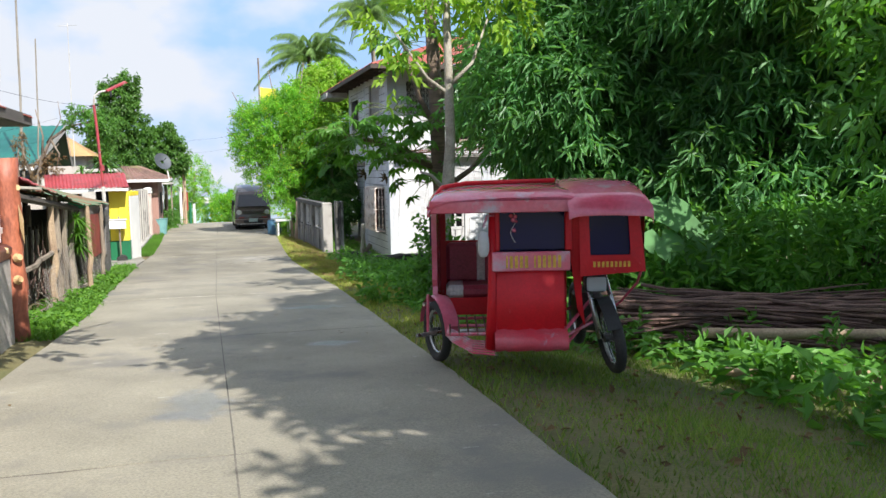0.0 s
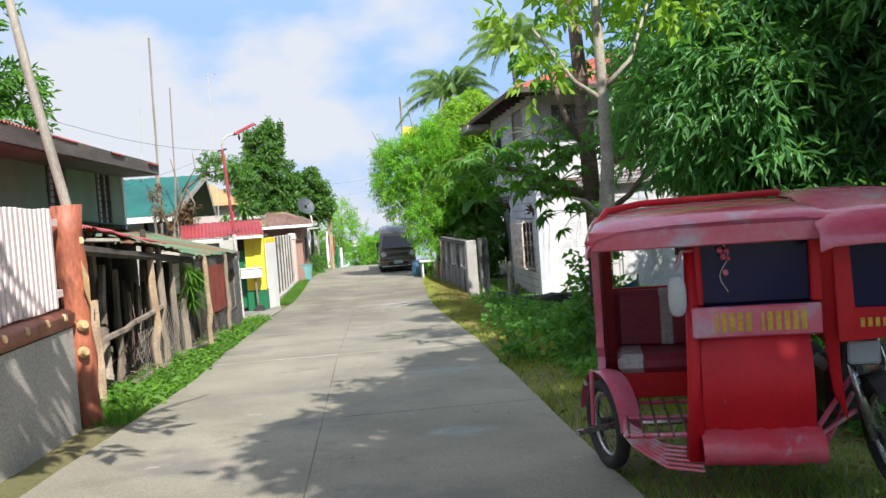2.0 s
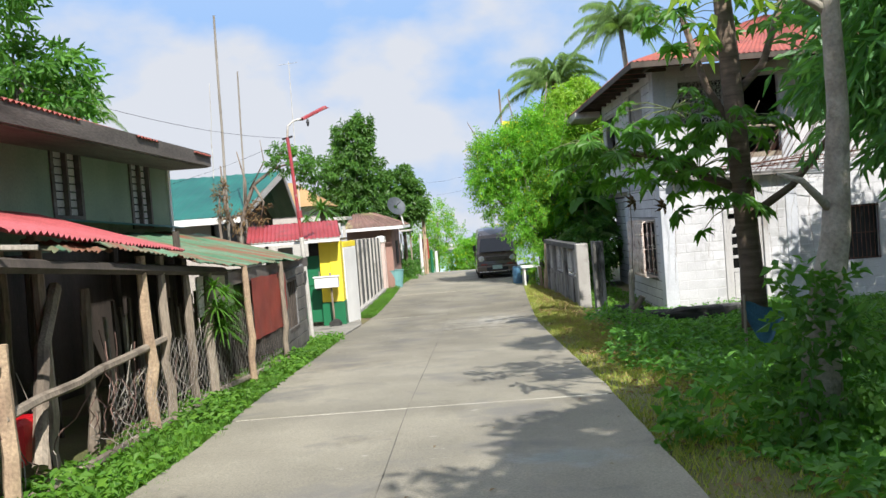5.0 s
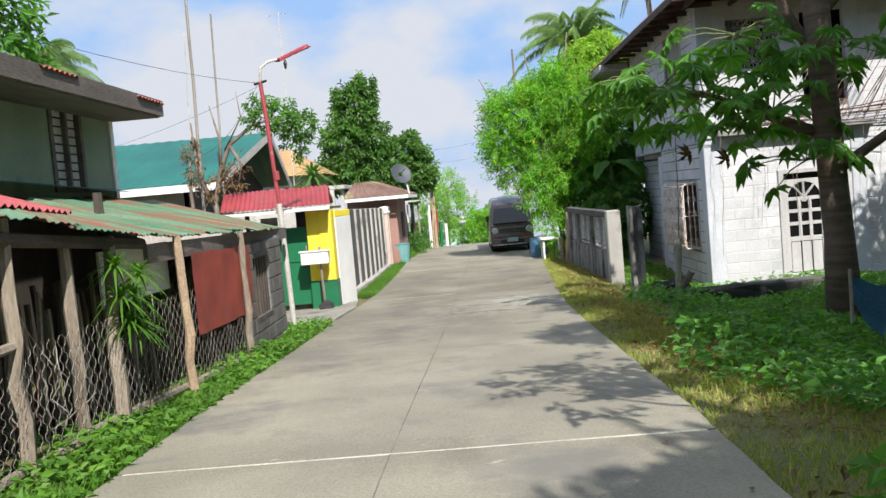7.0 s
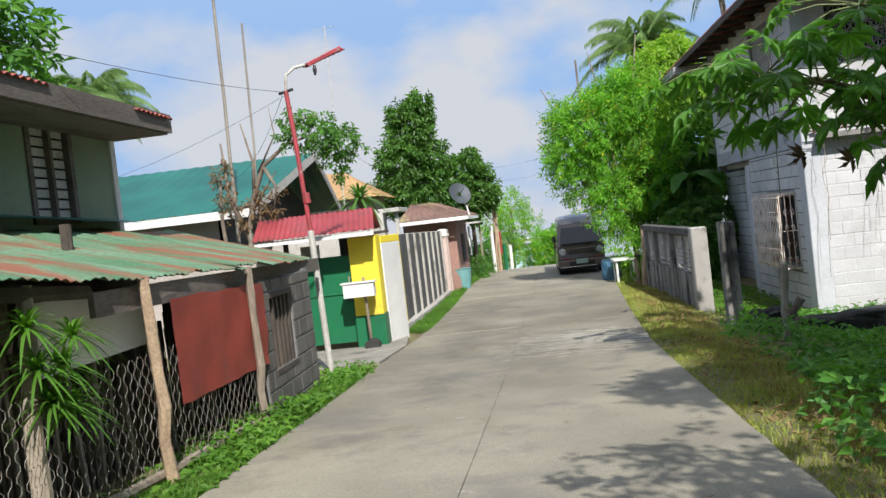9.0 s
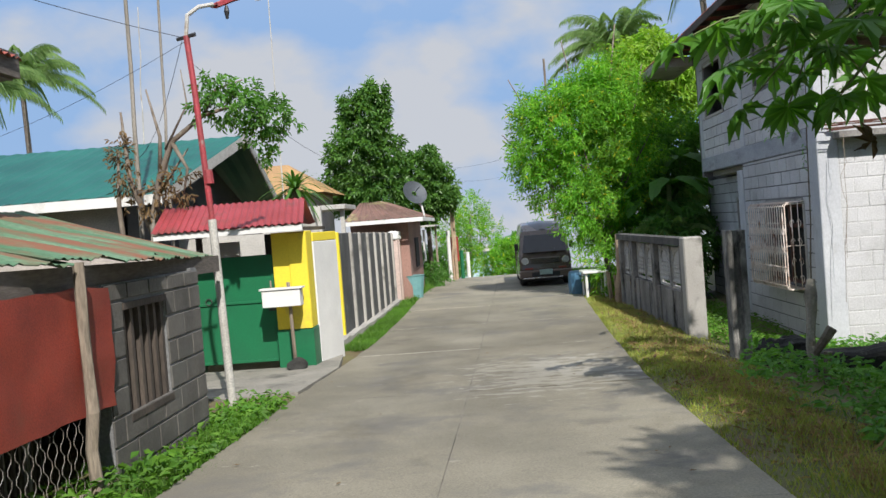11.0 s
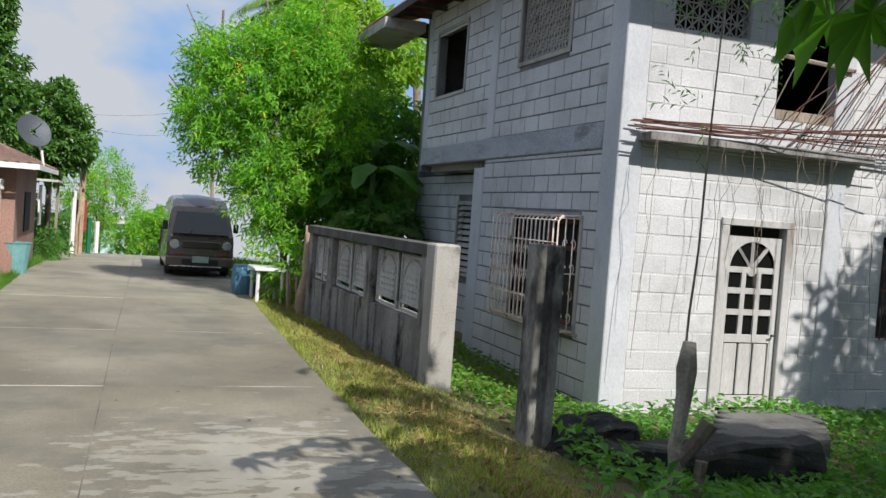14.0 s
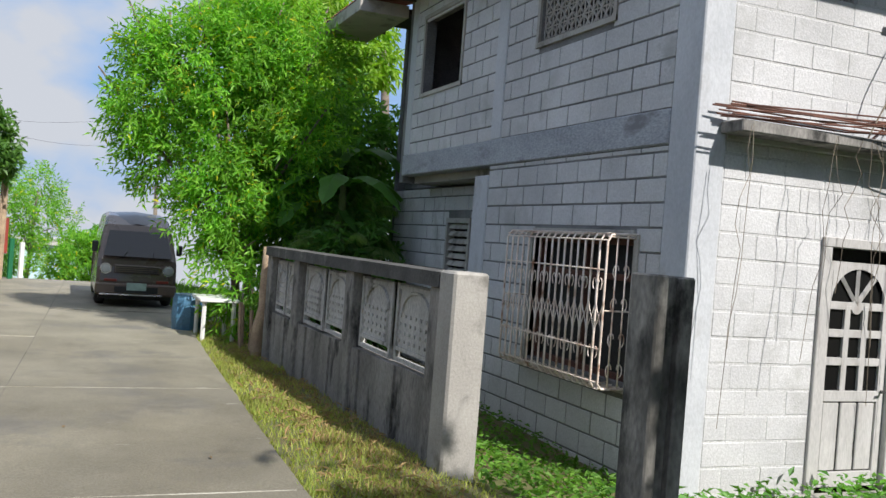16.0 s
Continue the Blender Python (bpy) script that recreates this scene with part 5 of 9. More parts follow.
# ---- teal-roofed house, gate and fence ----
def build_teal_house():
    t = thing("house", (-8, 30, -0.8), "single-storey house with teal gable roof and white fascia", "house")
    ye, yr, yb = 27.0, 31.0, 35.0
    ze, zr = 1.86, 3.12
    xr = -3.9
    xf = -4.25
    for a, b, n in ((ye, yr, 1), (yb, yr, 2)):
        bm = corrugated(B(), (xf, a, ze), (-14, a, ze), (-14, b, zr), (xr, b, zr), 0.3, 0.01, 2, seed=n)
        part("roof", bm, M_TEALROOF, t, "teal painted ribbed roof")
    part("fascia", box(B(), -14, xf, ye - 0.02, ye + 0.02, ze - 0.17, ze - 0.01), M_WHITEPAINT, t, "white eaves fascia")
    for a, b in ((ye, yr), (yb, yr)):
        bm = B()
        for dx in (0.0, 0.04):
            bm.faces.new([bm.verts.new(v) for v in ((xf + dx, a, ze - 0.16), (xf + dx, a, ze + 0.0), (xr + dx, b, zr + 0.02), (xr + dx, b, zr - 0.16))])
        part("verge_board", bm, M_LAMPGREY, t)
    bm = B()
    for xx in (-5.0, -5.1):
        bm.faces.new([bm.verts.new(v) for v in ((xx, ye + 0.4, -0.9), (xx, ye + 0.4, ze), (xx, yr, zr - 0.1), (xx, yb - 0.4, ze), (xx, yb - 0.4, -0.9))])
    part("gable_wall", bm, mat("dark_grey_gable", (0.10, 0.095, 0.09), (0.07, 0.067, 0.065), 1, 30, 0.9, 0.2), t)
    part("wall", box(B(), -14, -5.1, ye + 0.4, ye + 0.55, -0.9, ze - 0.1), M_LILACWALL, t)


build_teal_house()


def build_gate():
    y = 25.47
    t = thing("gate", (-2.75, y, -0.85), "deep green sheet-steel gate with ribs", "gate")
    x0, x1, z0, z1 = -3.32, -2.185, -0.71, 0.79
    part("leaf", box(B(), x0, x1, y, y + 0.03, z0, z1, 0.004), M_GREENPAINT, t)
    for z in (z0 + 0.02, 0.14, z1 - 0.02):
        part("rib", box(B(), x0 + 0.003, x1 - 0.003, y - 0.02, y - 0.001, z - 0.018, z + 0.018, 0.004), M_GREENPAINT, t)
    for x in (x0 + 0.02, x1 - 0.02):
        part("stile", box(B(), x - 0.02, x + 0.02, y - 0.024, y - 0.001, z0 + 0.003, z1 - 0.003, 0.004), M_GREENPAINT, t)
    bm = tube(B(), [(-3.14 + 0.045 * math.cos(a), y - 0.02, 0.18 + 0.045 * math.sin(a)) for a in np.linspace(0, 6.28, 13)], 0.008, 5)
    part("ring_handle", bm, M_DARKSTEEL, t)
    part("latch", box(B(), -2.3, -2.2, y - 0.03, y - 0.002, 0.0, 0.16, 0.006), M_DARKSTEEL, t)
    for xa, xb, top in ((-2.17, -1.68, 1.08), (-3.5, -3.34, 0.66)):
        p = thing("gate_pier", ((xa + xb) / 2, y, -0.85), "square gate pier painted yellow over green", "gate pier", "gate piers")
        part("pier_base", box(B(), xa - 0.01, xb + 0.012, 25.338, 25.75, -1.1, -0.27, 0.006), M_GREENPAINT, p)
        part("pier_shaft", box(B(), xa, xb, 25.35, 25.745, -0.268, top, 0.01), M_YELLOW, p)
        if xb > -2:
            part("pilaster_strip", box(B(), -1.93, xb - 0.004, 25.325, 25.348, -0.266, top - 0.02, 0.004), M_YELLOW, p)
    r = thing("gate_canopy", (-2.7, 25.4, 1.1), "small red corrugated roof over the gate", "canopy")
    bm = corrugated(B(), (-3.66, 24.85, 1.19), (-1.6, 24.85, 1.19), (-1.78, 25.95, 1.56), (-3.84, 25.95, 1.56), 0.09, 0.013, 2, seed=6, ragged=0.015)
    part("roof_sheet", bm, M_REDROOF, r)
    bm = corrugated(B(), (-3.9, 27.0, 1.2), (-1.85, 27.0, 1.2), (-1.78, 25.95, 1.56), (-3.84, 25.95, 1.56), 0.2, 0.013, 1)
    part("roof_sheet", bm, M_REDROOF, r)
    part("fascia", box(B(), -3.64, -1.62, 24.88, 24.905, 1.09, 1.165), M_WHITEPAINT, r)
    for x in (-3.6, -2.7, -1.72):
        part("bracket", box(B(), x - 0.03, x + 0.03, 24.92, 26.9, 1.09, 1.14), M_WOODDARK, r)
    for x in (-3.6, -1.9):
        part("support", box(B(), x - 0.04, x + 0.04, 26.6, 26.68, -1.0, 1.09), M_WOODDARK, r)
    c = thing("yard_store", (-3.2, 28, -0.9), "dim yard store with grey walls and clutter behind the gate", "store")
    part("wall", box(B(), -4.6, -2.05, 28.6, 28.7, -1, 1.5), M_LAMPGREY, c)
    part("board", box(B(), -2.65, -2.25, 26.9, 26.95, -0.2, 1.08), M_FENCEGREY, c)
    part("board", box(B(), -3.35, -3.0, 26.7, 26.75, 0.75, 1.0), M_WHITEPAINT, c)
    w = thing("side_wall", (-4.3, 25.6, -0.9), "grey rendered yard wall beside the gate", "wall")
    part("panel", box(B(), -5.6, -3.52, 25.5, 25.65, -1.1, 0.9), M_LILACWALL, w)


build_gate()


def build_left_fence():
    t = thing("fence_wall", (-1.8, 32, -1.0), "dark grey boundary wall with pale piers", "boundary wall")
    x = -1.82
    # skewed white end panel
    def skewed(z0, z1):
        bm = B()
        foot = ((-1.90, 25.76), (-1.665, 25.76), (-1.48, 26.62), (-1.90, 26.62))
        lo = [bm.verts.new((px, py, z0)) for px, py in foot]
        hi = [bm.verts.new((px, py, z1)) for px, py in foot]
        bm.faces.new(lo)
        bm.faces.new(hi)
        for k in range(4):
            bm.faces.new((lo[k], lo[(k + 1) % 4], hi[(k + 1) % 4], hi[k]))
        bmesh.ops.bevel(bm, geom=bm.edges[:], offset=0.008, segments=1, affect="EDGES")
        return bm
    bm2 = skewed(-1.1, 0.92)
    part("end_panel", bm2, M_WHITEPAINT, t, "white end panel with flaking grey patch")
    part("end_cap", skewed(0.924, 1.05), M_YELLOW, t)
    ys = [26.64, 28.7, 30.2, 31.4, 32.6, 33.8, 35.0, 36.2, 37.5]
    for a, b in zip(ys, ys[1:]):
        n = 1
        part("wall_panel", box(B(), x - 0.1, x - 0.02, a + 0.002, b - 0.002, road_z((a + b) / 2) - 0.3, 1.03 - (a - 27) * 0.012, 0.004), M_FENCEGREY, t)
    for i, y in enumerate(ys[1:]):
        part("pier", box(B(), x - 0.12, x + 0.03, y - 0.055, y + 0.055, road_z(y) - 0.3, 1.05 - (y - 27) * 0.012, 0.008), M_YELLOW if i == 0 else M_CONC, t)
    bm = B()
    for a, b in zip(ys, ys[1:]):
        box(bm, x - 0.15, x + 0.12, a, b, road_z(b) - 0.3, road_z((a + b) / 2) + 0.09, 0.01)
    part("plinth", bm, M_CONC, t)
    for y in (37.9, 38.4):
        p = thing("gate_pier", (x, y, -1.05), "pink and white gate pier with round cap", "gate pier", "far gate piers")
        part("pier_shaft", box(B(), x - 0.12, x + 0.12, y - 0.12, y + 0.12, -1.2, 0.72, 0.01), mat("pink_wash", (0.62, 0.48, 0.42), None, 2, 40, 0.8, 0.1), p)
        bm = tube(B(), [(x, y, 0.72), (x, y, 0.76), (x, y, 0.84), (x, y, 0.92), (x, y, 0.96)], [0.17, 0.18, 0.16, 0.17, 0.08], 10)
        part("pier_cap", bm, M_WHITEPAINT, p, smooth=True)


build_left_fence()


def build_apron():
    bm = B()
    pts = [(-3.5, 23.6), (-2.2, 22.7), (-1.4, 22.9), (-1.3, 25.0), (-1.45, 26.2), (-1.6, 27.2), (-1.9, 27.2), (-1.9, 25.4), (-3.5, 25.4)]
    top = [bm.verts.new((x, y, road_z(y) + 0.015)) for x, y in pts]
    bot = [bm.verts.new((x, y, road_z(y) - 0.3)) for x, y in pts]
    bm.faces.new(top)
    for i in range(len(pts)):
        j = (i + 1) % len(pts)
        bm.faces.new((top[i], top[j], bot[j], bot[i]))
    single("driveway_apron", bm, mat("worn_apron_concrete", (0.27, 0.25, 0.21), (0.19, 0.178, 0.15), 1.4, 50, 0.9, 0.4, stain=(0.10, 0.095, 0.08), stain_amount=0.35, stain_scale=1.8), "short cracked concrete apron before the gate", "driveway", "structure")
    b = thing("boulder", (-1.88, 25.08, -0.85), "dark rough stone at the foot of the mailbox", "stone")
    bm = B()
    bmesh.ops.create_icosphere(bm, subdivisions=3, radius=0.12)
    for v in bm.verts:
        v.co = Vector((-1.88 + v.co.x * 1.2, 25.08 + v.co.y, -0.75 + v.co.z * 0.9)) + 0.05 * noise.noise_vector(v.co * 9)
    part("rock", bm, M_BLACKMOSS, b, smooth=True)
    m = thing("mailbox", (-1.95, 25.1, -0.8), "white wooden letter box on a thin weathered post", "mailbox")
    part("post", tube(B(), [(-1.9, 25.1, -0.85), (-1.92, 25.1, 0.4)], 0.025, 6), M_WOODGREY, m)
    part("post", tube(B(), [(-2.16, 25.1, 0.1), (-2.16, 25.1, 0.44)], 0.014, 5), M_WOODGREY, m)
    part("box", box(B(), -2.26, -1.74, 24.96, 25.16, 0.08, 0.31, 0.006), M_WHITEPAINT, m)
    part("lid", box(B(), -2.29, -1.71, 24.94, 25.18, 0.312, 0.335, 0.003), M_WHITEPAINT, m)


build_apron()


def build_lamp():
    t = thing("street_lamp", (-1.93, 22.2, -0.7), "leaning street lamp of joined pipes, grey below and red above", "street lamp")
    part("lower_pole", tube(B(), [(-1.93, 22.2, -0.9), (-1.99, 22.2, 1.25)], 0.043, 10), M_LAMPGREY, t)
    part("upper_pole", tube(B(), [(-1.99, 22.2, 1.25), (-2.06, 22.2, 2.6), (-2.1, 22.2, 3.15)], 0.032, 8), M_LAMPRED, t)
    part("clamp", tube(B(), [(-1.985, 22.2, 1.62), (-1.995, 22.2, 1.76)], 0.05, 8), M_LAMPRED, t)
    part("arm", tube(B(), [(-2.1, 22.2, 3.15), (-2.08, 22.22, 3.36), (-1.98, 22.3, 3.46), (-1.85, 22.4, 3.50)], 0.022, 8), M_LAMPGREY, t)
    bm = B()
    for d in (0.0,):
        quad(bm, (-1.9, 22.36, 3.47), (-1.86, 22.46, 3.47), (-1.36, 22.92, 3.74), (-1.42, 22.84, 3.76))
    box(bm, -0.3, 0.3, -0.05, 0.05, -0.03, 0.03, 0.01)
    for v in bm.verts[4:]:
        v.co = Matrix.Translation((-1.63, 22.63, 3.62)) @ Euler((0, radians(-24), radians(42))).to_matrix().to_4x4() @ v.co
    head = part("lamp_head", bm, M_LAMPRED, t)
    part("bulb", tube(B(), [(-1.74, 22.5, 3.5), (-1.74, 22.5, 3.44), (-1.74, 22.5, 3.36)], [0.015, 0.03, 0.015], 8), M_BLACKPLASTIC, head)
    part("insulator", tube(B(), [(-2.2, 22.2, 3.12), (-2.0, 22.2, 3.16)], 0.02, 6), M_BLACKPLASTIC, t)
    rnd = random.Random(4)
    for i, (p, q, sag) in enumerate((((-2.15, 22.2, 3.14), (-4.2, 14.0, 3.45), 0.2), ((-2.15, 22.2, 3.1), (-4.4, 26.6, 2.4), 0.2), ((-2.1, 22.2, 2.9), (-1.6, 40.0, 2.6), 0.5), ((-2.1, 22.2, 3.1), (-9, 26, 2.4), 0.3), ((-1.6, 40, 2.6), (3.9, 53, 3.8), 0.6), ((-1.0, 48, 3.2), (5.5, 44, 4.6), 0.5))):
        p, q = Vector(p), Vector(q)
        pts = [p.lerp(q, s) - Vector((0, 0, sag * 4 * s * (1 - s))) for s in np.linspace(0, 1, 12)]
        single("cable", tube(B(), pts, 0.003, 4), M_CABLE, "thin black overhead cable", "cable", group="overhead cables")


build_lamp()


def build_poles():
    for i, (base, top, r, m) in enumerate((((-4.5, 26.6, -0.9), (-4.38, 26.6, 6.6), 0.035, M_BAMBOO), ((-4.15, 26.9, -0.9), (-4.0, 26.9, 5.3), 0.025, M_BAMBOO), ((-4.2, 35.2, -1.0), (-4.16, 35.2, 7.0), 0.018, M_LAMPGREY), ((-5.6, 30, 3.0), (-5.5, 30, 5.6), 0.012, M_LAMPGREY), ((-0.6, 47, -1.2), (-0.55, 47, 2.6), 0.04, M_PALEWOOD), ((3.84, 53.75, -1.6), (3.84, 53.75, 8.1), 0.07, M_WOODGREY))):
        t = thing("pole", base, "tall thin weathered pole against the sky", "pole", "tall poles")
        part("shaft", tube(B(), wavy(base, top, 8, 0.03, i), [r * (1.15 - 0.05 * k) for k in range(9)], 6), m, t)
        if i == 2:
            part("aerial", tube(B(), [(-4.5, 35.2, 6.9), (-3.85, 35.2, 6.95)], 0.008, 4), M_LAMPGREY, t)
        if i == 5:
            bm = B()
            quad(bm, (3.9, 53.7, 5.2), (4.9, 53.7, 5.0), (4.8, 53.75, 6.3), (3.9, 53.75, 6.4))
            part("pennant", bm, M_YELLOW, t, "yellow cloth")


build_poles()


def build_far_left():
    t = thing("house", (-3.2, 40, -1.1), "low house with brown roof, white fascia and brick-coloured wall", "house")
    part("wall", box(B(), -3.1, -1.45, 38.6, 43.2, -1.2, 1.25), M_PINKWALL, t)
    bm = corrugated(B(), (-1.0, 38.0, 1.30), (-1.0, 43.5, 1.32), (-2.3, 42.5, 1.85), (-2.3, 39.5, 1.85), 0.22, 0.02, 3, seed=2)
    part("roof", bm, M_BROWNROOF, t)
    bm = corrugated(B(), (-3.2, 38.0, 1.30), (-1.0, 38.0, 1.30), (-2.3, 39.5, 1.85), (-2.9, 39.5, 1.85), 0.22, 0.02, 3, seed=3)
    part("roof", bm, M_BROWNROOF, t)
    part("fascia", box(B(), -3.2, -1.0, 37.96, 37.99, 1.18, 1.29), M_WHITEPAINT, t)
    part("fascia", box(B(), -1.0, -0.97, 37.96, 43.5, 1.18, 1.29), M_WHITEPAINT, t)
    # plain near-black box on the wall, room shade painted as a window
    part("window", box(B(), -1.449, -1.42, 40.4, 41.6, -0.2, 0.7), M_ROOMSHADE, t)
    d = thing("satellite_dish", (-1.35, 39.2, 1.25), "dark mesh satellite dish on a bent white pipe", "satellite dish")
    part("pipe", tube(B(), [(-1.2, 39.2, 1.2), (-1.0, 39.2, 1.3), (-1.05, 39.2, 1.6), (-1.2, 39.2, 1.85)], 0.03, 6), M_WHITEPAINT, d)
    bm = B()
    ax = Vector((0.5, -0.75, 0.45)).normalized()
    q = ax.to_track_quat("Z", "Y")
    rings = []
    for j in range(6):
        r = 0.38 * j / 5
        rings.append([bm.verts.new(Vector((-1.25, 39.2, 2.0)) + q @ Vector((r * math.cos(a), r * math.sin(a), 0.5 * r * r))) for a in np.linspace(0, 2 * math.pi, 20, endpoint=False)])
    for a, b in zip(rings, rings[1:]):
        for k in range(20):
            if a is rings[0]:
                continue
            bm.faces.new((a[k], a[(k + 1) % 20], b[(k + 1) % 20], b[k]))
    part("reflector", bm, M_DISH, d, smooth=True)
    part("feed_arm", tube(B(), [Vector((-1.25, 39.2, 2.0)), Vector((-1.25, 39.2, 2.0)) + ax * 0.4], 0.012, 5), M_DISH, d)
    b = thing("water_bin", (-1.45, 38.9, -1.05), "faded teal plastic bin beside the gate", "bin")
    part("body", tube(B(), [(-1.45, 38.9, -1.03), (-1.45, 38.9, -0.4), (-1.45, 38.9, -0.36)], [0.26, 0.33, 0.35], 14), M_TEALPLASTIC, b, smooth=False)
    h = thing("house", (-6.5, 42, -1.2), "house with ochre hip roof behind the fence", "house")
    part("wall", box(B(), -8.6, -4.4, 40.4, 43.6, -1.2, 2.3), M_LILACWALL, h)
    bm = B()
    a = [(-9.0, 40.0, 2.3), (-4.0, 40.0, 2.3), (-4.0, 44, 2.3), (-9.0, 44, 2.3)]
    r0, r1 = (-7.0, 42, 3.35), (-5.5, 42, 3.35)
    for f in ((a[0], a[1], r1, r0), (a[1], a[2], r1), (a[2], a[3], r0, r1), (a[3], a[0], r0)):
        bm.faces.new([bm.verts.new(v) for v in f])
    part("roof", bm, M_ORANGEROOF, h, "ochre hip roof")
    g = thing("porch", (-3.2, 36, -1), "small porch with flat grey roof behind the fence", "porch")
    part("roof", box(B(), -3.95, -2.72, 35.6, 37.4, 1.62, 1.74, 0.01), M_LAMPGREY, g)
    for x in (-3.8, -2.85):
        part("post", box(B(), x - 0.05, x + 0.05, 35.8, 35.9, -1.0, 1.62), M_LAMPGREY, g)
    # fences and posts further on
    for i, (x, y, z1, m, lab) in enumerate(((-0.72, 47.0, 0.8, M_WHITEPAINT, "white painted post"), (-0.5, 47.2, 1.75, M_PALEWOOD, "tall thin ochre post"), (-0.28, 47.6, 0.0, M_GREENPAINT, "green painted post"), (-0.1, 49.6, -0.15, M_WHITEPAINT, "white painted post"))):
        single("boundary_post", tube(B(), [(x, y, -1.3), (x, y, z1)], 0.07, 7), m, lab + " beside the lane", "post", group="far posts")
    single("steel_gate", box(B(), -0.66, -0.36, 47.2, 47.25, -0.4, 0.55, 0.01), M_TARP, "red painted gate panel beside the lane", "gate")
    w = thing("laundry_shed", (-2.1, 44.8, -1.1), "small open shed with hanging white cloth", "shed")
    part("roof", box(B(), -3.2, -1.0, 44.1, 46.0, 1.0, 1.06), M_LAMPGREY, w)
    part("post", box(B(), -1.15, -1.08, 45.9, 45.97, -1.1, 1.0), M_WOODGREY, w)
    part("cloth", box(B(), -1.5, -1.46, 44.6, 45.2, -0.2, 0.9), M_WHITEPAINT, w)
    part("back_wall", box(B(), -3.2, -3.1, 44.1, 46.0, -1.2, 1.0), M_WOODDARK, w)
    p = thing("far_building", (0.2, 86, -4.5), "pale blue low building far down the lane", "building")
    part("wall", box(B(), -2.0, 2.5, 82, 90, -6, -1.2), M_PALEBLUE, p)
    part("roof", box(B(), -2.4, 2.9, 81.6, 90.4, -1.2, -0.9), M_LAMPGREY, p)


build_far_left()


# ---- plants ----
def unit(v):
    return v / np.maximum(np.linalg.norm(v, axis=-1, keepdims=True), 1e-9)


def leaf_arrays(P, D, N, L, W, fold=0.25, droop=0.15, mid=0.45):
    """Folded diamond leaves: base points, directions, normals, lengths and widths."""
    D = unit(D)
    S = unit(np.cross(D, N))
    N = np.cross(S, D)
    L, W = L[:, None], W[:, None]
    v = np.stack([P, P + mid * L * D + 0.5 * W * S + fold * W * N, P + L * D - droop * L * N, P + mid * L * D - 0.5 * W * S + fold * W * N], 1).reshape(-1, 3)
    k = 4 * np.arange(len(P))[:, None]
    f = np.concatenate([k + (0, 1, 2), k + (0, 2, 3)], 1).reshape(-1, 3)
    return v, f


def in_blobs(rng, blobs, n, shell=0.5, gap=0.0, freq=1.6):
    """Points in the outer part of a set of ellipsoids, with gaps, and their outward directions."""
    b = np.array(blobs, float)
    w = (b[:, 3] * b[:, 4] + b[:, 3] * b[:, 5] + b[:, 4] * b[:, 5])
    pick = rng.choice(len(b), n, p=w / w.sum())
    d = unit(rng.normal(size=(n, 3)))
    r = (shell + (1 - shell) * rng.random(n) ** 0.6) * (1 + 0.16 * np.sin(d[:, 0] * 7 + pick) + 0.12 * np.sin(d[:, 2] * 11 + d[:, 1] * 9 + 2 * pick))
    p = b[pick, :3] + b[pick, 3:] * d * r[:, None]
    if gap:
        g = np.sin(p[:, 0] * freq * 2.1 + 1) * np.sin(p[:, 1] * freq * 1.7 + 2) + np.sin(p[:, 2] * freq * 2.6) * np.sin((p[:, 0] - p[:, 1]) * freq * 1.9)
        keep = g > -2 + gap * 2
        p, d = p[keep], d[keep]
    return p, d


def sprig_mesh(name, material, blobs, sprigs, per, length, L, W, seed, hang=0.3, shell=0.5, gap=0.35, up=0.3, spread=0.8, fold=0.25):
    """A crown: many short sprigs with leaves set alternately along each."""
    rng = np.random.default_rng(seed)
    p, d = in_blobs(rng, blobs, sprigs, shell, gap)
    n = len(p)
    D = unit(d + rng.normal(size=(n, 3)) * 0.55 + np.array((0, 0, up - hang)))
    S = unit(np.cross(D, rng.normal(size=(n, 3))))
    T = np.cross(D, S)
    V, F, off = [], [], 0
    for k in range(per):
        t = (k + 0.5) / per
        a = k * 2.4
        lat = S * math.cos(a) + T * math.sin(a)
        pos = p + D * (length * t) + np.array((0, 0, -hang * 0.3 * length)) * t * t
        ld = unit(D * 0.7 + lat * spread + np.array((0, 0, -hang)) + rng.normal(size=(n, 3)) * 0.2)
        ln = L * rng.uniform(0.7, 1.2, n)
        v, f = leaf_arrays(pos, ld, unit(np.array((0.12, -0.35, 1.0)) + rng.normal(size=(n, 3)) * 0.55), ln, W * ln / L * rng.uniform(0.85, 1.15, n), fold)
        V.append(v)
        F.append(f + off)
        off += len(v)
    return raw_mesh(name, np.concatenate(V), np.concatenate(F), material)


def tree(name, loc, label, category, trunk_pts, trunk_r, limbs, bark, crowns, group=""):
    t = thing(name, loc, label, category, group)
    part("trunk", tube(B(), trunk_pts, trunk_r, 9, 0.06, seed=len(label)), bark, t, smooth=True)
    for i, (pts, r0, r1) in enumerate(limbs):
        k = len(pts)
        part("limb", tube(B(), pts, [r0 + (r1 - r0) * j / (k - 1) for j in range(k)], 6, 0.05), bark, t, smooth=True)
    for me in crowns:
        me.transform(Matrix.Translation(-Vector(loc)))
        ob = new("crown", me)
        ob.parent = t
    return t


def limbs_to(base, blobs, r=0.06):
    out = []
    for i, b in enumerate(blobs):
        q = Vector(b[:3])
        p = Vector(base)
        m = p.lerp(q, 0.5) + Vector((0.1 * (i % 3 - 1), 0.1, 0.25))
        out.append(([p, m, q, q + (q - m) * 0.6], r, r * 0.3))
    return out


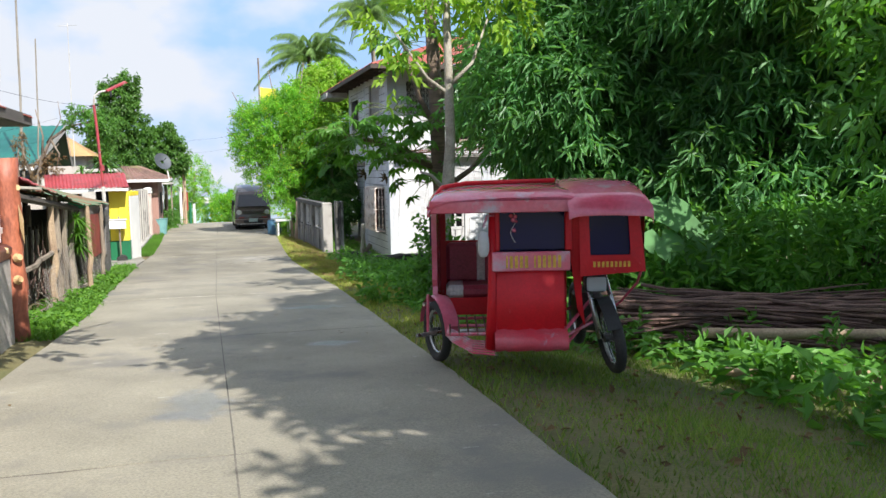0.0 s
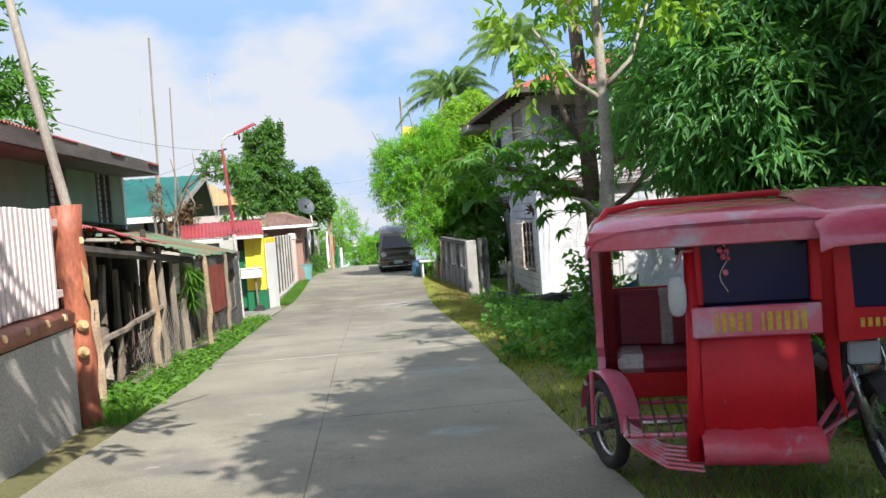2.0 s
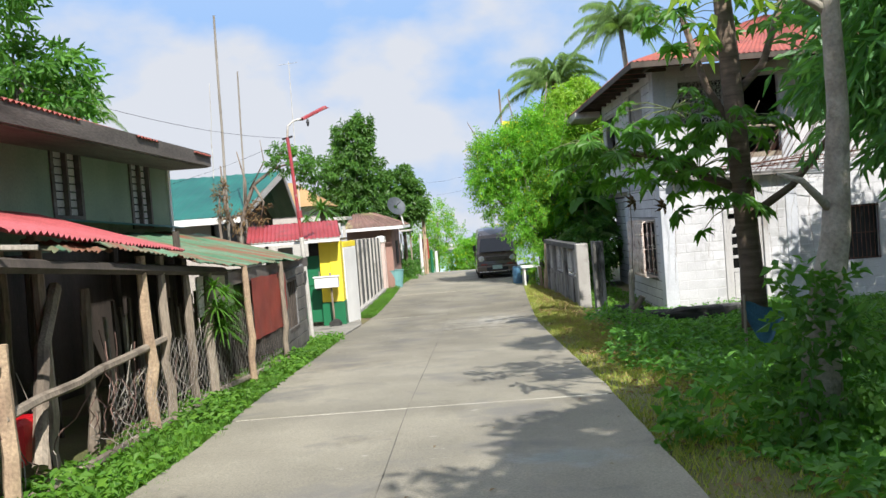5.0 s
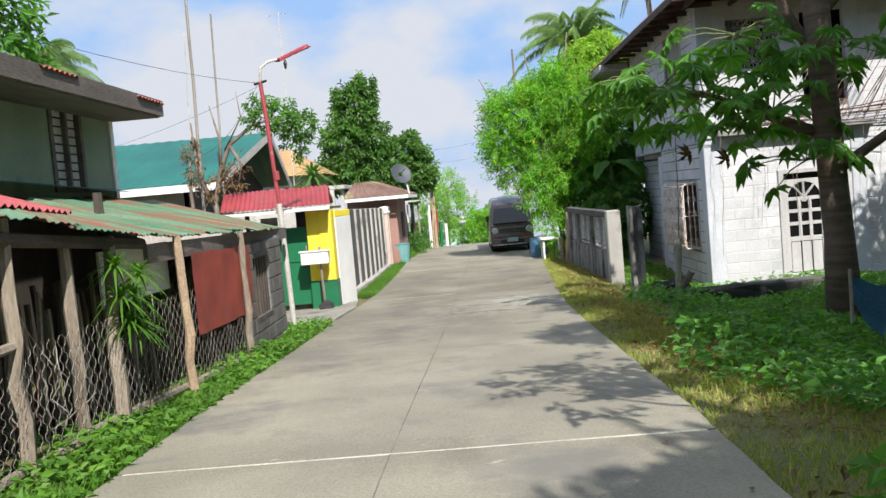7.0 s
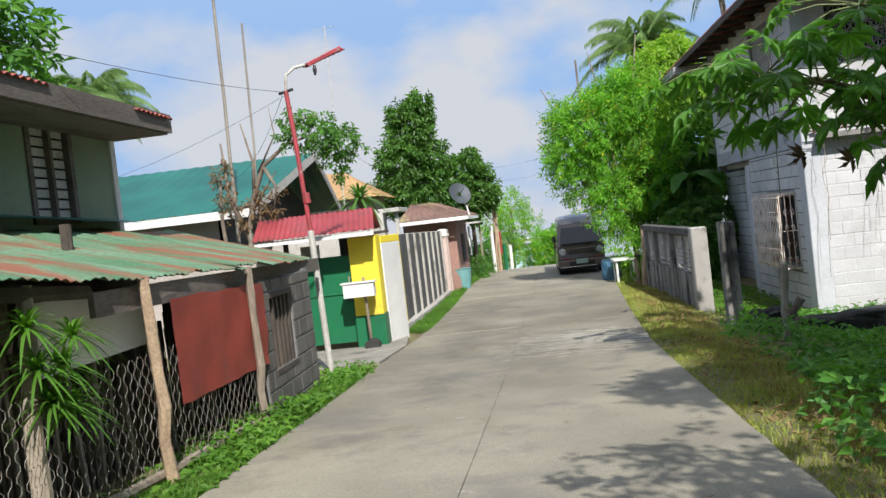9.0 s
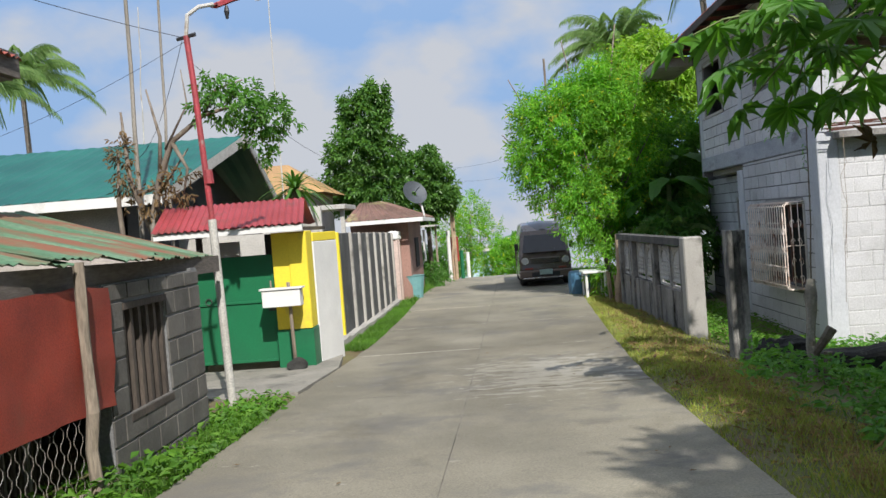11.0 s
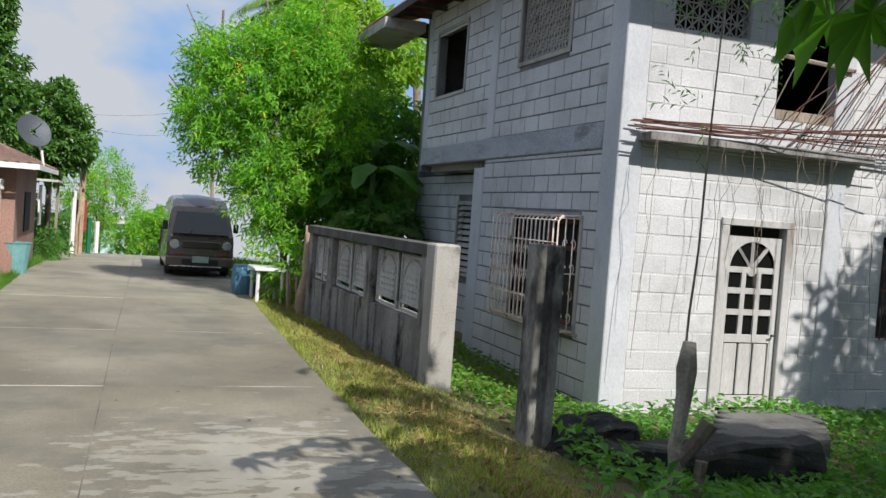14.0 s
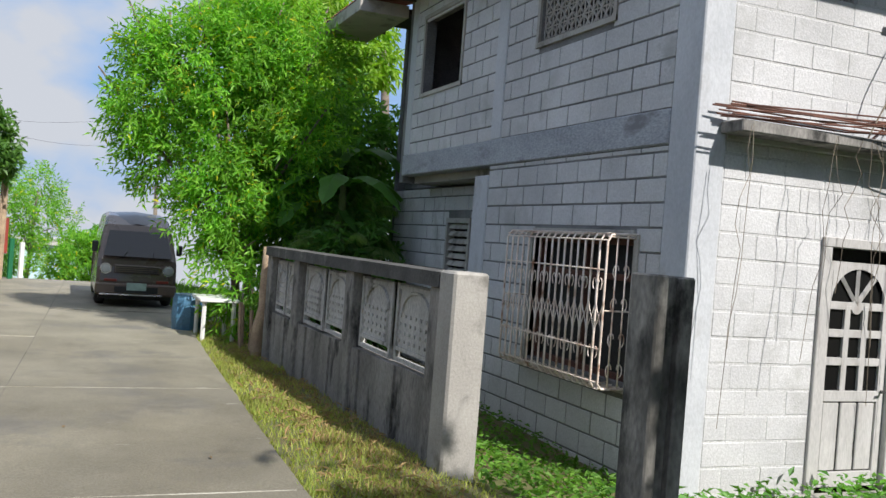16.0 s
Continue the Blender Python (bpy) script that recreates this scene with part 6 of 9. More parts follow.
# the dark green trees at the right of the lane
def right_trees():
    gid = "roadside trees"
    # A's flat blobs from z 6 up are unseen, added to shade verge and weeds
    A = [(6.7, 13.6, 3.4, 2.0, 2.0, 1.9), (8.4, 14.6, 3.0, 2.0, 2.0, 2.6), (5.6, 13.0, 2.7, 1.2, 1.5, 1.3), (7.4, 12.6, 1.6, 1.6, 1.2, 1.5), (7.4, 14.8, 6.0, 2.1, 1.9, 0.7), (9.4, 15.6, 6.2, 1.9, 1.9, 0.8), (6.4, 12.6, 6.4, 1.4, 1.5, 0.5), (8.4, 12.6, 6.5, 1.3, 1.4, 0.5), (5.9, 14.0, 7.2, 1.0, 1.2, 0.4), (7.6, 16.2, 7.0, 1.3, 1.3, 0.5)]
    tree("broadleaf_tree", (7.3, 14.0, -0.6), "dense dark green tree with narrow drooping leaves", "tree", [(7.3, 14, -0.8), (7.2, 13.9, 1.5), (7.0, 13.7, 3.2)], [0.2, 0.16, 0.1], limbs_to((7.1, 13.8, 1.6), A), M_BARK,
         [sprig_mesh("crown", L_DARK, A, 14500, 7, 0.4, 0.24, 0.05, 1, hang=0.5, gap=0.6)], gid)
    Bm = [(9.2, 11.2, 3.0, 2.2, 1.7, 2.8), (8.4, 10.8, 4.6, 2.2, 1.6, 1.6), (10.4, 9.9, 2.0, 1.8, 1.6, 2.4), (8.0, 11.4, 1.6, 1.4, 1.2, 1.6)]
    tree("broadleaf_tree", (9.4, 10.4, -0.6), "dense dark green tree with narrow drooping leaves", "tree", [(9.4, 10.4, -0.8), (9.3, 10.4, 2.0), (9.0, 10.2, 4.0)], [0.22, 0.16, 0.1], limbs_to((9.3, 10.4, 1.8), Bm), M_BARK,
         [sprig_mesh("crown", L_DARK, Bm, 7600, 7, 0.4, 0.26, 0.055, 2, hang=0.4, gap=0.6)], gid)
    C = [(9.3, 9.4, 4.6, 1.3, 1.2, 1.2), (9.9, 9.7, 3.2, 1.2, 1.2, 1.5), (8.4, 9.6, 5.4, 1.2, 1.1, 0.7), (8.2, 9.5, 4.1, 0.8, 0.7, 0.9)]
    tree("bamboo_clump", (9.8, 10.0, -0.6), "leafy bamboo clump with yellowish stems", "bamboo", [(9.8, 10, -0.8), (9.6, 9.9, 3.0), (9.2, 9.8, 5.2)], [0.06, 0.05, 0.03],
         [([(9.4 + 0.15 * i, 9.6 + 0.1 * i, -0.8), (9.1 + 0.2 * i, 9.5, 2.5), (8.3 + 0.4 * i, 9.4, 5.5)], 0.04, 0.015) for i in range(6)], M_BAMBOO,
         [sprig_mesh("crown", L_BAMBOO, C, 2900, 7, 0.4, 0.25, 0.042, 3, hang=0.35, gap=0.6)], gid)
    # D's last two blobs are added out of view to dapple the house front
    D = [(12.5, 13.5, 3.5, 3.0, 3.5, 3.6), (12.5, 19.0, 3.0, 2.4, 3.0, 3.2), (14.5, 8, 4, 2.5, 3, 3.6), (12.0, 21.8, 4.4, 1.4, 1.1, 1.3), (11.6, 20.4, 2.6, 1.1, 1.0, 1.1)]
    tree("backing_tree", (12.5, 15, -0.6), "dark leafy trees closing the thicket", "tree", [(12.5, 15, -0.8), (12.4, 15, 3), (12.2, 15, 5)], [0.25, 0.2, 0.1], limbs_to((12.5, 15, 2.5), D[:2], 0.1), M_BARK,
         [sprig_mesh("crown", L_DARK, D, 10000, 6, 0.5, 0.32, 0.07, 4, hang=0.3)], gid)
    # the unseen tree that hangs over the lane beside the first metres
    # crown blobs set above the view, the far ones added only to cast shade
    E = [(3.2, -2.0, 5.3, 0.8, 0.8, 0.4), (3.45, 0.8, 5.3, 1.05, 1.25, 0.5), (2.95, 2.4, 5.4, 0.95, 1.2, 0.5), (3.6, 4.3, 5.3, 1.1, 1.3, 0.5), (5.1, -0.8, 5.0, 1.1, 1.5, 0.7), (5.2, 1.6, 5.9, 0.8, 0.9, 0.35), (4.2, 5.3, 6.0, 0.8, 0.8, 0.35), (5.3, 6.5, 6.0, 0.9, 0.9, 0.35), (5.3, 11.4, 6.6, 1.0, 1.0, 0.35), (8.4, 2.4, 5.9, 1.9, 1.7, 0.6), (4.1, -2.1, 5.2, 1.2, 1.4, 0.6)]
    tree("shade_tree", (5.6, -1.5, 0.0), "spreading shade tree over the lane edge", "tree", [(5.6, -1.5, -0.4), (5.4, -1.3, 2.5), (5.0, -1.0, 4.6)], [0.26, 0.2, 0.14], limbs_to((5.3, -1.2, 3.2), E, 0.09), M_BARK,
         [sprig_mesh("crown", L_MID, E, 6800, 7, 0.4, 0.25, 0.085, 5, hang=0.3, gap=0.45)], gid)
    F = [(7.15, 7.5, 2.3, 0.45, 0.5, 0.7), (7.2, 7.6, 3.1, 0.5, 0.5, 0.5)]
    tree("sapling", (7.4, 7.6, -0.5), "young tree with pale green leaves", "tree", [(7.4, 7.6, -0.7), (7.3, 7.6, 1.4), (7.2, 7.55, 3.2)], [0.05, 0.04, 0.02], [], M_BARK,
         [sprig_mesh("crown", L_MID, F, 110, 6, 0.3, 0.2, 0.08, 6, hang=0.4)], gid)
    U = [(8.0, 9.0, 0.3, 1.6, 1.4, 0.8), (7.0, 11.0, 0.2, 1.4, 1.2, 0.8), (9.0, 6.6, 0.3, 1.4, 1.6, 0.9), (6.4, 9.8, -0.1, 0.9, 0.7, 0.5), (6.6, 13.6, 0.0, 1.4, 1.4, 0.7), (8.8, 4.4, 0.1, 1.2, 1.3, 0.7)]
    t = thing("undergrowth", (7.6, 9, -0.5), "tangled green undergrowth beneath the trees", "shrub", kind="stuff")
    me = sprig_mesh("foliage", L_WEED, U, 3600, 5, 0.28, 0.19, 0.07, 7, hang=0.1, shell=0.3, gap=0.55)
    me.transform(Matrix.Translation(-t.location))
    o = new("foliage", me)
    o.parent = t


right_trees()


def palmate(name, rnd, R=0.3, lobes=7):
    """A deeply lobed papaya leaf, hanging a little at the tips."""
    bm = B()
    c = bm.verts.new((0, 0, 0))
    ring = []
    for i in range(lobes):
        a = math.radians(-125 + 250 * i / (lobes - 1)) + math.pi / 2
        r = R * (1.0 - 0.28 * abs(i - (lobes - 1) / 2) / (lobes / 2)) * rnd.uniform(0.9, 1.1)
        for da, rr, dz in ((-0.30, 0.34, 0.01), (-0.24, 0.68, 0.0), (-0.09, 0.72, -0.02), (0.0, 1.0, -0.09), (0.09, 0.74, -0.02), (0.24, 0.66, 0.0)):
            ring.append(bm.verts.new((r * rr * math.cos(a + da), r * rr * math.sin(a + da), dz * R / 0.3 - 0.12 * (r * rr) ** 2 / R)))
    for p, q in zip(ring, ring[1:]):
        bm.faces.new((c, p, q))
    me = bpy.data.meshes.new(name)
    bm.to_mesh(me)
    bm.free()
    me.materials.append(L_PAPAYA)
    return me


def put_leaf(t, me, base, tip, rnd, k, scale=1.0):
    """A petiole from base to tip with a palmate leaf on its end."""
    base, tip = Vector(base), Vector(tip)
    d = (tip - base).normalized()
    part("petiole", tube(B(), [base, base.lerp(tip, 0.5) + Vector((0, 0, 0.06)), tip], [0.012, 0.009, 0.006], 5), M_PETIOLE, t)
    o = new("leaf", me)
    o.parent = t
    out = Vector((d.x, d.y, -0.55 + rnd.uniform(-0.3, 0.2))).normalized()
    x = out.cross(Vector((0, 0, 1))).normalized()
    z = x.cross(out)
    m = Matrix((x, out, z)).transposed().to_4x4()
    o.matrix_basis = Matrix.Translation(tip - t.location) @ m @ Matrix.Scale(scale * rnd.uniform(0.8, 1.2), 4)


M_PETIOLE = mat("pale_green_stalk", (0.16, 0.2, 0.06), (0.12, 0.15, 0.05), 4, 50, 0.6, 0.1)


def build_papayas():
    rnd = random.Random(8)
    shapes = [palmate("papaya_leaf", rnd, 0.32, 7), palmate("papaya_leaf", rnd, 0.34, 9), palmate("papaya_leaf", rnd, 0.28, 7)]
    t = thing("papaya_tree", (5.7, 20, -1.0), "branching papaya tree with ringed brown trunk and lobed leaves", "papaya tree")
    part("trunk", tube(B(), [(5.72, 20, -1.1), (5.70, 20, 0.2), (5.63, 20, 1.8), (5.58, 20, 3.4), (5.5, 20, 4.8), (5.45, 20.1, 5.8)], [0.24, 0.185, 0.175, 0.165, 0.14, 0.1], 12, 0.05, seed=5), M_PAPBARK, t, smooth=True)
    limbs = {"a": [(5.62, 20, 1.5), (4.9, 20.2, 1.85), (4.2, 20.4, 2.2), (3.6, 20.4, 2.25)], "b": [(5.66, 20, 1.0), (6.3, 19.6, 1.5), (6.9, 19.3, 2.3), (7.1, 19.2, 3.0)], "c": [(5.58, 20, 3.0), (6.1, 20, 3.5), (6.5, 20.1, 4.5)], "d": [(5.6, 20, 2.4), (5.2, 20.1, 3.2), (4.9, 20.2, 4.4)]}
    for pts in limbs.values():
        part("limb", tube(B(), pts, [0.08, 0.06, 0.05, 0.035][:len(pts)], 8, 0.06), M_PAPBARK, t, smooth=True)
    k = 0
    for hub, n, r in (((3.6, 20.4, 2.3), 24, 0.95), ((4.2, 20.4, 2.2), 20, 0.9), ((5.0, 20.1, 1.9), 20, 0.9), ((5.45, 20.1, 5.7), 16, 1.0), ((4.9, 20.2, 4.4), 15, 0.9), ((6.5, 20.1, 4.5), 14, 0.9), ((7.1, 19.2, 3.0), 14, 0.9), ((5.5, 19.9, 2.6), 16, 0.85), ((3.2, 20.3, 2.5), 10, 0.7), ((5.3, 19.9, 1.2), 9, 0.7), ((4.6, 20.1, 2.9), 12, 0.8)):
        for i in range(n):
            a = i * 2.4 + k
            rr = r * rnd.uniform(0.55, 1.05)
            tip = Vector(hub) + Vector((rr * math.cos(a), rr * math.sin(a), rnd.uniform(-0.55, 0.35) * r))
            put_leaf(t, shapes[k % 3], hub, tip, rnd, k)
            k += 1
    dry = [palmate("dry_leaf", rnd, 0.2, 7)]
    dry[0].materials[0] = L_DRY
    for p in ((4.4, 20.3, 1.3), (3.9, 20.3, 1.4)):
        o = new("dry_leaf", dry[0])
        o.parent = t
        o.matrix_basis = Matrix.Translation(Vector(p) - t.location) @ Euler((1.4, 0.3, 0.6)).to_matrix().to_4x4()
        tagged(o, "withered brown hanging leaf")
    # the second, thin-stemmed tree close to the tricycle
    t = thing("papaya_tree", (3.25, 11.0, -0.35), "gnarled grey tree stem wrapped in creepers beside the verge", "tree")
    part("trunk", tube(B(), [(3.15, 11, -0.45), (3.2, 11, 0.5), (3.33, 11, 1.1), (3.4, 11, 1.9), (3.38, 11, 3.0), (3.36, 11, 4.2)], [0.14, 0.105, 0.095, 0.066, 0.058, 0.045], 10, 0.14, seed=15), M_PALEBARK, t, smooth=True)
    for i, pts in enumerate((((3.36, 11, 1.2), (3.1, 10.9, 1.45), (2.95, 10.9, 1.5)), ((3.38, 11, 2.5), (3.1, 11, 2.7), (2.7, 11.1, 3.3)), ((3.38, 11, 2.6), (3.7, 11, 2.9), (4.0, 11.1, 3.6)))):
        part("limb", tube(B(), pts, [0.034, 0.022, 0.012], 7, 0.1), M_PALEBARK, t, smooth=True)
    me = sprig_mesh("crown", L_LIME, [(2.7, 11.2, 3.35, 0.35, 0.4, 0.35), (3.0, 11.2, 3.7, 0.6, 0.6, 0.45), (3.6, 11.2, 4.0, 0.7, 0.7, 0.4), (2.8, 11.0, 2.75, 0.3, 0.3, 0.25), (4.1, 11.1, 3.7, 0.5, 0.5, 0.4)], 160, 6, 0.26, 0.17, 0.075, 31, hang=0.4, gap=0.3)
    me.transform(Matrix.Translation(-t.location))
    new("crown", me).parent = t
    me = sprig_mesh("creeper", L_MID, [(3.2, 10.95, 0.2, 0.3, 0.3, 0.7), (3.0, 11.1, -0.1, 0.7, 0.5, 0.4)], 420, 5, 0.14, 0.1, 0.06, 32, hang=0.25)
    me.transform(Matrix.Translation(-t.location))
    new("creeper", me).parent = t
    # thin sapling before the door
    t = thing("sapling", (4.38, 23.3, -1.0), "thin bare sapling with a few feathery leaves", "sapling")
    part("trunk", tube(B(), wavy((4.38, 23.3, -1.1), (4.50, 23.3, 3.0), 9, 0.018, 12), [0.010, 0.009, 0.009, 0.009, 0.008, 0.008, 0.007, 0.006, 0.005, 0.003], 6), M_BARK, t)
    me = sprig_mesh("crown", L_MID, [(4.6, 23.3, 2.3, 0.4, 0.3, 0.2), (4.5, 23.3, 1.7, 0.3, 0.25, 0.1), (4.75, 23.3, 2.8, 0.3, 0.2, 0.15)], 26, 10, 0.3, 0.07, 0.012, 33, hang=0.15, gap=0.1)
    me.transform(Matrix.Translation(-t.location))
    new("crown", me).parent = t


build_papayas()


def far_right_plants():
    Bu = [(2.5, 37.0, 2.9, 0.75, 1.1, 0.85), (3.1, 36.6, 3.5, 0.8, 1.0, 0.7), (3.9, 37.0, 3.9, 0.8, 1.1, 0.7), (2.7, 37.2, 2.0, 0.8, 1.1, 0.7), (3.5, 36.4, 2.3, 0.8, 0.8, 0.8), (4.3, 36.9, 3.0, 0.9, 1.0, 0.8), (3.5, 36.2, 1.2, 0.75, 0.8, 0.7), (3.9, 35.8, 0.5, 0.6, 0.6, 0.6), (3.75, 35.3, -0.2, 0.5, 0.5, 0.5), (4.2, 36.2, 1.6, 0.7, 0.7, 0.7), (2.15, 37.0, 3.7, 0.3, 0.4, 0.4), (3.3, 36.8, 4.35, 0.35, 0.4, 0.35), (4.3, 36.8, 4.6, 0.45, 0.4, 0.4), (1.95, 37.1, 2.6, 0.25, 0.4, 0.3), (4.8, 36.4, 3.7, 0.6, 0.6, 0.6), (4.7, 36.0, 2.3, 0.45, 0.5, 0.6)]
    tree("flowering_shrub_tree", (3.9, 36.6, -1.1), "bright green bushy tree with small yellow flowers", "tree", [(3.9, 36.6, -1.2), (3.8, 36.7, 0.5), (3.5, 36.9, 2.2)], [0.09, 0.07, 0.04], limbs_to((3.85, 36.6, -0.2), Bu, 0.045), M_BARK,
         [sprig_mesh("crown", L_BRIGHT, Bu, 4000, 12, 0.5, 0.15, 0.04, 41, hang=0.25, gap=0.75, up=0.5, shell=0.35)])
    V = [(5.3, 41.4, 5.2, 0.9, 0.9, 0.8), (6.3, 42.0, 5.6, 1.1, 1.0, 0.9), (7.2, 42.2, 5.2, 0.9, 1.0, 0.9), (5.6, 41.6, 4.2, 0.9, 0.9, 0.8), (6.6, 42.0, 4.2, 1.0, 0.9, 0.9)]
    tree("leafy_tree", (6.3, 42, -1.1), "yellow-green leafy tree behind the shrub", "tree", [(6.3, 42, -1.2), (6.3, 42, 2), (6.2, 42, 4.2)], [0.14, 0.1, 0.05], limbs_to((6.3, 42, 2.2), V, 0.05), M_BARK,
         [sprig_mesh("crown", L_LIME, V, 2300, 7, 0.34, 0.24, 0.085, 42, hang=0.5, gap=0.5)])
    Dk = [(5.3, 37.2, 1.4, 1.1, 1.2, 1.6), (5.6, 36.0, 0.2, 0.8, 1.2, 1.0), (6.2, 38.2, 2.2, 1.2, 1.0, 1.4), (5.0, 34.8, -0.2, 0.8, 0.7, 0.9)]
    tree("shady_shrub", (5.4, 36.8, -1.1), "dark shaded shrub behind the garden wall", "shrub", [(5.4, 36.8, -1.2), (5.4, 36.9, 0.8), (5.4, 37, 2)], [0.07, 0.05, 0.03], limbs_to((5.4, 36.8, 0), Dk, 0.04), M_BARK,
         [sprig_mesh("crown", L_MID, Dk, 2600, 6, 0.3, 0.24, 0.07, 43, hang=0.5)])
    # bananas
    for i, (x, y, h) in enumerate(((5.35, 35.6, 1.6), (5.9, 36.8, 2.2), (5.0, 36.4, 1.2))):
        t = thing("banana_plant", (x, y, -1.2), "banana plant with broad torn leaves in shade", "banana plant", "banana plants")
        part("stem", tube(B(), [(x, y, -1.25), (x, y, h * 0.5), (x, y, h)], [0.11, 0.09, 0.05], 9), M_PETIOLE, t, smooth=True)
        for k in range(6):
            a = k * 1.05 + i
            bm = B()
            prev = None
            for j in range(9):
                s = j / 8
                c = Vector((x + 1.3 * s * math.cos(a), y + 1.3 * s * math.sin(a), h + 0.9 * s - 1.3 * s * s))
                w = 0.24 * math.sin(math.pi * min(1, 0.08 + 0.92 * s)) ** 0.6 * (1 if j % 3 else 0.8)
                sd = Vector((-math.sin(a), math.cos(a), 0)) * w
                cur = [bm.verts.new(c + sd - Vector((0, 0, 0.25 * w))), bm.verts.new(c + Vector((0, 0, 0.02))), bm.verts.new(c - sd - Vector((0, 0, 0.25 * w)))]
                if prev:
                    bm.faces.new((prev[0], cur[0], cur[1], prev[1]))
                    bm.faces.new((prev[1], cur[1], cur[2], prev[2]))
                prev = cur
            part("leaf", bm, L_MID, t)


far_right_plants()


def palm(loc, h, spread, seed, lean=(0, 0), fronds=24, label="coconut palm with long arching fronds against the sky"):
    rnd = random.Random(seed)
    t = thing("coconut_palm", loc, label, "palm tree", "palms")
    x, y, z = loc
    top = Vector((x + lean[0], y + lean[1], h))
    part("trunk", tube(B(), [Vector(loc), Vector(loc).lerp(top, 0.5) + Vector((0.15, 0, 0)), top], [0.17, 0.13, 0.11], 9, 0.04), M_BARK, t, smooth=True)
    for k in range(fronds):
        a = k * 2.4 + rnd.random() * 0.3
        el = 1.45 - 1.45 * k / fronds
        Ls = spread * rnd.uniform(0.85, 1.1)
        pts = []
        for j in range(12):
            s = j / 11
            r = Ls * s * math.cos(el * (1 - 0.3 * s))
            pts.append(np.array((top.x + r * math.cos(a), top.y + r * math.sin(a), top.z + Ls * s * math.sin(el) - 0.62 * Ls * s ** 2.4)))
        pts = np.array(pts)
        rib = part("frond", tube(B(), [Vector(p) for p in pts], [0.024 - 0.0018 * j for j in range(12)], 4), L_PALM, t)
        P, D = [], []
        side = np.array((-math.sin(a), math.cos(a), 0))
        for j in np.linspace(0.8, 10.9, 38):
            i0 = int(j)
            c = pts[i0] + (pts[min(i0 + 1, 11)] - pts[i0]) * (j - i0)
            tg = unit(pts[min(i0 + 1, 11)] - pts[i0])
            for sg in (-1, 1):
                P.append(c)
                D.append(tg * 0.7 + side * sg * 0.6 + np.array((0, 0, -0.6 - 0.25 * rnd.random())))
        n = len(P)
        s = np.abs(np.repeat(np.linspace(0, 1, 38), 2) - 0.35)
        v, f = leaf_arrays(np.array(P), np.array(D), np.tile((0.0, 0.0, 1.0), (n, 1)), spread * 0.22 * (1 - 0.75 * s), np.full(n, 0.007 * spread), 0.1, 0.25)
        me = raw_mesh("leaflet", v, f, L_PALM)
        me.transform(Matrix.Translation(-t.location))
        tagged(new("leaflet", me), kind="stuff").parent = rib


palm((6.4, 49, -1.5), 7.6, 2.9, 1, (-0.2, 0))
palm((9.6, 46, -1.3), 9.4, 2.8, 2, (-0.6, 0))
palm((-19.5, 52.5, -2.0), 9.0, 3.4, 3)
palm((-14.4, 40, -1.5), 6.3, 2.4, 4)
palm((5.15, 35.0, -1.2), 0.25, 1.3, 5, (0.05, 0), 13, "young palm with arching dark fronds behind the garden wall")
palm((5.6, 36.2, -1.2), 0.9, 1.4, 6, (-0.05, 0), 13, "young palm with arching dark fronds behind the garden wall")


